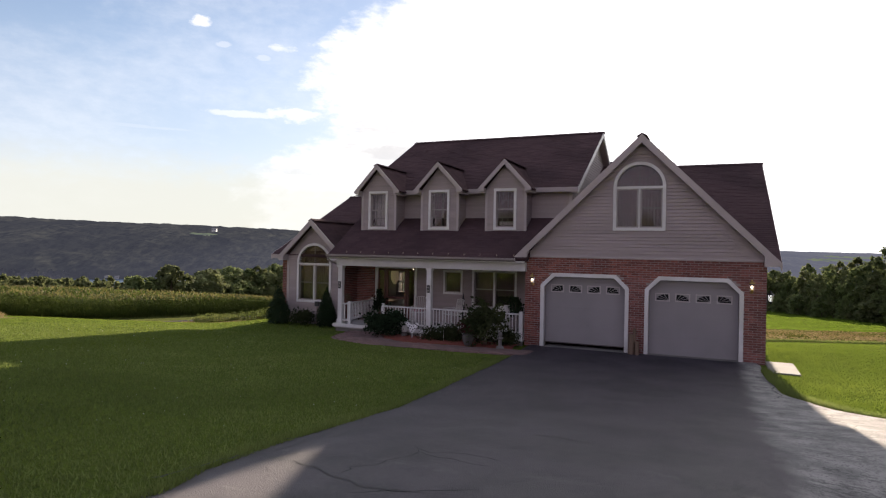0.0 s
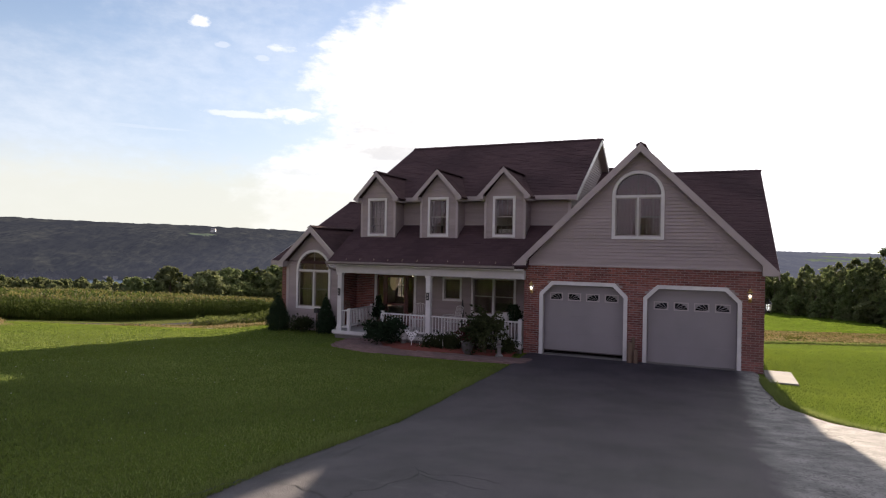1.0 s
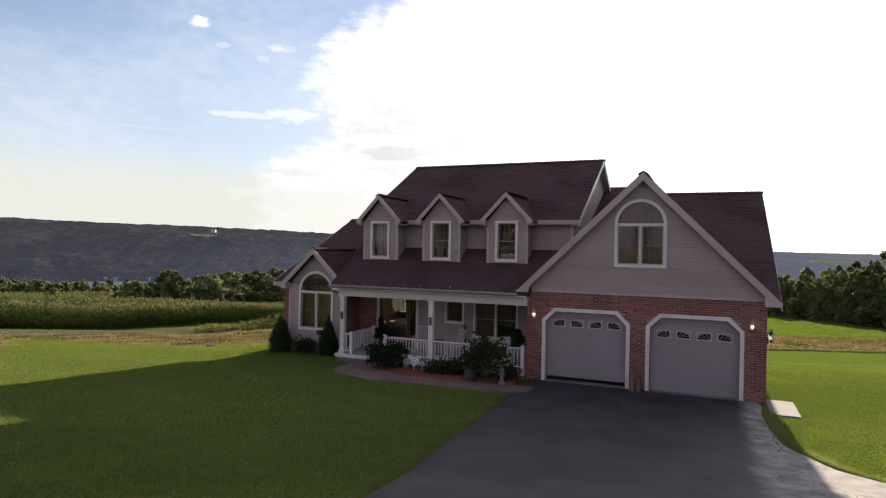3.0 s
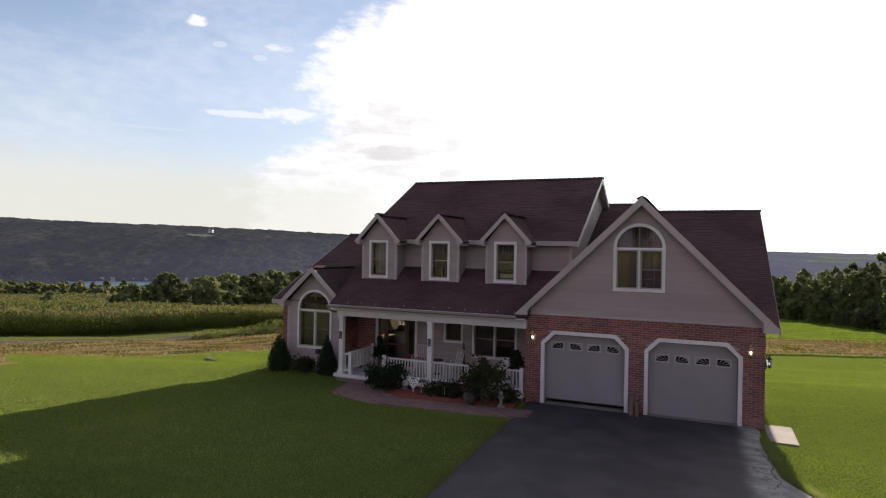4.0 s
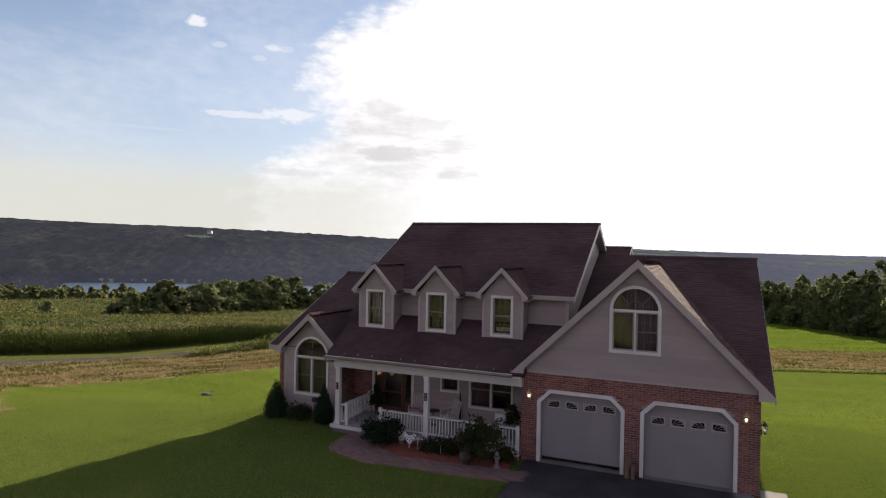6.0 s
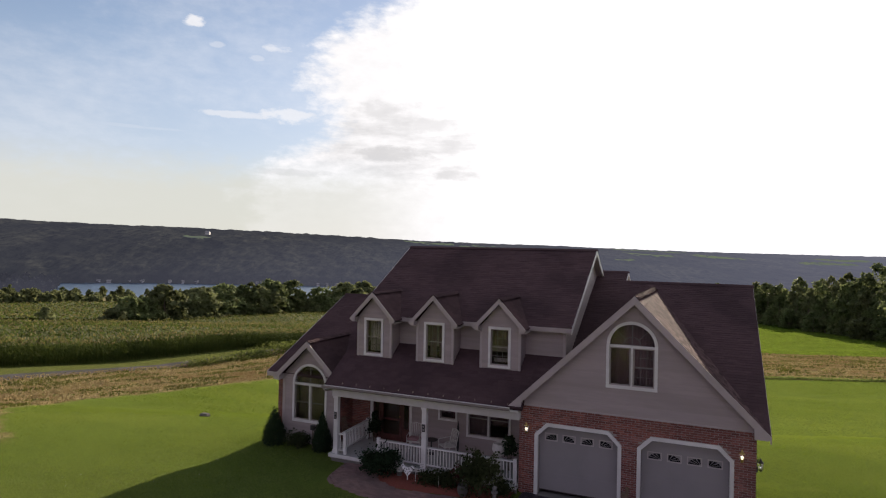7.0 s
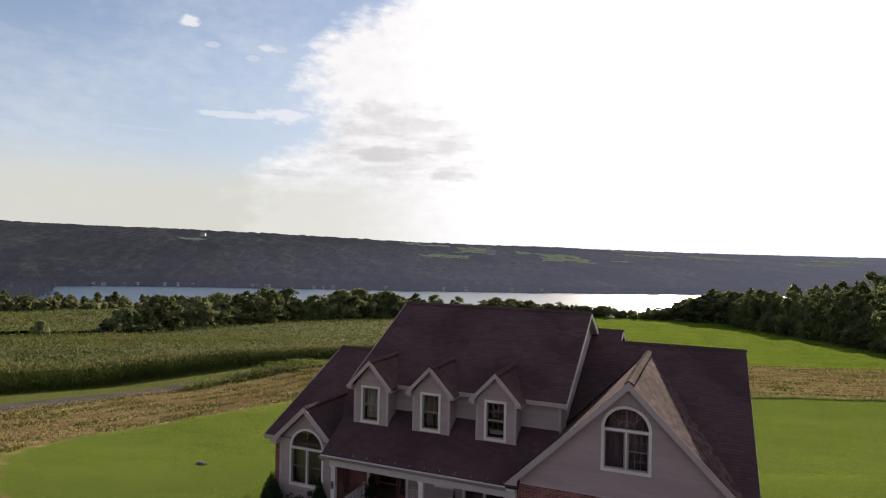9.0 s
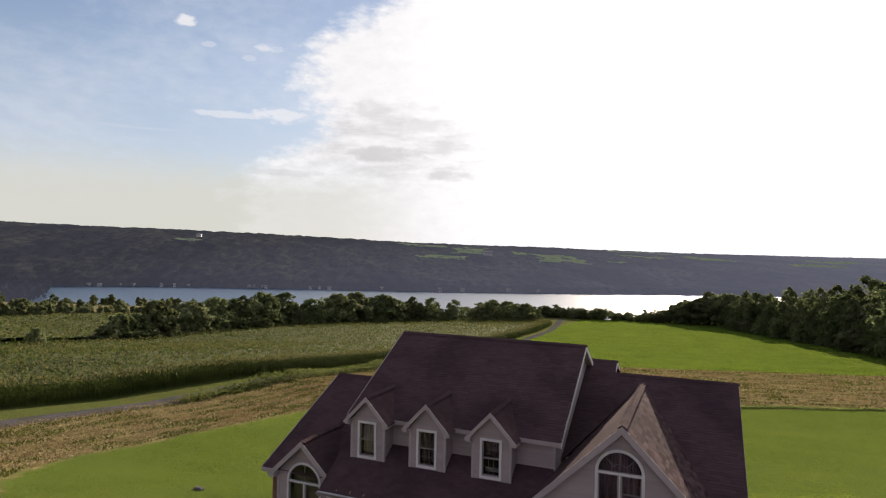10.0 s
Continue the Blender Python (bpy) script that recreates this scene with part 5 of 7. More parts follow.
box_part("lock_rail", (-10.88, PBY + 0.04, 1.02), (-10.16, PBY + 0.07, 1.10), M_REDDOOR, DOOR)
part("door_handle", lathe(bmesh.new(), [(0.012, 0), (0.03, 0.02), (0.03, 0.04), (0.01, 0.055)], (-10.13, PBY + 0.0, 1.18)), M_BRASS, DOOR, "brass knob")
for xa, xb in ((-11.32, -11.0), (-10.04, -9.70)):
    light = part("sidelight", ring(bmesh.new(), [(xa, PBY + 0.03, PF), (xb, PBY + 0.03, PF), (xb, PBY + 0.03, 2.2), (xa, PBY + 0.03, 2.2)], [(xa + 0.06, PBY + 0.03, PF + 0.5), (xb - 0.06, PBY + 0.03, PF + 0.5), (xb - 0.06, PBY + 0.03, 2.12), (xa + 0.06, PBY + 0.03, 2.12)], (0, 0.05, 0)), M_REDDOOR, HOUSE, "dark framed sidelight")
    glass_part(boxes(((xa + 0.06, PBY + 0.05, PF + 0.5), (xb - 0.06, PBY + 0.056, 2.12))), light)
rect_window(-8.11, PBY - 0.01, 0.385, 1.31, 2.20, trim=0.07, rail=False)
rect_window(-6.495, PBY - 0.01, 0.85, 0.83, 2.25, trim=0.075, mullion=True)
# rooms behind the glass
box_part("ground_floor", (-15.2, 20.5, PF - 0.12), (MR - 0.05, 29.9, PF - 0.005), M_OAK, HOUSE, "oak floor")
box_part("room_ceiling", (-15.2, 21.2, 2.56), (MR - 0.05, 29.9, 2.60), M_PLASTER, HOUSE)
box_part("hall_wall", (-11.6, 25.0, PF), (-11.5, 29.8, 2.55), M_PLASTER, HOUSE)
box_part("room_wall", (-10.0, 24.6, PF), (MR - 0.1, 24.7, 2.55), M_PLASTER, HOUSE)
box_part("room_wall", (-15.1, 24.6, PF), (-13.3, 24.7, 3.6), M_PLASTER, HOUSE)
box_part("attic_floor", (ML + 0.1, 20.9, 3.42), (MR - 0.1, 29.9, 3.46), M_OAK, HOUSE)
box_part("attic_wall", (ML + 0.1, 23.6, 3.46), (MR - 0.1, 23.7, 6.7), M_PLASTER, HOUSE)
box_part("loft_floor", (GL, GY0 + 0.2, 2.92), (GR - 0.25, 27.0, 2.96), M_OAK, HOUSE)
part("loft_wall", prism(bmesh.new(), [(GX - 3.2, 22.6, 2.96), (GX + 3.2, 22.6, 2.96), (GX, 22.6, 6.2)], (0, 0.1, 0)), M_PLASTER, HOUSE)

# curtains and blinds behind the glass
M_SHEER = material("sheer_curtain", (0.46, 0.43, 0.40), 0.9, color2=(0.40, 0.37, 0.34), scale=14, stretch=(1, 1, 0.1))
M_DRAPE = material("brown_drape", (0.20, 0.13, 0.135), 0.9, color2=(0.155, 0.10, 0.105), scale=14, stretch=(1, 1, 0.1))
M_OLIVE = material("olive_blind", (0.18, 0.15, 0.12), 0.9, color2=(0.15, 0.125, 0.10), scale=20, stretch=(1, 1, 3))


def curtain(x0, x1, y, z0, z1, mat, label, folds=0.09, arch=0.0):
    """A hanging cloth with soft folds; arch rounds its head."""
    n = max(8, int((x1 - x0) / folds) * 4)
    vs, fs = [], []
    for i in range(n + 1):
        x = x0 + (x1 - x0) * i / n
        top = z1 + (math.sqrt(max(0.0, arch ** 2 - (x - 0.5 * (x0 + x1)) ** 2)) if arch else 0.0)
        d = 0.018 * math.sin(2 * math.pi * (x - x0) / folds)
        for dy in (0.0, 0.006):
            vs += [(x, y + d + dy, z0), (x, y + 0.6 * d + dy, top)]
        if i:
            a, b = 4 * (i - 1), 4 * i
            fs += [(a, b, b + 1, a + 1), (b + 2, a + 2, a + 3, b + 3), (a, a + 2, b + 2, b), (a + 1, b + 1, b + 3, a + 3)]
    mesh_part("curtain", vs, fs, mat, HOUSE, label, smooth=True)


curtain(GX - 0.66, GX + 0.66, GY0 + 0.22, 3.72, 4.92, M_DRAPE, "brown drape", arch=0.66)
curtain(BX - 0.72, BX + 0.72, BY + 0.28, 0.86, 2.30, M_OLIVE, "olive blind", arch=0.70)
curtain(-11.05, -10.48, 20.28, 3.78, 5.0, M_SHEER, "white sheer curtain")
curtain(-8.56, -8.30, 20.28, 3.78, 5.0, M_DRAPE, "brown drape")
curtain(-8.20, -7.98, 20.28, 3.78, 5.0, M_DRAPE, "brown drape")
curtain(-6.10, -5.50, 20.28, 4.42, 5.0, M_DRAPE, "half-drawn brown blind")
curtain(-6.10, -5.50, 20.30, 3.76, 3.98, M_SHEER, "white cloth on the sill")
curtain(-7.30, -6.55, PBY + 0.24, 0.90, 2.18, M_DRAPE, "brown drape")
curtain(-6.45, -5.70, PBY + 0.24, 1.30, 2.18, M_DRAPE, "half-drawn brown drape")
curtain(-8.44, -7.80, PBY + 0.24, 1.36, 2.14, M_DRAPE, "brown drape")

# pendant in the hall and the garden window behind it
PENDANT = tagged(empty("pendant_lamp", (-10.87, 21.6, 2.5)), "cream glass pendant lamp hanging in the hall", "lamp")
M_SHADE = material("cream_glass", (0.55, 0.44, 0.28), 0.5, color2=(0.5, 0.4, 0.25), scale=5, emission=(1.0, 0.78, 0.45), strength=0.035)
part("shade", lathe(bmesh.new(), [(0.03, 0.62), (0.13, 0.56), (0.17, 0.40), (0.15, 0.18), (0.06, 0.02), (0.0, 0.0)], (-10.87, 21.6, 1.55), 16), M_SHADE, PENDANT, "cream glass shade")
part("rod", cylinder(bmesh.new(), (-10.87, 21.6, 2.15), (-10.87, 21.6, 2.56), 0.012, n=8), M_BRASS, PENDANT)
box_part("window_bar", (-14.83, 29.86, 0.6), (-14.77, 29.96, 1.66), M_TRIM, HOUSE)
box_part("window_bar", (-15.05, 29.865, 1.12), (-14.55, 29.955, 1.17), M_TRIM, HOUSE)

# gutter, downspouts, clips along the porch eave
gut = bmesh.new()
prof = [(0.0, 0.0), (-0.07, 0.0), (-0.115, 0.04), (-0.115, 0.105), (-0.10, 0.105), (-0.10, 0.045), (-0.065, 0.014), (0.0, 0.014)]
prism(gut, [(-12.03, 18.58 + py, 2.635 + pz) for py, pz in prof], (7.06, 0, 0))
M_GUTTER = material("taupe_metal_gutter", (0.235, 0.20, 0.19), 0.45, color2=(0.21, 0.178, 0.17), scale=3, coarse=(0.18, 0.15, 0.14), coarse_scale=1.2)
part("gutter", gut, M_GUTTER, HOUSE, "taupe metal gutter")
pipe = bmesh.new()
for a, b in zip([(-12.0, 18.55, 2.62), (-12.02, 18.7, 2.5), (-12.28, 19.75, 2.30), (-12.30, 19.86, 2.18), (-12.30, 19.88, 0.05)], [(-12.02, 18.7, 2.5), (-12.28, 19.75, 2.30), (-12.30, 19.86, 2.18), (-12.30, 19.88, 0.05), (-12.28, 19.7, -0.02)]):
    cylinder(pipe, a, b, 0.035, n=8)
part("downspout", pipe, M_FASCIA, HOUSE, "taupe downspout")
M_WIRE = material("pale_brown_wire", (0.36, 0.27, 0.20), 0.6, color2=(0.30, 0.22, 0.17), scale=8)
for k in range(12):
    xk = -11.30 + k * 0.565
    clip = bmesh.new()
    cylinder(clip, (xk, 18.80, 2.855), (xk, 18.70, 2.80), 0.008, n=6)
    cylinder(clip, (xk, 18.705, 2.80), (xk + 0.012, 18.695, 2.858), 0.006, n=6)
    part("roof_clip", clip, M_WIRE, HOUSE)

# ---- bricks: the nearest singly, the rest joined ----


def edges(z):
    """Where a course meets the casings of the garage doors."""
    return [e for _, x0, x1, _ in DOORS for e in (x0 - 0.10, x1 + 0.10)]


def brick_field(wall, x0, x1, z0, z1, y, blocked, single):
    """Running-bond bricks on a wall face at y, outside blocked(x, z)."""
    verts, faces = [], []
    row, z = 0, z0
    h = COURSE - 0.014
    while z < z1 - 0.03:
        x = x0 - (0.107 if row % 2 else 0.0)
        while x < x1:
            xa, xb = max(x, x0), min(x + BRICK_L, x1)
            x += BRICK_L + 0.014
            if xb - xa > 0.02 and blocked(xa, xb, z, z + h):
                # cut the brick at the edge of the opening
                cuts = [(xa, e) for e in edges(z) if xa + 0.02 < e < xb] + [(e, xb) for e in edges(z) if xa < e < xb - 0.02]
                cuts = [c for c in cuts if not blocked(c[0] + 0.002, c[1] - 0.002, z, z + h)]
                if not cuts:
                    continue
                xa, xb = cuts[0]
            if xb - xa < 0.012:
                continue
            p = y - 0.008 - random.random() * 0.004
            v = [(xa, p, z), (xb, p, z), (xb, p, z + h), (xa, p, z + h), (xa, y + 0.002, z), (xb, y + 0.002, z), (xb, y + 0.002, z + h), (xa, y + 0.002, z + h)]
            f = [(0, 1, 2, 3), (0, 4, 5, 1), (1, 5, 6, 2), (2, 6, 7, 3), (3, 7, 4, 0)]
            if single(xa, z):
                mesh_part("brick", v, f, M_BRICK, wall)
            else:
                k = len(verts)
                verts += v
                faces += [tuple(i + k for i in q) for q in f]
        z += COURSE
        row += 1
    if faces:
        mesh_part("brick_field", verts, faces, M_BRICK_FAR, wall)["kind"] = "stuff"


def in_doors(xa, xb, za, zb):
    for cx, x0, x1, gap in DOORS:
        if xb > x0 - 0.10 and xa < x1 + 0.10 and za < DOOR_TOP + 0.09:
            cut = za > DOOR_TOP - CHAMFER - 0.06
            inset = min(za - (DOOR_TOP - CHAMFER), CHAMFER) if cut else 0
            if not cut or (xb > x0 - 0.10 + inset + 0.05 and xa < x1 + 0.10 - inset - 0.05):
                return True
    return False


brick_field(GARAGE_WALL, GL, GR, -0.12, 2.79, GY0, in_doors, lambda x, z: x > 1.0 or (x > -1.75 and z < 2.2))
brick_field(WING_WALL, -15.35, -14.81, -0.25, 2.58, 20.30, lambda *a: False, lambda x, z: False)
brick_field(ENTRY_WALL, -12.28, -11.43, PF, 2.50, PBY, lambda *a: False, lambda x, z: False)

# brick cheek of the bay, facing the porch
CHEEK = part("bay_cheek", boxes(((BX + 1.245, BY + 0.06, PF), (BX + 1.285, 21.03, 2.50))), M_MORTAR, HOUSE, "red brick cheek wall of the bay")
verts, faces = [], []
row, z = 0, PF
while z < 2.46:
    y = BY + 0.06 - (0.107 if row % 2 else 0.0)
    while y < 21.02:
        ya, yb = max(y, BY + 0.06), min(y + BRICK_L, 21.02)
        y += BRICK_L + 0.014
        if yb - ya > 0.02:
            k, xf, xb_ = len(verts), BX + 1.295, BX + 1.28
            verts += [(xf, ya, z), (xf, yb, z), (xf, yb, z + 0.0537), (xf, ya, z + 0.0537), (xb_, ya, z), (xb_, yb, z), (xb_, yb, z + 0.0537), (xb_, ya, z + 0.0537)]
            faces += [tuple(i + k for i in q) for q in ((0, 1, 2, 3), (0, 4, 5, 1), (1, 5, 6, 2), (2, 6, 7, 3), (3, 7, 4, 0))]
    z += COURSE
    row += 1
mesh_part("brick_field", verts, faces, M_BRICK_FAR, CHEEK)["kind"] = "stuff"

# ---- vegetation ----
M_BARK = material("grey_bark", (0.10, 0.075, 0.055), 0.95, color2=(0.15, 0.115, 0.085), scale=12, stretch=(1, 1, 0.2), bump=0.02)


def leaf_material(name, dark, light, translucent=0.35, rand=0.0):
    return material(name, dark, 0.8, color2=light, scale=0.9, spec=0.1, island=0.28, rand=rand, coords="World", coarse=tuple(0.8 * c for c in dark), coarse_scale=0.12, translucent=translucent)


M_LEAF = leaf_material("broad_leaves", (0.128, 0.160, 0.064), (0.176, 0.206, 0.086), 0.42, 0.25)
M_SHRUB = leaf_material("shrub_leaves", (0.030, 0.040, 0.016), (0.055, 0.064, 0.025), 0.25)
M_LEAF_B = leaf_material("olive_leaves", (0.140, 0.160, 0.070), (0.188, 0.206, 0.092), 0.42, 0.25)
M_LEAF_DARK = leaf_material("dark_evergreen", (0.018, 0.034, 0.016), (0.03, 0.05, 0.022), 0.15)
M_LEAF_RED = leaf_material("dark_red_leaves", (0.07, 0.018, 0.02), (0.10, 0.028, 0.026), 0.25)
M_CORN = leaf_material("corn_leaves", (0.058, 0.082, 0.018), (0.082, 0.106, 0.024), 0.45)
M_TASSEL = material("corn_tassels", (0.105, 0.098, 0.032), 0.9, color2=(0.14, 0.125, 0.045), scale=2, island=0.2, coords="World", translucent=0.4)
M_WEED = leaf_material("tall_weeds", (0.125, 0.155, 0.04), (0.19, 0.205, 0.065), 0.45)
M_STRAW = material("hay_straw", (0.36, 0.27, 0.13), 0.9, color2=(0.26, 0.19, 0.085), scale=3, island=0.25, coords="World", translucent=0.2)
M_MEADOW = leaf_material("meadow_blades", (0.095, 0.145, 0.018), (0.112, 0.165, 0.021), 0.6)
M_BLADE = material("grass_blades", (0.084, 0.124, 0.016), 0.8, color2=(0.104, 0.144, 0.020), scale=0.35, stretch=(0.6, 1.6, 1), spec=0.1, island=0.05, coords="World", coarse=(0.125, 0.164, 0.026), coarse_scale=0.11, translucent=0.6)


def cards(points, size, r, up=0.35, aspect=0.6):
    """Leaf cards, two triangles each, at the points with random facing; size may be one number or one per point."""
    n = len(points)
    size = np.broadcast_to(size, (n,)).reshape(-1, 1) * r.uniform(0.6, 1.3, (n, 1))
    a = r.normal(size=(n, 3))
    a /= np.linalg.norm(a, axis=1, keepdims=True)
    b = r.normal(size=(n, 3))
    b[:, 2] *= up
    b = np.cross(a, b)
    b /= np.linalg.norm(b, axis=1, keepdims=True) + 1e-9
    v = np.empty((n, 4, 3))
    v[:, 0], v[:, 1], v[:, 2], v[:, 3] = points - a * size, points + b * size * aspect, points + a * size, points - b * size * aspect
    f = np.arange(4 * n).reshape(n, 4)
    return v.reshape(-1, 3), f


def crown_points(lobes, n, r, shell=0.7):
    """Points scattered in clumps over ellipsoid lobes (centre, radii)."""
    vol = np.array([rx * ry + rx * rz for _, (rx, ry, rz) in lobes])
    out = []
    for (c, rad), share in zip(lobes, vol / vol.sum()):
        m = max(6, int(n * share / 14))
        d = r.normal(size=(m, 3))
        d /= np.linalg.norm(d, axis=1, keepdims=True)
        d[:, 2] = np.where(d[:, 2] < -0.5, -d[:, 2], d[:, 2])
        centres = np.array(c) + d * np.array(rad) * r.uniform(shell, 1.05, (m, 1))
        spread = 0.24 * float(np.mean(rad))
        out.append((centres[:, None, :] + r.normal(size=(m, 14, 3)) * spread * 1.35).reshape(-1, 3))
    return np.concatenate(out)


def leaf_shell(lobes, n, size, r, inner=0.72, loose=0.55):
    """Leaves laid like scales over the lobes: each faces roughly away from its lobe, in ragged sprays."""
    area = np.array([rx * ry + rx * rz for _, (rx, ry, rz) in lobes])
    P, D = [], []
    for (c, rad), share in zip(lobes, area / area.sum()):
        m = max(4, int(n * share / 6))
        d = r.normal(size=(m, 3))
        d /= np.linalg.norm(d, axis=1, keepdims=True)
        d[:, 2] = np.where(d[:, 2] < -0.6, -d[:, 2], d[:, 2])
        depth = inner + (1.12 - inner) * r.random((m, 1)) ** 0.6
        spray = r.normal(size=(m, 6, 3)) * 0.17 * float(np.mean(rad))
        P.append((np.array(c) + (d * np.array(rad) * depth)[:, None, :] + spray).reshape(-1, 3))
        D.append(np.repeat(d, 6, axis=0))
    P, D = np.concatenate(P), np.concatenate(D)
    D = D + loose * r.normal(size=D.shape)
    D /= np.linalg.norm(D, axis=1, keepdims=True)
    a = np.cross(D, r.normal(size=D.shape))
    a /= np.linalg.norm(a, axis=1, keepdims=True) + 1e-9
    b = np.cross(D, a)
    s = size * r.uniform(0.55, 1.35, (len(P), 1))
    v = np.stack([P - a * s, P + b * s * 0.62, P + a * s, P - b * s * 0.62], 1)
    return v.reshape(-1, 3), np.arange(4 * len(P)).reshape(-1, 4)


def tree_lobes(h, w, r, n=9, low=0.25):
    """Many uneven lobes inside a tall egg-shaped crown, more and smaller ones outside and on top."""
    lobes = [((0, 0, h * 0.5), (w * 0.26, w * 0.26, h * 0.30))]
    lean = r.uniform(-0.06, 0.06, 2) * h
    for k in range(n):
        t = 2.4 * k + r.uniform(-0.5, 0.5)
        f = (k + 0.5) / n
        z = h * (low + (0.93 - low) * f + r.uniform(-0.04, 0.04))
        girth = math.sin(math.pi * min(1.0, 0.16 + 0.80 * f)) ** 0.6
        d = w * 0.5 * girth * r.uniform(0.45, 0.85)
        s = w * r.uniform(0.11, 0.21) * (1.1 - 0.45 * f)
        lobes.append(((d * math.cos(t) + lean[0] * f, d * math.sin(t) + lean[1] * f, z), (s, s * r.uniform(0.8, 1.2), s * r.uniform(0.6, 1.0))))
    lobes.append(((lean[0], lean[1], h * 0.92), (w * 0.10, w * 0.10, h * 0.07)))
    return lobes


def trunk_mesh(h, w, lobes, r, radius):
    bm = bmesh.new()
    bend = Vector((r.uniform(-0.3, 0.3), r.uniform(-0.3, 0.3), 0))
    mid, top = Vector((0, 0, h * 0.35)) + bend * 0.5, Vector((0, 0, h * 0.8)) + bend
    cylinder(bm, (0, 0, -0.6), mid, radius, radius * 0.7, 8)
    cylinder(bm, mid, top, radius * 0.7, radius * 0.15, 8)
    for c, _ in lobes[1:7]:
        start = mid.lerp(top, r.uniform(0, 0.5))
        cylinder(bm, start, Vector(c), radius * 0.32, radius * 0.08, 6)
    return bm


TREES = []
for seed, h, w, leaf, low in ((1, 13, 9, M_LEAF, 0.10), (2, 16, 9, M_LEAF_B, 0.12), (3, 11, 9, M_LEAF, 0.08), (4, 17, 9, M_LEAF, 0.12), (5, 9, 8.5, M_LEAF_B, 0.08)):
    r = np.random.default_rng(100 + seed)
    lobes = tree_lobes(h, w, r, n=26, low=low)
    proto = tagged(empty("tree", (0, 0, -300)), "broadleaf tree with dense summer foliage at the field's edge", "tree", group="trees round the fields")
    trunk = part("trunk", trunk_mesh(h, w, lobes, r, 0.020 * h), M_BARK, None, "grey bark trunk")
    v, f = leaf_shell(lobes, 2400, 0.32, r)
    core, cf = leaf_shell([(c, tuple(0.75 * q for q in s)) for c, s in lobes], 260, 0.7, r, 0.6, 0.2)
    crown = mesh_part("crown", np.concatenate([v, core]), np.concatenate([f, cf + len(v)]), leaf, None, "clumps of green leaves")
    for o in (trunk, crown):
        o.parent = proto
    TREES.append((proto, h))
bpy.context.view_layer.update()

tr = random.Random(5)


def plant_tree(x, y, size=None, which=None, wide=1.2):
    proto, h = TREES[which if which is not None else tr.randrange(5)]
    s = tr.uniform(0.85, 1.15) if size is None else size / h
    m = pose(x, y, gz(x, y) - 0.2, 0, 0, tr.uniform(0, 360)) @ Matrix.Diagonal((s * wide * tr.uniform(0.8, 1.3), s * wide * tr.uniform(0.8, 1.3), s, 1))
    t = copy_thing(proto, Matrix.Identity(4))
    t.matrix_basis = m
    return t


# hedge line behind the corn, from the lone clump to the lake


def corn_back(y):
    return np.interp(y, [0, 68, 98, 145, 165, 177, 190, 206, 218, 232, 246, 257, 267, 273], [-95, -110.6, -120, -123, -124, -121, -118, -115.7, -109.5, -100.5, -90.7, -79, -66.5, -59])


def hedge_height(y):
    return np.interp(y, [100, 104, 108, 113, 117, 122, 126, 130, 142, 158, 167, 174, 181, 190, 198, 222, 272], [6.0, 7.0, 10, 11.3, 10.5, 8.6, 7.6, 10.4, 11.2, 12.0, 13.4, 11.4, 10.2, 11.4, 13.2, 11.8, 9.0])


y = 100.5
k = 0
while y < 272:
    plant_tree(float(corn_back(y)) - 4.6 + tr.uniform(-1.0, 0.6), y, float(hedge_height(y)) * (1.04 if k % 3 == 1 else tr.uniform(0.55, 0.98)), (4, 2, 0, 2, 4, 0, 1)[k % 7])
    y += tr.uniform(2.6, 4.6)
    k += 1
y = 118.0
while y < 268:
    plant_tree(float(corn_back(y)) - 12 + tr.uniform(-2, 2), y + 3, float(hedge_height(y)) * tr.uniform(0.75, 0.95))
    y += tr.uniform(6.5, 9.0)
# low scrub in front of the clump
for y in (113, 117, 120, 123.5, 127.5, 132, 136, 196, 214, 236):
    plant_tree(float(corn_back(y)) - 1.6, y, tr.uniform(2.9, 3.8), 4)


# wood to the right of the field
def wood_edge(y):
    return np.interp(y, [150, 181, 198, 227, 250, 270, 300, 312], [51, 49.5, 48.5, 43, 34, 28, 14, 7.6])


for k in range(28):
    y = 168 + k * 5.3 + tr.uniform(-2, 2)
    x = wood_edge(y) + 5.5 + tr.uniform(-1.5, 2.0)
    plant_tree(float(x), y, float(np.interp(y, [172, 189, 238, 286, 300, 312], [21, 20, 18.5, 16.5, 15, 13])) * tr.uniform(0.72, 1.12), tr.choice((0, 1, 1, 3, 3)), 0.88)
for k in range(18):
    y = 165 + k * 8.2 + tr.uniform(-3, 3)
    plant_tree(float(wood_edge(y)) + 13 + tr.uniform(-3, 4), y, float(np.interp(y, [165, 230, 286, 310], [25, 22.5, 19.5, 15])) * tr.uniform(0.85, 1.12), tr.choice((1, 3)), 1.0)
for k in range(18):
    y = 172 + k * 7.6 + tr.uniform(-2, 2)
    plant_tree(float(wood_edge(y)) + 2.0 + tr.uniform(-1, 1), y, tr.uniform(4, 8), tr.choice((2, 4)))
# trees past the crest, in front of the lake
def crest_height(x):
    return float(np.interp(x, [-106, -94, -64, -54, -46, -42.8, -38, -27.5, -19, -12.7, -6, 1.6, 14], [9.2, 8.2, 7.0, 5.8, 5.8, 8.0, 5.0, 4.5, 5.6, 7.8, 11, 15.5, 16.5]))


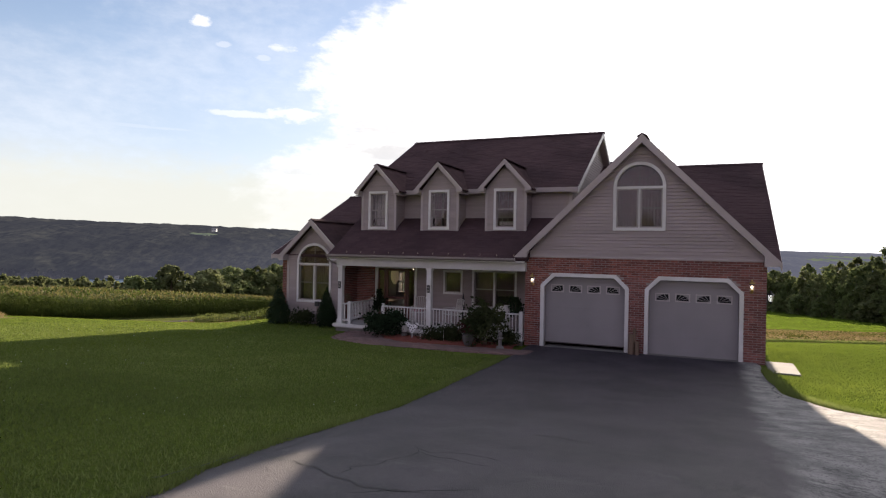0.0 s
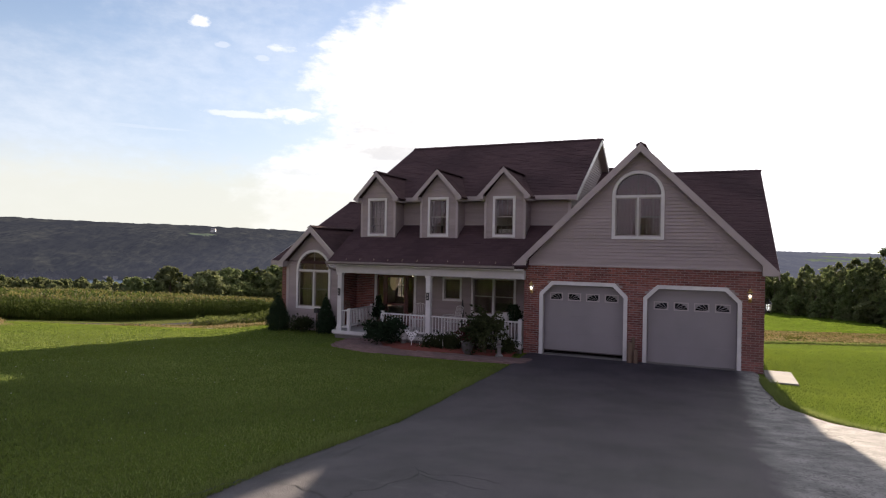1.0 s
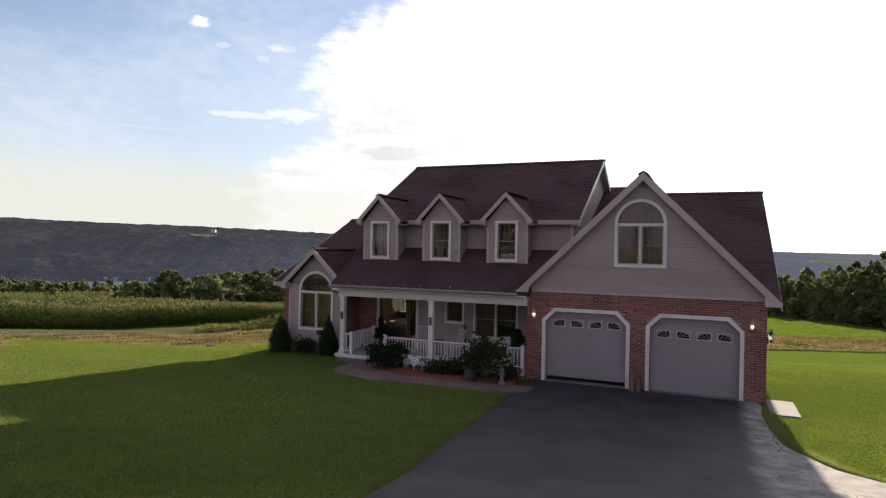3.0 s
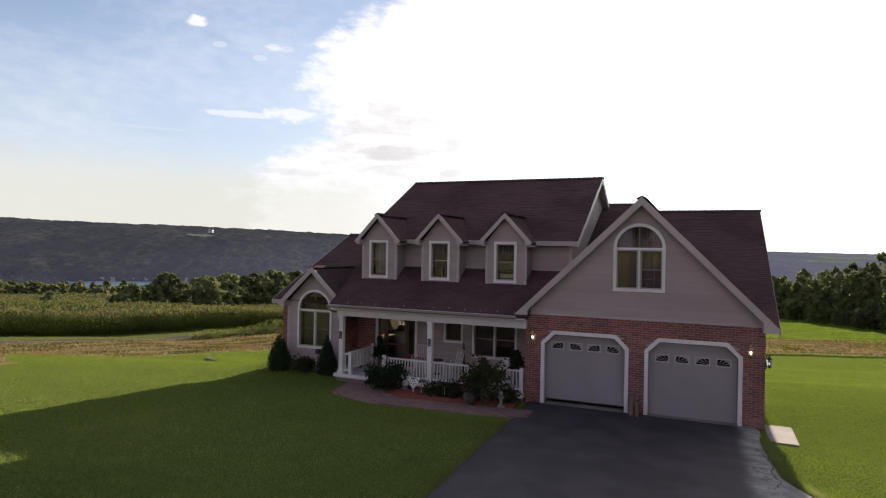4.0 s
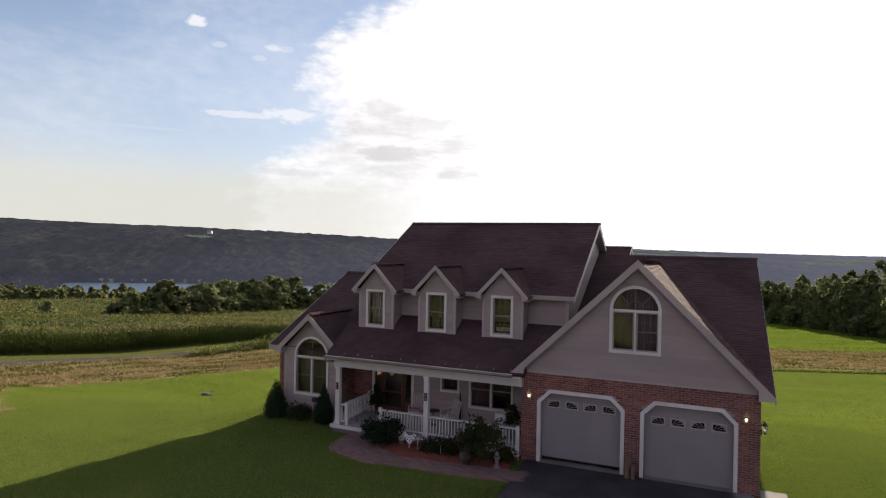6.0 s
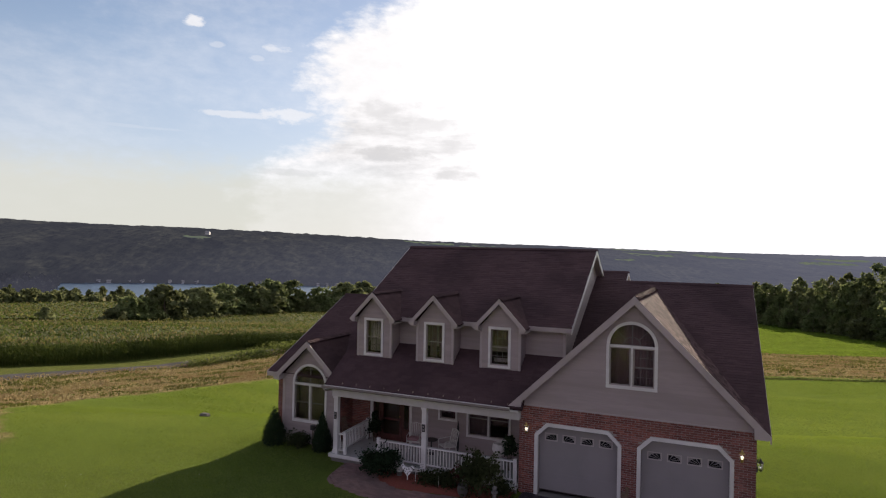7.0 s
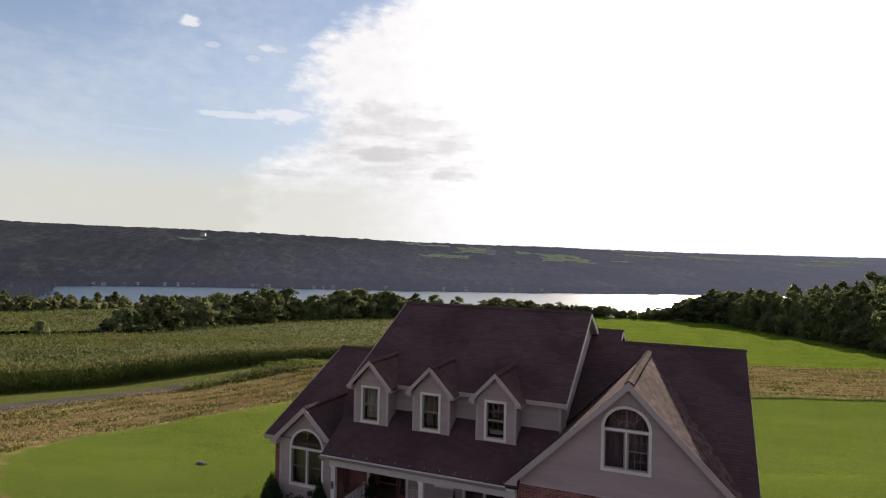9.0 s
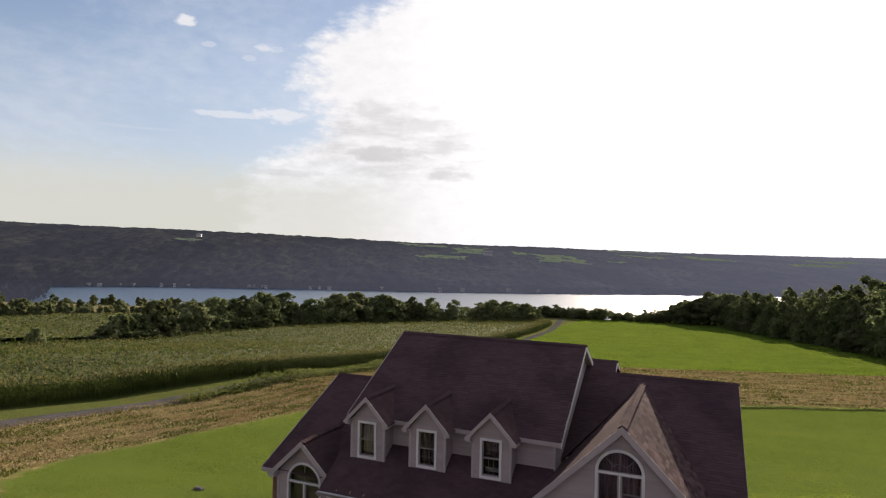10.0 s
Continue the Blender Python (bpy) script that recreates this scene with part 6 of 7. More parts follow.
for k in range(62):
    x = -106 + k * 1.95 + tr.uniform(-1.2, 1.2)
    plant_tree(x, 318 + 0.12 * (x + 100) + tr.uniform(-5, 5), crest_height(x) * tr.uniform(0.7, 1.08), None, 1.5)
for k in range(13):
    plant_tree(15.5 + k * 2.9 + tr.uniform(-1, 1), 316 + tr.uniform(-6, 8), 15.8 * tr.uniform(0.88, 1.06), None, 1.3)
plant_tree(-117.0, 79.0, 5.0, 4, 1.0)
for (proto, h), (x, y) in zip(TREES, ((62, 204), (58, 226), (-140, 152), (50, 252), (-139, 180))):
    proto.matrix_basis = pose(x, y, gz(x, y) - 0.2)


def woods(name, spots, label, leaf, per=420, size=0.9, seed=11, base=None):
    """A far wood as one mass of leaf clumps, for spots of (x, y, height)."""
    r = np.random.default_rng(seed)
    vs, fs, k = [], [], 0
    for x, y, h in spots:
        w = h * r.uniform(0.6, 0.85)
        v, f = leaf_shell(tree_lobes(h, w, r, 11, 0.15), per, size, r)
        v = v + np.array([x, y, (gz(x, y) if base is None else base) - 0.5])
        vs.append(v)
        fs.append(f + k)
        k += len(v)
    ob = mesh_part(name, np.concatenate(vs), np.concatenate(fs), leaf)
    return tagged(ob, label, "woods", kind="stuff")


wr = random.Random(8)
spots = []
for k in range(210):          # slope down to the water
    v = wr.uniform(360, 560)
    u = wr.uniform(-0.78, 0.62) * v
    x, y = u * 0.916 - v * 0.402, u * 0.402 + v * 0.916
    spots.append((x, y, wr.uniform(9, 12)))
woods("lakeside_wood", spots, "dark green wood on the slope down to the lake", M_LEAF, 340, 0.85)
spots = [(-165 - wr.uniform(0, 110) - k * 0.2, 178 + k * 2.4 + wr.uniform(-10, 10), wr.uniform(4.0, 6.0)) for k in range(80)]
spots += [(-228 - wr.uniform(0, 90), 178 - wr.uniform(0, 26) - 0.0 * k, wr.uniform(4, 5.5)) for k in range(50)]
spots += [(-262 - wr.uniform(0, 90), 150 - wr.uniform(0, 70), wr.uniform(6.5, 9)) for k in range(50)]
for k in range(64):
    f = k / 63
    spots.append((-238 + 46 * f + wr.uniform(-9, 4), 92 + 96 * f + wr.uniform(-3, 5), (8.2 - 4.6 * f) * wr.uniform(0.8, 1.1)))
woods("far_hedge_wood", spots, "belt of trees beyond the far corn field", M_LEAF_B, 380, 0.7, 12)
spots = [(66 + wr.uniform(0, 60), 150 + wr.uniform(0, 190), wr.uniform(15, 19)) for k in range(80)]
woods("hillside_wood", spots, "tall dark wood beside the green field", M_LEAF, 500, 0.9, 13)
# low scrub along the crest, and the wooded point across the water
spots = []
for k in range(150):
    x = -110 + k * 0.82 + wr.uniform(-1, 1)
    spots.append((x, 320 + 0.12 * (x + 100) + wr.uniform(-4, 7), max(3.0, crest_height(x) * wr.uniform(0.55, 0.92))))
woods("crest_scrub", spots, "green scrub thickening the trees along the meadow's top", M_LEAF, 170, 0.40, 15)
spots = []
for k in range(120):
    v = wr.uniform(620, 860)
    u = v * wr.uniform(-0.86, -0.605 - 0.00012 * (860 - v))
    spots.append((u * 0.916 - v * 0.402, u * 0.402 + v * 0.916, wr.uniform(10, 19)))
# M_WOODS gives these leaves its emissive haze as well
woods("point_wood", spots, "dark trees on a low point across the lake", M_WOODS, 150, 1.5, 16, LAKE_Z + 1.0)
# sunlit trees across the road, behind the place where the path begins
spots = [(-90 + k * 13 + wr.uniform(-5, 5), -70 - wr.uniform(0, 20), wr.uniform(5, 9)) for k in range(14)]
woods("roadside_wood", spots, "sunlit roadside trees facing the house", M_LEAF_B, 520, 0.7, 14)

# corn: rows of plants along the edge, a canopy of leaves and tassels behind
C_Y1 = 272.0


def corn_edge(y):
    return np.interp(y, [0, 38, 54, 75, 130, 196, 240, 271], [-60.5, -60.2, -58.7, -56.4, -55.2, -54.0, -55.4, -58.2])


def corn_plant_arrays(xs, ys, r):
    """Stalk, arching leaves and tassel for each spot."""
    n = len(xs)
    zs = ground_z(xs, ys)
    h = r.uniform(1.95, 2.45, n)
    V, F, k = [], [], 0
    base = np.stack([xs, ys, zs], -1)
    for ang in (0.3, 2.4):
        d = np.array([math.cos(ang), math.sin(ang), 0]) * 0.02
        top = base + np.stack([np.zeros(n), np.zeros(n), h], -1)
        v = np.stack([base - d, base + d, top + d * 0.4, top - d * 0.4], 1)
        V.append(v.reshape(-1, 3))
        F.append(np.arange(4 * n).reshape(n, 4) + k)
        k += 4 * n
    for lf in range(8):
        ang = r.uniform(0, 2 * math.pi, n)
        z0 = h * (0.12 + 0.1 * lf) * r.uniform(0.9, 1.1, n)
        ln = r.uniform(0.45, 0.75, n)
        out = np.stack([np.cos(ang), np.sin(ang), np.zeros(n)], -1)
        side = np.stack([-np.sin(ang), np.cos(ang), np.zeros(n)], -1) * 0.04
        a = base + np.stack([np.zeros(n), np.zeros(n), z0], -1)
        b = a + out * (ln * 0.55)[:, None] + np.stack([np.zeros(n), np.zeros(n), ln * 0.5], -1)
        c = a + out * ln[:, None] + np.stack([np.zeros(n), np.zeros(n), ln * r.uniform(0.0, 0.35, n)], -1)
        v = np.stack([a - side * 0.6, a + side * 0.6, b + side, b - side, c], 1)
        V.append(v.reshape(-1, 3))
        q = np.arange(n)[:, None] * 5 + k
        F.append(np.concatenate([q, q + 1, q + 2, q + 3], 1))
        F.append(np.concatenate([q + 3, q + 2, q + 4, q + 4], 1))
        k += 5 * n
    return np.concatenate(V), [tuple(dict.fromkeys(int(i) for i in f)) for part_f in F for f in part_f], base + np.stack([np.zeros(n), np.zeros(n), h], -1)


r = np.random.default_rng(21)
ex, ey = [], []
for row in range(5):
    y = np.concatenate([np.arange(5, 130, 0.22), np.arange(130, C_Y1, 0.42)])
    y = y + r.uniform(-0.06, 0.06, len(y))
    ex.append(corn_edge(y) - 0.76 * row + r.uniform(-0.08, 0.08, len(y)))
    ey.append(y)
ex, ey = np.concatenate(ex), np.concatenate(ey)
V, F, tops = corn_plant_arrays(ex, ey, r)
CORN = tagged(mesh_part("corn_field", V, F, M_CORN), "tall green corn field with pale tassels", "corn", kind="stuff")
# canopy
n = 46000
cy = r.uniform(8, C_Y1, n)
cx = corn_edge(cy) - 1 - r.random(n) * (corn_edge(cy) - corn_back(cy) - 1.2)
rowx = corn_edge(cy) - np.round((corn_edge(cy) - cx) / 0.76) * 0.76 + r.normal(0, 0.10, n)
pts = np.stack([rowx, cy, ground_z(rowx, cy) + 1.9 + r.uniform(-0.25, 0.3, n) + 0.35 * value_noise(rowx / 9, cy / 9, 5)], -1)
v, f = cards(pts, 0.36, r, up=0.6, aspect=0.2)
far = mesh_part("corn_leaf", v, f, M_CORN, CORN)
far["kind"] = "stuff"
pick = np.concatenate([tops, pts[::2] + np.array([0, 0, 0.15])])
n = len(pick)
lean = r.normal(0, 0.07, (n, 3))
lean[:, 2] = r.uniform(0.14, 0.26, n)
wid = np.stack([r.normal(0, 0.05, n), r.normal(0, 0.05, n), np.zeros(n)], -1)
v = np.stack([pick - wid, pick + wid, pick + lean + wid * 0.8, pick + lean - wid * 0.8], 1).reshape(-1, 3)
tas = mesh_part("corn_tassel", v, np.arange(4 * n).reshape(n, 4), M_TASSEL, CORN)
tas["kind"] = "stuff"
M_CORNBED = material("corn_canopy", (0.040, 0.052, 0.014), 0.95, color2=(0.075, 0.085, 0.026), scale=2.2, spec=0.1, bump=0.3, bump_scale=1.5, coords="World")
cys = np.linspace(4, C_Y1, 150)
vs, fs = [], []
for j, y in enumerate(cys):
    xa, xb = float(corn_back(y)) + 0.6, float(corn_edge(y)) - 2.6
    for i in range(41):
        x = xa + (xb - xa) * i / 40
        vs.append((x, y, gz(x, y) + 1.62 + 0.3 * float(value_noise(np.float64(x / 2.3), np.float64(y / 2.3), 9))))
        if i and j:
            q = j * 41 + i
            fs.append((q - 42, q - 41, q, q - 1))
bed = mesh_part("corn_canopy", vs, fs, M_CORNBED, smooth=True)
bed["kind"] = "stuff"
bed.parent = CORN
# second corn field past the gap in the hedge
cxs, cys = np.linspace(-222, -129, 50), np.linspace(0, 172, 60)
FAR_CORN = sheet("far_corn_field", cxs, cys, lambda x, y: ground_z(x, y) + 1.9 + 0.35 * value_noise(x / 2.3, y / 2.3, 19), M_CORNBED, "far corn field with pale tassels", "corn", keep=lambda x, y: x - 0.5 * y > -282 and x < corn_back(y) - 7, kind="stuff")
n = 16000
fx, fy = r.uniform(-222, -127, n), r.uniform(0, 172, n)
ok = (fx - 0.5 * fy > -282) & (fx < corn_back(fy) - 6.4)
fx, fy = fx[ok], fy[ok]
n = len(fx)
pts = np.stack([fx, fy, ground_z(fx, fy) + 2.1 + r.uniform(-0.3, 0.3, n)], -1)
v, f = cards(pts, 0.6, r, up=0.6, aspect=0.3)
o = mesh_part("corn_leaf", v, f, M_CORN, FAR_CORN)
o["kind"] = "stuff"
v, f = cards(pts[::2] + np.array([0, 0, 0.3]), 0.35, r, aspect=0.4)
o = mesh_part("corn_tassel", v, f, M_TASSEL, FAR_CORN)
o["kind"] = "stuff"

ey = np.concatenate([np.arange(20, 101, 0.35)] * 2) + r.uniform(-0.1, 0.1, 2 * len(np.arange(20, 101, 0.35)))
V, F, _ = corn_plant_arrays(corn_back(ey) - 6.2 - r.random(len(ey)) * 0.9, ey, r)
mesh_part("corn_edge", V, F, M_CORN, FAR_CORN)["kind"] = "stuff"

n = 9000
hy_ = r.uniform(20, 102, n)
hx_ = corn_back(hy_) - r.uniform(0.8, 6.0, n)
base = np.stack([hx_, hy_, ground_z(hx_, hy_) + r.random(n) * 1.5], -1)
v, f = cards(base, 0.3, r, up=1.0, aspect=0.25)
tagged(mesh_part("headland_grass", v, f, M_WEED), "tall grass on the headland between two corn fields", "grass", kind="stuff")

# lane between corn and hay
M_GRAVEL = material("grey_gravel", (0.052, 0.05, 0.054), 0.95, color2=(0.11, 0.10, 0.105), scale=6, spec=0.0, bump=0.02, bump_scale=12, coords="World", coarse=(0.06, 0.06, 0.055), coarse_scale=0.3)
ys = np.concatenate([np.arange(-60, 130, 2.0), np.arange(130, 316, 4.0)])
vs, fs = [], []
for j, y in enumerate(ys):
    mid = float(np.interp(y, [-60, 36, 47, 130, 194, 240, 279, 316], [-54.1, -53.9, -53.6, -52.2, -50.4, -51.8, -57.4, -63])) + 0.2 * math.sin(y * 0.05)
    for i, off in enumerate((-1.6, -1.3, 0.0, 1.3, 1.6)):
        vs.append((mid + off, y, gz(mid + off, y) + (0.05 if abs(off) < 1.5 else -0.03)))
    if j:
        fs += [((j - 1) * 5 + i, (j - 1) * 5 + i + 1, j * 5 + i + 1, j * 5 + i) for i in range(4)]
tagged(mesh_part("lane", vs, fs, M_GRAVEL, smooth=True), "grey gravel farm lane beside the corn", "lane", kind="structure")

# tall weeds along the lane, straw on the mown strip
n = 12000
wy = r.uniform(20, 290, n)
wx = np.interp(wy, [20, 47, 130, 194, 290], [-51.8, -51.6, -50.2, -48.4, -57]) + r.normal(0, 0.45, n)
keep = (wy > 51) & (wy < 150)
keep &= value_noise(wy / 4, wy * 0 + 2, 31) + 0.4 * (wy > 58) > 0.38
wx, wy = wx[keep], wy[keep]
hgt = 0.35 + 0.45 * (wy > 58) + 0.95 * value_noise(wy / 6, wy * 0 + 1, 41)
pts = np.stack([wx, wy, ground_z(wx, wy) + r.random(len(wx)) * hgt], -1)
pts = np.concatenate([pts + r.normal(0, 0.16, pts.shape) * np.array([1, 1, 0.6]) for _ in range(5)])
v, f = cards(pts, 0.17, r, up=1.0, aspect=0.25)
tagged(mesh_part("tall_weeds", v, f, M_WEED), "strip of tall pale weeds along the lane", "weeds", kind="stuff")
n = 26000
sx = r.uniform(-52.5, -39, n)
sy = r.uniform(14, 150, n)
half = n // 3
sx[:half] = r.uniform(-39, 55, half)
sy[:half] = 86 + 0.44 * sx[:half] + r.uniform(0, 48, half)
pts = np.stack([sx, sy, ground_z(sx, sy) + 0.05], -1)
v, f = cards(pts, 0.26, r, up=0.2, aspect=0.12)
v = v.reshape(-1, 4, 3)
v[:, :, 2] = pts[:, None, 2] + (v[:, :, 2] - pts[:, None, 2]) * 0.3 + 0.03
tagged(mesh_part("mown_hay", v.reshape(-1, 3), f, M_STRAW), "cut straw lying in rows on the stubble", "hay", kind="stuff")


def blades(n, area, keep, h, seed, width=0.010):
    """Single grass blades over a plan rectangle, where keep(x, y)."""
    r = np.random.default_rng(seed)
    x, y = r.uniform(area[0], area[1], n), r.uniform(area[2], area[3], n)
    ok = keep(x, y)
    x, y = x[ok], y[ok]
    n = len(x)
    z = ground_z(x, y) - 0.005
    hh = h * r.uniform(0.5, 1.3, n) * (0.7 + 0.6 * value_noise(x * 1.3, y * 1.3, 61))
    ang = r.uniform(0, math.pi, n)
    wv = np.stack([np.cos(ang), np.sin(ang), np.zeros(n)], -1) * width
    base = np.stack([x, y, z], -1)
    tip = base + np.stack([r.normal(0, 0.4, n) * hh, r.normal(0, 0.4, n) * hh, hh], -1)
    return np.stack([base - wv, base + wv, tip], 1).reshape(-1, 3), np.arange(3 * n).reshape(n, 3)


def on_lawn(x, y):
    lip = 0.008 * (drive_right(y) - drive_left(y))
    d = (x < drive_left(y) + lip) | (x > drive_right(y) - lip)
    d &= ~((y > 16.2 - 0.02 * (x + 9)) & (x > -11.3) & (x < 2.03))
    d &= ~((y > 17.68) & (y < 19.5) & (x > 2.0) & (x < 2.84))
    return d & ~((x > -15.5) & (x < 2.2) & (y > 19.4))


def thinning(x, y, far):
    return on_lawn(x, y) & (np.hypot(x, y) < far * (0.45 + 0.55 * np.random.default_rng(5).random(len(x))))


def tufts(n, area, keep, h, width, seed):
    """Upright tufts of grass, each a small ragged card."""
    r = np.random.default_rng(seed)
    x, y = r.uniform(area[0], area[1], n), r.uniform(area[2], area[3], n)
    ok = keep(x, y)
    x, y = x[ok], y[ok]
    n = len(x)
    ang = r.uniform(0, math.pi, n)
    wv = np.stack([np.cos(ang), np.sin(ang), np.zeros(n)], -1) * width * r.uniform(0.6, 1.3, (n, 1))
    base = np.stack([x, y, ground_z(x, y) - 0.01], -1)
    hh = h * r.uniform(0.7, 1.15, n) * (0.65 + 0.7 * value_noise(x / 3, y / 5, 62))
    tip = np.stack([r.normal(0, 0.35, n) * hh, r.normal(0, 0.35, n) * hh, hh], -1)
    return np.stack([base - wv, base + wv, base + tip + wv * 0.5, base + tip * 0.7 - wv * 0.8], 1).reshape(-1, 3), np.arange(4 * n).reshape(n, 4)


def lawn_left(y):
    """Where the lawn meets the hay on its left, bending in towards the road."""
    return -39.1 + 0.066 * np.clip(30 - y, 0, 15) ** 2


def mown(x, y):
    return on_lawn(x, y) & (x > lawn_left(y) + 0.5 + np.random.default_rng(6).normal(0, 0.5, len(x))) & (y - 0.44 * x < 85.2)


# blade colour paler than M_BLADE, painted up to brighten the shaded lawn
M_PALEBLADE = leaf_material("pale_grass_blades", (0.145, 0.185, 0.052), (0.205, 0.240, 0.074), 0.6)
v1, f1 = blades(240000, (-21, -3.5, 2.5, 19.5), lambda x, y: thinning(x, y, 26), 0.045, 71)
v2, f2 = blades(90000, (2.0, 13, 8, 24), lambda x, y: thinning(x, y, 30), 0.045, 72)
tagged(mesh_part("lawn_grass", v1, f1, M_PALEBLADE), "short mown lawn grass blades", "grass", kind="stuff")
tagged(mesh_part("lawn_grass", v2, f2, M_BLADE), "short sunlit grass on the bank beside the drive", "grass", kind="stuff")
parts = [tufts(115000, (-39, -13, 6, 45), mown, 0.036, 0.020, 81), tufts(50000, (-39, 2, 30, 96), mown, 0.05, 0.07, 82), tufts(130000, (2.2, 24, 10, 44), mown, 0.034, 0.013, 83),
         tufts(70000, (2.2, 60, 40, 125), mown, 0.05, 0.07, 84), tufts(24000, (-15, 30, 30, 96), mown, 0.05, 0.07, 86)]
vv_, ff_, k = [], [], 0
for v, f in parts:
    vv_.append(v)
    ff_.append(f + k)
    k += len(v)
tagged(mesh_part("lawn_turf", np.concatenate(vv_), np.concatenate(ff_), M_BLADE), "sunlit mown turf of the wide lawn", "grass", kind="stuff")
# long grass left along the drive's edges and at the lawn's far edge


def fringe(n, along, h, width, seed):
    r = np.random.default_rng(seed)
    x, y = along(r.random(n), r)
    base = np.stack([x, y, ground_z(x, y) - 0.01], -1)
    ang = r.uniform(0, math.pi, n)
    wv = np.stack([np.cos(ang), np.sin(ang), np.zeros(n)], -1) * width
    hh = h * r.uniform(0.4, 1.3, n)
    tip = np.stack([r.normal(0, 0.4, n) * hh, r.normal(0, 0.4, n) * hh, hh], -1)
    return np.stack([base - wv, base + wv, base + tip], 1).reshape(-1, 3), np.arange(3 * n).reshape(n, 3)


def left_edge(t, r):
    y = 2.5 + 14 * t
    return drive_left(y) + 0.012 * (drive_right(y) - drive_left(y)) - np.abs(r.normal(0, 0.12, len(t))), y


def right_edge(t, r):
    y = 6 + 12 * t
    return drive_right(y) - 0.012 * (drive_right(y) - drive_left(y)) + np.abs(r.normal(0, 0.12, len(t))), y


def far_edge(t, r):
    x = -8 + 52 * t
    return x, 85.4 + 0.44 * x + r.normal(0, 0.25, len(t)) + 0.8 * value_noise(x / 6, x * 0, 95)


for n, along, h, width, seed in ((14000, left_edge, 0.085, 0.006, 201), (16000, right_edge, 0.11, 0.006, 202), (9000, far_edge, 0.34, 0.03, 203)):
    v, f = fringe(n, along, h, width, seed)
    tagged(mesh_part("long_grass", v, f, M_PALEBLADE), "fringe of longer unmown grass along an edge", "grass", kind="stuff")
# stubble and regrowth on the mown strip, in swaths
M_STUBBLE = material("hay_stubble", (0.31, 0.25, 0.125), 0.9, color2=(0.22, 0.17, 0.078), scale=0.8, island=0.24, coords="World", coarse=(0.20, 0.145, 0.07), coarse_scale=0.15, translucent=0.25, spec=0.1)
M_REGROWTH = leaf_material("hay_regrowth", (0.085, 0.095, 0.02), (0.12, 0.12, 0.03), 0.3)


def mown_strip(x, y):
    return ((x < lawn_left(y) - 0.1) & (x > -53.2) & (y < 150)) | ((y - 0.44 * x > 85.8) & (y - 0.30 * x < 139.5) & (x > -53.2))


def swath(x, y):
    """0 to 1 across the rows of cut hay, which follow the edges of the strip."""
    across = np.where(y < 70, x, y - 0.36 * x)
    along = np.where(y < 70, y, x)
    return 0.5 + 0.5 * np.sin(across * 2.4 + 3.0 * value_noise(along / 12, across / 3, 91)) * 0.6 * value_noise(along / 5, across / 1.5, 92) + 0.7 * (value_noise(along / 3, across / 1.1, 93) - 0.5)


for name, mat, seed, lo, label in (("hay_stubble", M_STUBBLE, 87, True, "brown cut stubble in swaths"), ("hay_regrowth", M_REGROWTH, 88, False, "green regrowth between the hay rows")):
    pair = [tufts(86000, (-54, -24, 8, 150), lambda x, y: mown_strip(x, y) & ((swath(x, y) > 0.45) == lo), 0.17, 0.06, seed),
            tufts(70000, (-54, 66, 62, 165), lambda x, y: mown_strip(x, y) & ((swath(x, y) > 0.45) == lo), 0.20, 0.13, seed + 10)]
    tagged(mesh_part(name, np.concatenate([pair[0][0], pair[1][0]]), np.concatenate([pair[0][1], pair[1][1] + len(pair[0][0])]), mat), label, "stubble", kind="stuff")
v, f = tufts(90000, (-54, 66, 130, 325), lambda x, y: (y - 0.30 * x > 139.5) & (x < wood_edge(y) + 4), 0.09, 0.20, 85)
tagged(mesh_part("meadow_grass", v, f, M_MEADOW), "bright green meadow grass on the slope", "grass", kind="stuff")
M_CLOVER = material("clover_heads", (0.55, 0.54, 0.48), 0.9, color2=(0.45, 0.46, 0.36), scale=5)
n = 260
x, y = r.uniform(-18, -4, n), r.uniform(4, 17, n)
ok = on_lawn(x, y)
pts = np.stack([x, y, ground_z(x, y) + 0.05], -1)[ok]
v, f = cards(pts, 0.009, r, aspect=1.0)
tagged(mesh_part("clover_flowers", v, f, M_CLOVER), "tiny white clover heads in the lawn", "flowers", kind="stuff")

# ---- path, bed and things by the house ----
M_PAVER = material("red_clay_paver", (0.15, 0.085, 0.08), 0.85, color2=(0.19, 0.11, 0.10), scale=20, island=0.2, bump=0.003, coords="World", coarse=(0.13, 0.08, 0.075), coarse_scale=1.0)
M_MULCH = material("red_mulch", (0.14, 0.03, 0.02), 0.95, color2=(0.21, 0.05, 0.03), scale=25, bump=0.03, bump_scale=30, coords="World")
M_STONE = material("grey_stone", (0.13, 0.12, 0.115), 0.9, color2=(0.19, 0.175, 0.165), scale=9, bump=0.02, coords="World")
M_ROCK = material("dark_fieldstone", (0.055, 0.05, 0.047), 0.9, color2=(0.09, 0.082, 0.075), scale=6, bump=0.03)
M_LOG = material("weathered_log", (0.11, 0.072, 0.05), 0.9, color2=(0.17, 0.115, 0.08), scale=6, stretch=(1, 1, 0.15), bump=0.01)
M_BULB = material("lit_bulb", (1, 0.8, 0.5), 0.4, emission=(1.0, 0.88, 0.62), strength=0.7)
M_CLEAR = material("clear_lamp_glass", (0.9, 0.92, 0.9), 0.05, transmission=1.0)
M_WHITE = material("white_enamel", (0.80, 0.80, 0.80), 0.4, color2=(0.74, 0.74, 0.75), scale=8)
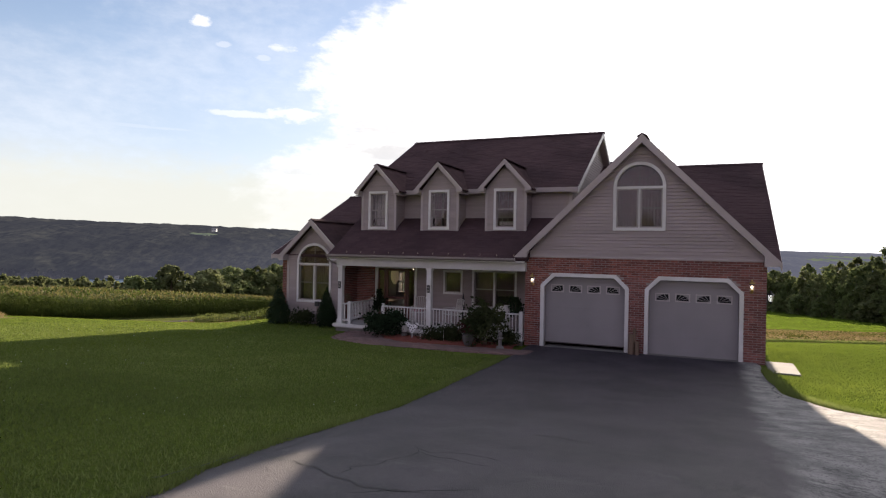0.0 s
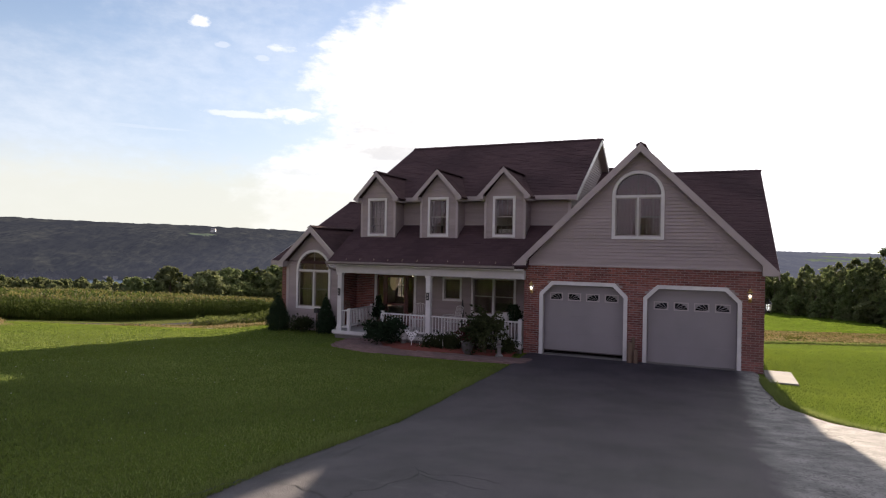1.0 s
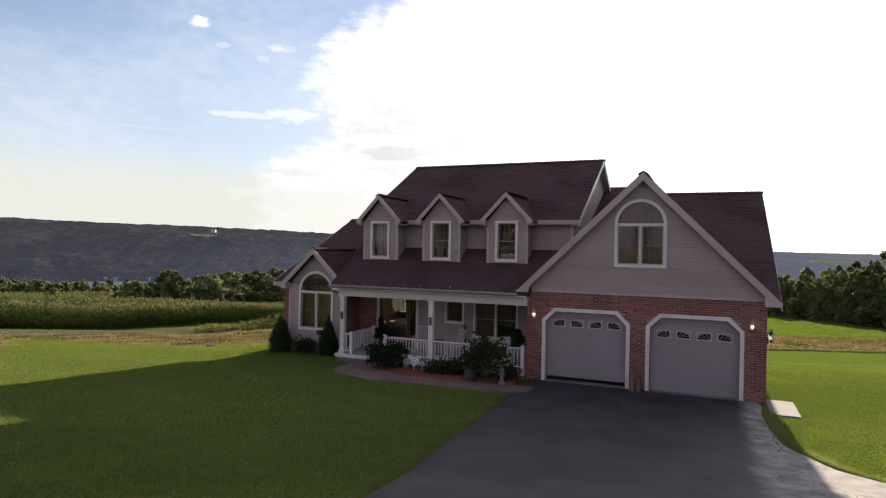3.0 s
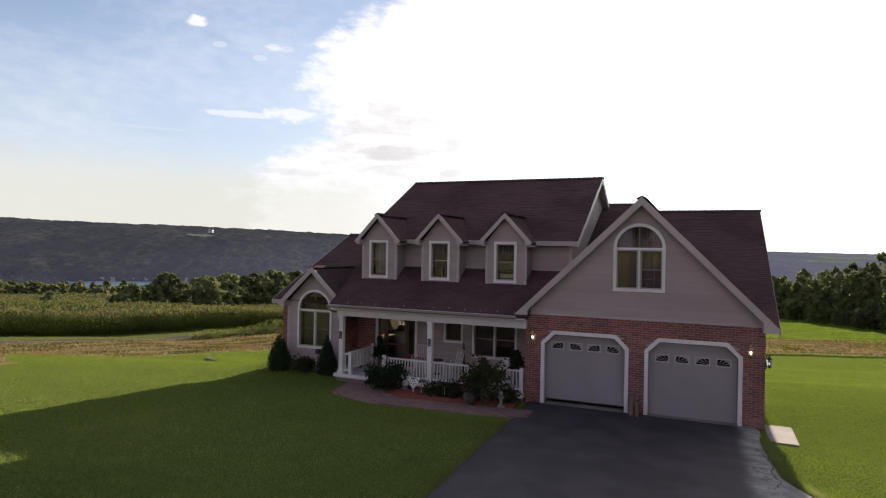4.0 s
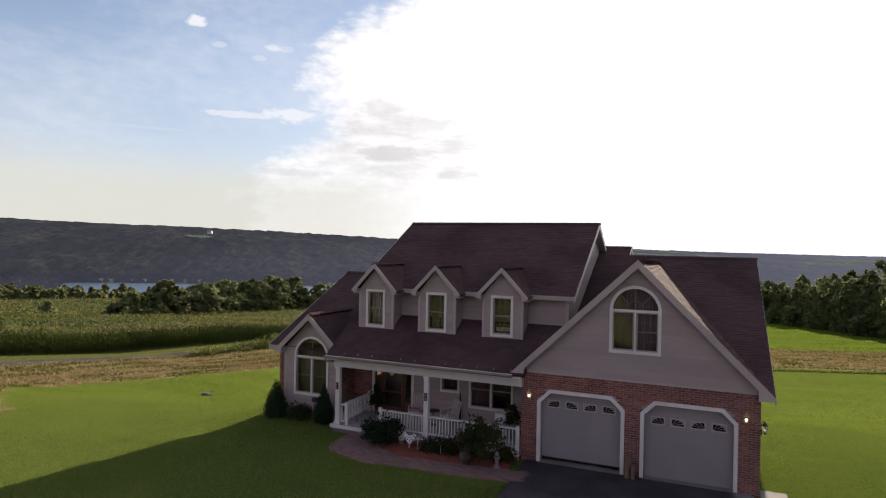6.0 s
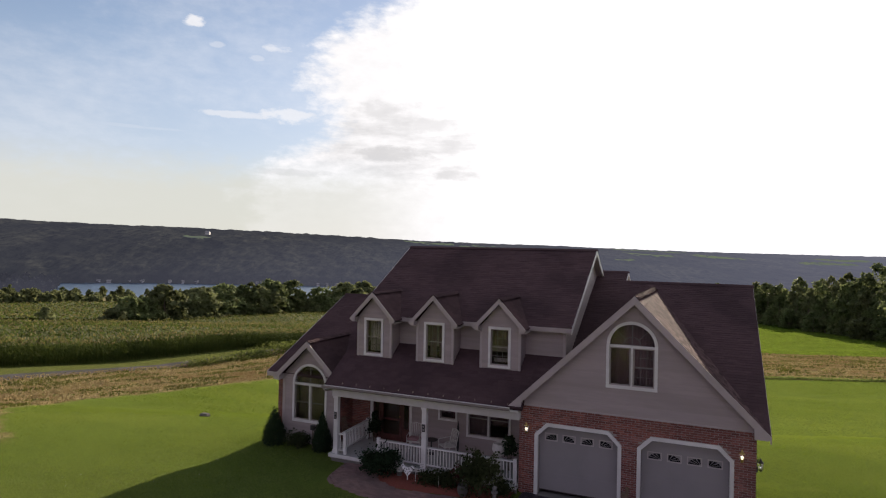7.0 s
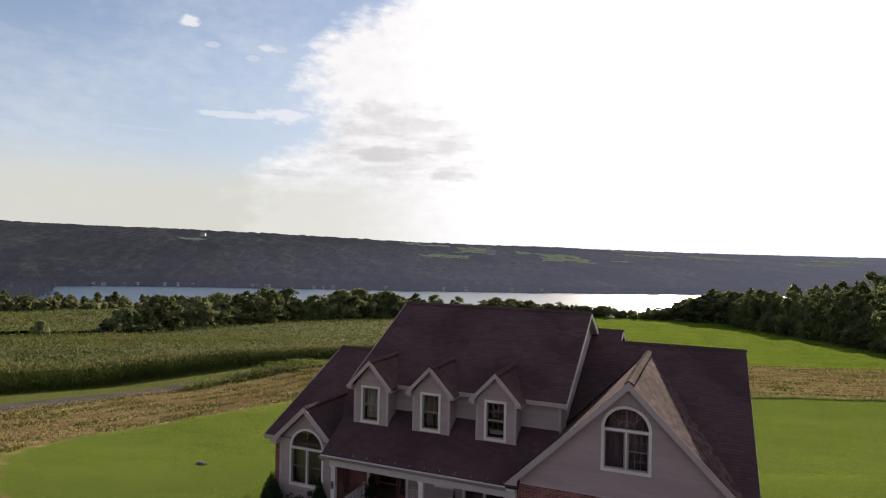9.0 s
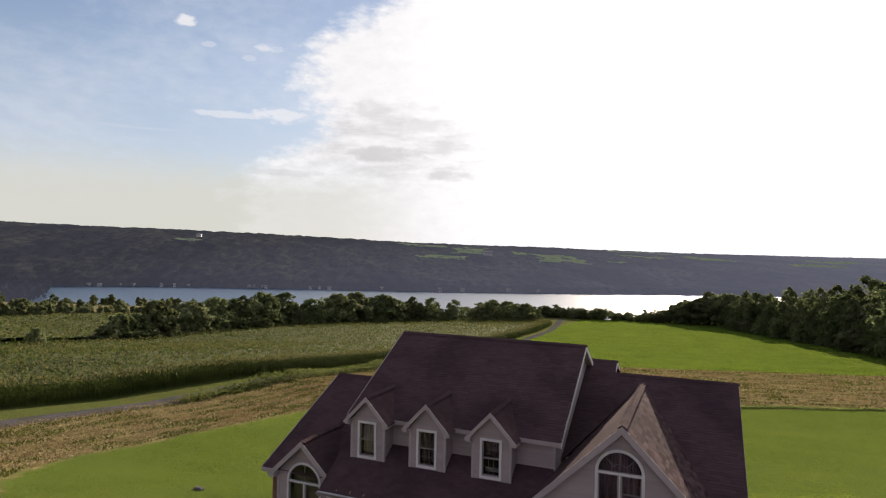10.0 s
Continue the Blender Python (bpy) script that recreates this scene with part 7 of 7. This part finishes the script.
M_WICKER = material("white_wicker", (0.62, 0.60, 0.56), 0.7, color2=(0.50, 0.48, 0.45), scale=40, stretch=(1, 1, 3), bump=0.01)


def path_front(x):
    return np.interp(x, [-11.05, -10.9, -10.3, -9.2, -7.0, -4.3], [18.2, 17.2, 16.6, 16.25, 16.5, 16.9])


def path_back(x):
    return np.interp(x, [-11.05, -9.75, -9.6, -9.2, -8.4, -7.0, -4.3], [18.7, 18.7, 18.2, 17.7, 17.35, 17.5, 17.85])


bed_v, bed_f = [], []
xs = np.linspace(-11.05, -4.25, 60)
for i, x in enumerate(xs):
    bed_v += [(x, float(path_front(x)) - 0.03, gz(x, 17) + 0.012), (x, float(path_back(x)) + 0.03, gz(x, 17) + 0.012)]
    if i:
        bed_f.append((2 * i - 2, 2 * i, 2 * i + 1, 2 * i - 1))
PATHWAY = tagged(mesh_part("pavement", bed_v, bed_f, M_PAVER), "curved red paver walk leading to the porch", "path", kind="structure")
pv, pf = [], []
row, y = 0, 16.2
while y < 18.72:
    x = -11.05 + (0.105 if row % 2 else 0)
    while x < -4.3:
        if path_front(x) < y and y + 0.1 < path_back(x) + 0.03:
            k, z = len(pv), gz(x, 17) + 0.038 + random.uniform(-0.003, 0.003)
            for dz in (z, z - 0.04):
                pv += [(x + 0.004, y + 0.004, dz), (x + 0.206, y + 0.004, dz), (x + 0.206, y + 0.100, dz), (x + 0.004, y + 0.100, dz)]
            pf += [(k, k + 1, k + 2, k + 3), (k, k + 4, k + 5, k + 1), (k + 1, k + 5, k + 6, k + 2), (k + 2, k + 6, k + 7, k + 3), (k + 3, k + 7, k + 4, k)]
        x += 0.21
    y += 0.104
    row += 1
mesh_part("paver_field", pv, pf, M_PAVER, PATHWAY)["kind"] = "stuff"
mv, mf = [], []
xs = np.linspace(-9.7, -4.8, 50)
for i, x in enumerate(xs):
    for t in range(6):
        y = float(path_back(x)) + 0.02 + (18.74 - float(path_back(x))) * t / 5
        mv.append((x, y, gz(x, y) + 0.03 + (0.05 if 0 < t < 5 else 0) + random.uniform(0, 0.02)))
    if i:
        mf += [((i - 1) * 6 + t, i * 6 + t, i * 6 + t + 1, (i - 1) * 6 + t + 1) for t in range(5)]
tagged(mesh_part("mulch_bed", mv, mf, M_MULCH, smooth=True), "red mulch flower bed along the porch", "flower bed", kind="structure")
bm = bevelled(boxes(((2.10, 17.72, -0.25), (2.80, 19.45, 0.0))), 0.012)
tagged(part("pavement", bm, M_FOUND), "pale concrete slab beside the garage corner", "slab", kind="structure")


def shrub(name, x, y, lobes, leaf, n, size, label, category="shrub", stems=5, z=None):
    """A bush: a few stems and a crown of many small leaves."""
    z = gz(x, y) if z is None else z
    th = tagged(empty(name, (x, y, z)), label, category)
    r = np.random.default_rng(int(abs(x * 100) + abs(y * 10)))
    bm = bmesh.new()
    top = max(c[2] for c, _ in lobes)
    for k in range(stems):
        a = 2 * math.pi * k / stems
        cylinder(bm, (x + 0.03 * math.cos(a), y + 0.03 * math.sin(a), z - 0.03), (x + 0.12 * top * math.cos(a), y + 0.12 * top * math.sin(a), z + top), 0.012, 0.004, 5)
    part("stem", bm, M_BARK, th)
    if stems == 1:
        v, f = leaf_shell(lobes, n, size, r, 0.84, 0.5)
        v = v + np.array([x, y, z])
    pts = crown_points(lobes, n if stems > 1 else 200, r, 0.5)
    pts = pts * (0.86 + 0.34 * value_noise(pts[:, 0] * 6 + 40, pts[:, 2] * 6 + 40, 17))[:, None] if stems > 1 else pts
    if stems > 1:
        v, f = cards(pts + np.array([x, y, z]), size, r)
    lo = v[:, 2] < z + 0.01
    v[lo, 2] = z + 0.01
    mesh_part("foliage", v, f, leaf, th)
    return th


def cone_lobes(h, w):
    """A dense teardrop: widest near the foot, rounded over to a blunt tip."""
    out = []
    for k in range(11):
        f = k / 10
        g = w * 0.5 * (1 - 0.86 * f ** 1.7) * (0.86 + 0.14 * min(1.0, f * 5))
        out.append(((0, 0, h * (0.07 + 0.88 * f)), (g, g, h * 0.075)))
    return out


shrub("conical_evergreen", -14.78, 19.35, cone_lobes(1.42, 0.86), M_LEAF_DARK, 9000, 0.026, "dark conical evergreen shrub beside the bay", stems=1)
shrub("conical_evergreen", -12.62, 19.45, cone_lobes(1.45, 0.68), M_LEAF_DARK, 9000, 0.026, "dark conical evergreen shrub by the porch corner", stems=1)
shrub("low_shrub", -13.75, 19.45, [((0, 0, 0.2), (0.42, 0.3, 0.24)), ((0.2, 0, 0.28), (0.25, 0.22, 0.18))], M_SHRUB, 1800, 0.04, "low green shrub under the arched window")
shrub("round_shrub", -9.35, 18.12, [((0, 0, 0.42), (0.5, 0.42, 0.38)), ((-0.3, 0, 0.35), (0.34, 0.3, 0.3)), ((0.25, 0.1, 0.5), (0.3, 0.3, 0.28))], M_LEAF_DARK, 4200, 0.045, "round dark green shrub in the red mulch bed")
shrub("low_shrub", -7.6, 18.15, [((0, 0, 0.18), (0.4, 0.3, 0.2)), ((0.35, 0, 0.16), (0.3, 0.25, 0.18))], M_SHRUB, 1800, 0.035, "low grey-green perennial in the bed")
shrub("low_shrub", -6.95, 18.2, [((0, 0, 0.22), (0.32, 0.3, 0.26))], M_SHRUB, 1400, 0.04, "pale green perennial clump in the bed")
shrub("red_leaved_shrub", -6.35, 18.3, [((0, 0, 0.45), (0.26, 0.24, 0.34)), ((0.05, 0, 0.65), (0.18, 0.18, 0.18))], M_LEAF_RED, 1900, 0.045, "dark red-leaved shrub by the porch rail")
shrub("tall_shrub", -5.72, 17.95, [((0, 0, 0.55), (0.5, 0.42, 0.5)), ((-0.3, 0, 0.75), (0.32, 0.3, 0.34)), ((0.25, 0.05, 0.85), (0.3, 0.3, 0.32)), ((0.0, 0, 1.12), (0.2, 0.2, 0.2))], M_SHRUB, 3600, 0.05, "tall loose green shrub in front of the porch rail")
shrub("low_shrub", -5.1, 18.3, [((0, 0, 0.2), (0.28, 0.25, 0.22))], M_SHRUB, 1200, 0.04, "small green shrub at the end of the bed")

# pots and stones in the bed
pot = tagged(empty("flower_pot", (-8.75, 18.35, gz(-8.75, 18.35))), "pale square planter pot beside the shrub", "pot")
part("pot_body", lathe(bmesh.new(), [(0.11, 0.0), (0.15, 0.28), (0.165, 0.28), (0.165, 0.33), (0.14, 0.33), (0.13, 0.30)], (-8.75, 18.35, gz(-8.75, 18.35) + 0.22), 4), M_WICKER, pot)
part("pot_stand", lathe(bmesh.new(), [(0.13, 0.0), (0.10, 0.03), (0.09, 0.19), (0.13, 0.22)], (-8.75, 18.35, gz(-8.75, 18.35)), 10), M_STONE, pot)
pot = tagged(empty("flower_pot", (-6.2, 17.72, gz(-6.2, 17.72))), "grey glazed flower pot on the mulch", "pot")
part("pot_body", lathe(bmesh.new(), [(0.10, 0.0), (0.16, 0.12), (0.18, 0.26), (0.15, 0.34), (0.165, 0.36), (0.14, 0.36), (0.12, 0.30)], (-6.2, 17.72, gz(-6.2, 17.72) + 0.05)), M_ROCK, pot)
lan = tagged(empty("garden_ornament", (-5.15, 17.7, gz(-5.15, 17.7))), "small grey stone pedestal ornament in the bed", "ornament")
part("base", lathe(bmesh.new(), [(0.12, 0.0), (0.12, 0.05), (0.06, 0.09), (0.055, 0.26), (0.10, 0.30), (0.10, 0.34), (0.03, 0.36)], (-5.15, 17.7, gz(-5.15, 17.7) + 0.04)), M_STONE, lan)
part("top", lathe(bmesh.new(), [(0.04, 0.0), (0.075, 0.05), (0.06, 0.12), (0.01, 0.16)], (-5.15, 17.7, gz(-5.15, 17.7) + 0.40)), M_STONE, lan)

# spotted hen ornament on a stake
hx0, hy0 = -8.30, 18.05
hz0 = gz(hx0, hy0)
hen = tagged(empty("garden_ornament", (hx0, hy0, hz0)), "flat white metal hen with black spots on a stake", "ornament")
outline = [(-0.24, 0.56), (-0.15, 0.60), (-0.09, 0.53), (0.0, 0.50), (0.09, 0.54), (0.17, 0.60), (0.22, 0.57), (0.23, 0.50), (0.16, 0.42), (0.10, 0.33), (0.03, 0.24), (-0.03, 0.24), (-0.10, 0.34), (-0.16, 0.44)]
part("body", prism(bmesh.new(), [(hx0 + a, hy0 - 0.012, hz0 + b) for a, b in outline], (0, 0.024, 0)), M_WHITE, hen, "white enamelled sheet body")
for a, b in ((-0.17, 0.54), (-0.10, 0.47), (-0.02, 0.45), (0.06, 0.47), (0.14, 0.53), (-0.06, 0.38), (0.03, 0.37), (0.10, 0.40), (0.0, 0.30), (-0.13, 0.41), (0.18, 0.50)):
    part("spot", cylinder(bmesh.new(), (hx0 + a, hy0 - 0.016, hz0 + b), (hx0 + a, hy0 - 0.010, hz0 + b), 0.022, n=10), M_BLACK, hen, "black spot")
part("stake", cylinder(bmesh.new(), (hx0, hy0, hz0 - 0.02), (hx0, hy0, hz0 + 0.27), 0.012, n=8), M_WHITE, hen)
part("foot", lathe(bmesh.new(), [(0.13, 0.0), (0.13, 0.03), (0.02, 0.045)], (hx0, hy0, hz0 + 0.04)), M_WHITE, hen)
for sx in (-7.98, -7.15):
    st = tagged(empty("garden_stake", (sx, 18.0, gz(sx, 18))), "thin pale garden stake with a flat stone foot", "garden stake", group="stakes in the flower bed")
    part("rod", cylinder(bmesh.new(), (sx, 18.0, gz(sx, 18)), (sx, 18.0, gz(sx, 18) + 0.42), 0.014, 0.010, 7), M_WICKER, st)
    part("foot", lathe(bmesh.new(), [(0.12, 0.0), (0.12, 0.03), (0.03, 0.045)], (sx, 17.9, gz(sx, 18) + 0.04)), M_STONE, st)

# birdhouse post by the bay
bx = -13.05
bp = tagged(empty("bird_feeder", (bx, 19.45, gz(bx, 19.45))), "dark bird feeder on a short post by the bay", "bird feeder")
part("post", cylinder(bmesh.new(), (bx, 19.45, gz(bx, 19.45) - 0.1), (bx, 19.45, 0.75), 0.02, n=8), M_LOG, bp)
part("box", bevelled(boxes(((bx - 0.08, 19.38, 0.72), (bx + 0.08, 19.52, 0.90))), 0.01), M_BLACK, bp)

# log ornament between the garage doors
lg = tagged(empty("log_ornament", (-1.38, 18.72, gz(-1.38, 18.72))), "upright weathered logs standing against the brick pier", "log")
for dx, dy, rr, hh in ((-0.06, 0, 0.085, 0.62), (0.11, -0.05, 0.06, 0.42), (0.02, 0.04, 0.05, 0.78)):
    zz = gz(-1.38, 18.7)
    part("log", lathe(bmesh.new(), [(rr * 1.08, 0), (rr, 0.06), (rr * 0.96, hh * 0.6), (rr * 0.93, hh), (rr * 0.5, hh + 0.01)], (-1.38 + dx, 18.72 + dy, zz), 10), M_LOG, lg)
stone = tagged(part("boulder", bevelled(boxes(((-23.88, 24.58, gz(-23.6, 24.8) - 0.1), (-23.32, 24.95, gz(-23.6, 24.8) + 0.17))), 0.085), M_ROCK), "dark fieldstone lying on the mown lawn", "stone")


# wall lanterns
def wall_lantern(x, y, z, out, lit, label):
    """A bracket lantern; out is the unit vector away from the wall."""
    o = Vector(out)
    th = tagged(empty("wall_lantern", (x, y, z)), label, "lantern", group="lanterns on the garage")
    metal = M_BRASS if lit else M_BLACK
    c = Vector((x, y, z)) + o * 0.13
    part("back_plate", lathe(bmesh.new(), [(0.02, 0), (0.045, 0.02), (0.045, 0.16), (0.02, 0.18)], Vector((x, y, z - 0.18)) + o * 0.02, 8), metal, th)
    arm = bmesh.new()
    pts = [Vector((x, y, z + 0.0)) + o * 0.02, Vector((x, y, z + 0.20)) + o * 0.06, c + Vector((0, 0, 0.22))] if not lit else [Vector((x, y, z - 0.1)) + o * 0.02, c + Vector((0, 0, -0.14))]
    for a, b in zip(pts, pts[1:]):
        cylinder(arm, a, b, 0.012, n=6)
    part("bracket", arm, metal, th)
    part("cap", lathe(bmesh.new(), [(0.085, 0.0), (0.07, 0.03), (0.03, 0.07), (0.012, 0.12)], c + Vector((0, 0, 0.10)), 8), metal, th)
    part("base", lathe(bmesh.new(), [(0.015, -0.05), (0.05, 0.0), (0.05, 0.015)], c + Vector((0, 0, -0.10)), 8), metal, th)
    g = part("glass", lathe(bmesh.new(), [(0.05, -0.085), (0.075, 0.10)], c, 8), M_CLEAR, th, "clear lamp glass")
    g.visible_shadow = False
    bulb = part("bulb", lathe(bmesh.new(), [(0.012, -0.05), (0.03, 0.0), (0.032, 0.03), (0.01, 0.06)], c, 8), M_BULB if lit else M_CLEAR, th, "glowing bulb" if lit else "clear bulb")
    return th


wall_lantern(-4.49, GY0, 2.07, (0, -1, 0), True, "lit brass wall lantern on the brick")
wall_lantern(1.71, GY0, 2.09, (0, -1, 0), True, "lit brass wall lantern on the brick")
wall_lantern(2.08, 19.26, 1.78, (1, 0, 0), False, "unlit black lantern on the garage side wall")
hang = tagged(empty("porch_lamp", (-9.35, 20.2, 2.30)), "small lit lamp hanging from the porch ceiling", "lamp")
part("stem", cylinder(bmesh.new(), (-9.35, 20.2, 2.38), (-9.35, 20.2, 2.5), 0.012, n=6), M_BRASS, hang)
part("shade", lathe(bmesh.new(), [(0.05, 0.0), (0.085, 0.05), (0.05, 0.12), (0.02, 0.15)], (-9.35, 20.2, 2.24)), M_BRASS, hang)
part("bulb", lathe(bmesh.new(), [(0.01, 0), (0.025, 0.02), (0.01, 0.05)], (-9.35, 20.2, 2.19), 8), M_BULB, hang, "glowing bulb")
for xp in (-11.60, -8.065):
    pl = tagged(empty("post_plaque", (xp, 18.74, 1.62)), "small black plaque fixed to the porch post", "plaque", group="plaques on the porch posts")
    part("board", bevelled(boxes(((xp - 0.05, 18.73, 1.50), (xp + 0.05, 18.765, 1.76))), 0.008), M_BLACK, pl)
    part("bar", boxes(((xp - 0.02, 18.724, 1.55), (xp + 0.02, 18.731, 1.60))), M_SASH, pl)
    part("bar", boxes(((xp - 0.02, 18.724, 1.66), (xp + 0.02, 18.731, 1.71))), M_SASH, pl)


# porch furniture
def porch_chair(x, y, turn, mat, label):
    th = tagged(empty("porch_chair", (x, y, PF)), label, "chair")
    q = pose(x, y, PF, 0, 0, turn)

    def tube(name, pts, rr=0.014):
        bm = bmesh.new()
        for a, b in zip(pts, pts[1:]):
            cylinder(bm, q @ Vector(a), q @ Vector(b), rr, n=6)
        part(name, bm, mat, th)

    for sx in (-0.24, 0.24):
        tube("leg", [(sx, -0.22, 0), (sx, -0.24, 0.42)])
        tube("leg", [(sx, 0.24, 0), (sx, 0.20, 0.42)])
        tube("armrest", [(sx, -0.24, 0.42), (sx, -0.24, 0.62), (sx, 0.22, 0.64)])
    bm = bmesh.new()
    prism(bm, [q @ Vector(p) for p in ((-0.24, -0.25, 0.41), (0.24, -0.25, 0.41), (0.24, 0.22, 0.38), (-0.24, 0.22, 0.38))], (0, 0, 0.03))
    part("seat", bm, mat, th)
    for k in range(7):
        sx = -0.22 + 0.44 * k / 6
        tube("back_slat", [(sx, 0.21, 0.40), (sx * 0.95, 0.33, 0.92 + 0.04 * math.cos(sx * 6))], 0.010)
    tube("top_rail", [(-0.24, 0.21, 0.40), (-0.23, 0.33, 0.92), (0.0, 0.34, 0.97), (0.23, 0.33, 0.92), (0.24, 0.21, 0.40)])
    return th


porch_chair(-11.75, 20.1, 100, M_LOG, "dark wooden porch chair against the brick")
porch_chair(-9.13, 20.28, 12, M_WICKER, "white metal porch chair with a pink cushion")
porch_chair(-7.78, 20.25, -38, M_WICKER, "white metal porch chair with curved arms")
M_CUSHION = material("faded_pink_cloth", (0.42, 0.24, 0.24), 0.9, color2=(0.36, 0.22, 0.23), scale=14, bump=0.004)
cushion = part("seat_cushion", bevelled(boxes(((-9.35, 20.06, PF + 0.445), (-8.92, 20.44, PF + 0.52))), 0.03), M_CUSHION)
tagged(cushion, "faded pink cushion lying on a porch chair", "cushion")
tb = tagged(empty("side_table", (-8.45, 20.3, PF)), "small dark round side table on the porch", "table")
part("tabletop", lathe(bmesh.new(), [(0.22, 0), (0.24, 0.01), (0.24, 0.025), (0.22, 0.03)], (-8.45, 20.3, PF + 0.50), 16), M_BLACK, tb)
part("pedestal", lathe(bmesh.new(), [(0.16, 0), (0.15, 0.02), (0.025, 0.05), (0.02, 0.50)], (-8.45, 20.3, PF), 10), M_BLACK, tb)
wk = tagged(empty("basket_chair", (-5.75, 20.0, PF)), "round white wicker chair by the large window", "chair")
part("shell", lathe(bmesh.new(), [(0.08, 0.42), (0.20, 0.50), (0.25, 0.66), (0.22, 0.84), (0.19, 0.86), (0.21, 0.68), (0.17, 0.54), (0.04, 0.46)], (-5.75, 20.0, PF), 16), M_WICKER, wk)
part("base", lathe(bmesh.new(), [(0.20, 0.0), (0.17, 0.04), (0.08, 0.40), (0.09, 0.43)], (-5.75, 20.0, PF), 12), M_WICKER, wk)
shrub("potted_plant", -5.35, 19.9, [((0, 0, 0.75), (0.2, 0.2, 0.3)), ((0, 0, 1.0), (0.12, 0.12, 0.16))], M_LEAF_DARK, 900, 0.05, "dark leafy potted plant on the porch", "plant", z=PF)
shrub("potted_plant", -11.0, 20.6, [((0, 0, 0.5), (0.24, 0.22, 0.28)), ((0, 0, 0.8), (0.14, 0.14, 0.2))], M_LEAF_DARK, 900, 0.05, "dark leafy potted plant by the entrance", "plant", z=PF)
fl = tagged(part("folded_umbrella", lathe(bmesh.new(), [(0.02, 0), (0.05, 0.25), (0.045, 0.9), (0.012, 1.15)], (-7.62, 20.85, PF), 8), M_BLACK), "dark folded umbrella leaning by the wall", "umbrella")

# houses along the far shore and farms on the hill
M_FARWHITE = material("far_white_paint", (0.52, 0.52, 0.52), 0.7, color2=(0.44, 0.44, 0.44), scale=0.5)
M_FARROOF = material("far_roof", (0.22, 0.21, 0.21), 0.8, color2=(0.28, 0.27, 0.27), scale=0.5)


def far_house(u, v, w, d, h, label, turn=0.0):
    x, y = uv_xy(u, v)
    z = max(LAKE_Z + 1.0, float(hill_z(np.float64(x), np.float64(y))) + (18 if v > 1100 else 0.6))
    th = tagged(empty("shore_house", (x, y, z)), label, "house", group="houses across the lake")
    q = pose(x, y, z, 0, 0, turn)
    bm = bmesh.new()
    box(bm, (-w / 2, -d / 2, -3), (w / 2, d / 2, h))
    prism(bm, [(-w / 2, -d / 2, h), (-w / 2, d / 2, h), (-w / 2, 0, h + d * 0.3)], (w, 0, 0))
    bm.transform(q)
    part("wall", bm, M_FARWHITE, th)
    bm = bmesh.new()
    for s in (-1, 1):
        prism(bm, [(-w / 2 - 0.4, s * (d / 2 + 0.5), h - 0.2), (w / 2 + 0.4, s * (d / 2 + 0.5), h - 0.2), (w / 2 + 0.4, 0, h + d * 0.3 + 0.2), (-w / 2 - 0.4, 0, h + d * 0.3 + 0.2)], (0, 0, 0.3))
    bm.transform(q)
    part("roof", bm, M_FARROOF, th)
    for k in range(3 if w > 9 else 0):
        bm = boxes(((-w / 2 + w * (k + 0.3) / 3, -d / 2 - 0.08, h * 0.35), (-w / 2 + w * (k + 0.7) / 3, -d / 2, h * 0.75)))
        bm.transform(q)
        part("window", bm, M_BLACK, th)


hr = random.Random(31)
for k in range(40):
    u = -545 + 400 * (k / 39) ** 0.9 + hr.uniform(-7, 7)
    far_house(u, float(shore_line(u)) + hr.uniform(1, 16), hr.uniform(3.0, 6.5), hr.uniform(3, 5), hr.uniform(1.8, 2.8), "small white lakeside cottage at the water", 24 + hr.uniform(-20, 20))
for u in (18, 30, 52, 122, 150, 168, -70, -100):
    far_house(u, float(shore_line(u)) + hr.uniform(2, 10), hr.uniform(4, 7), 5, 3, "small white lakeside cottage at the water", 24 + hr.uniform(-20, 20))
far_house(-478, 1282, 9.5, 6, 2.4, "white farmhouse in a clearing on the far hill", 20)
far_house(127, 1318, 18, 8, 4, "white farm barn beside far pasture", 30)
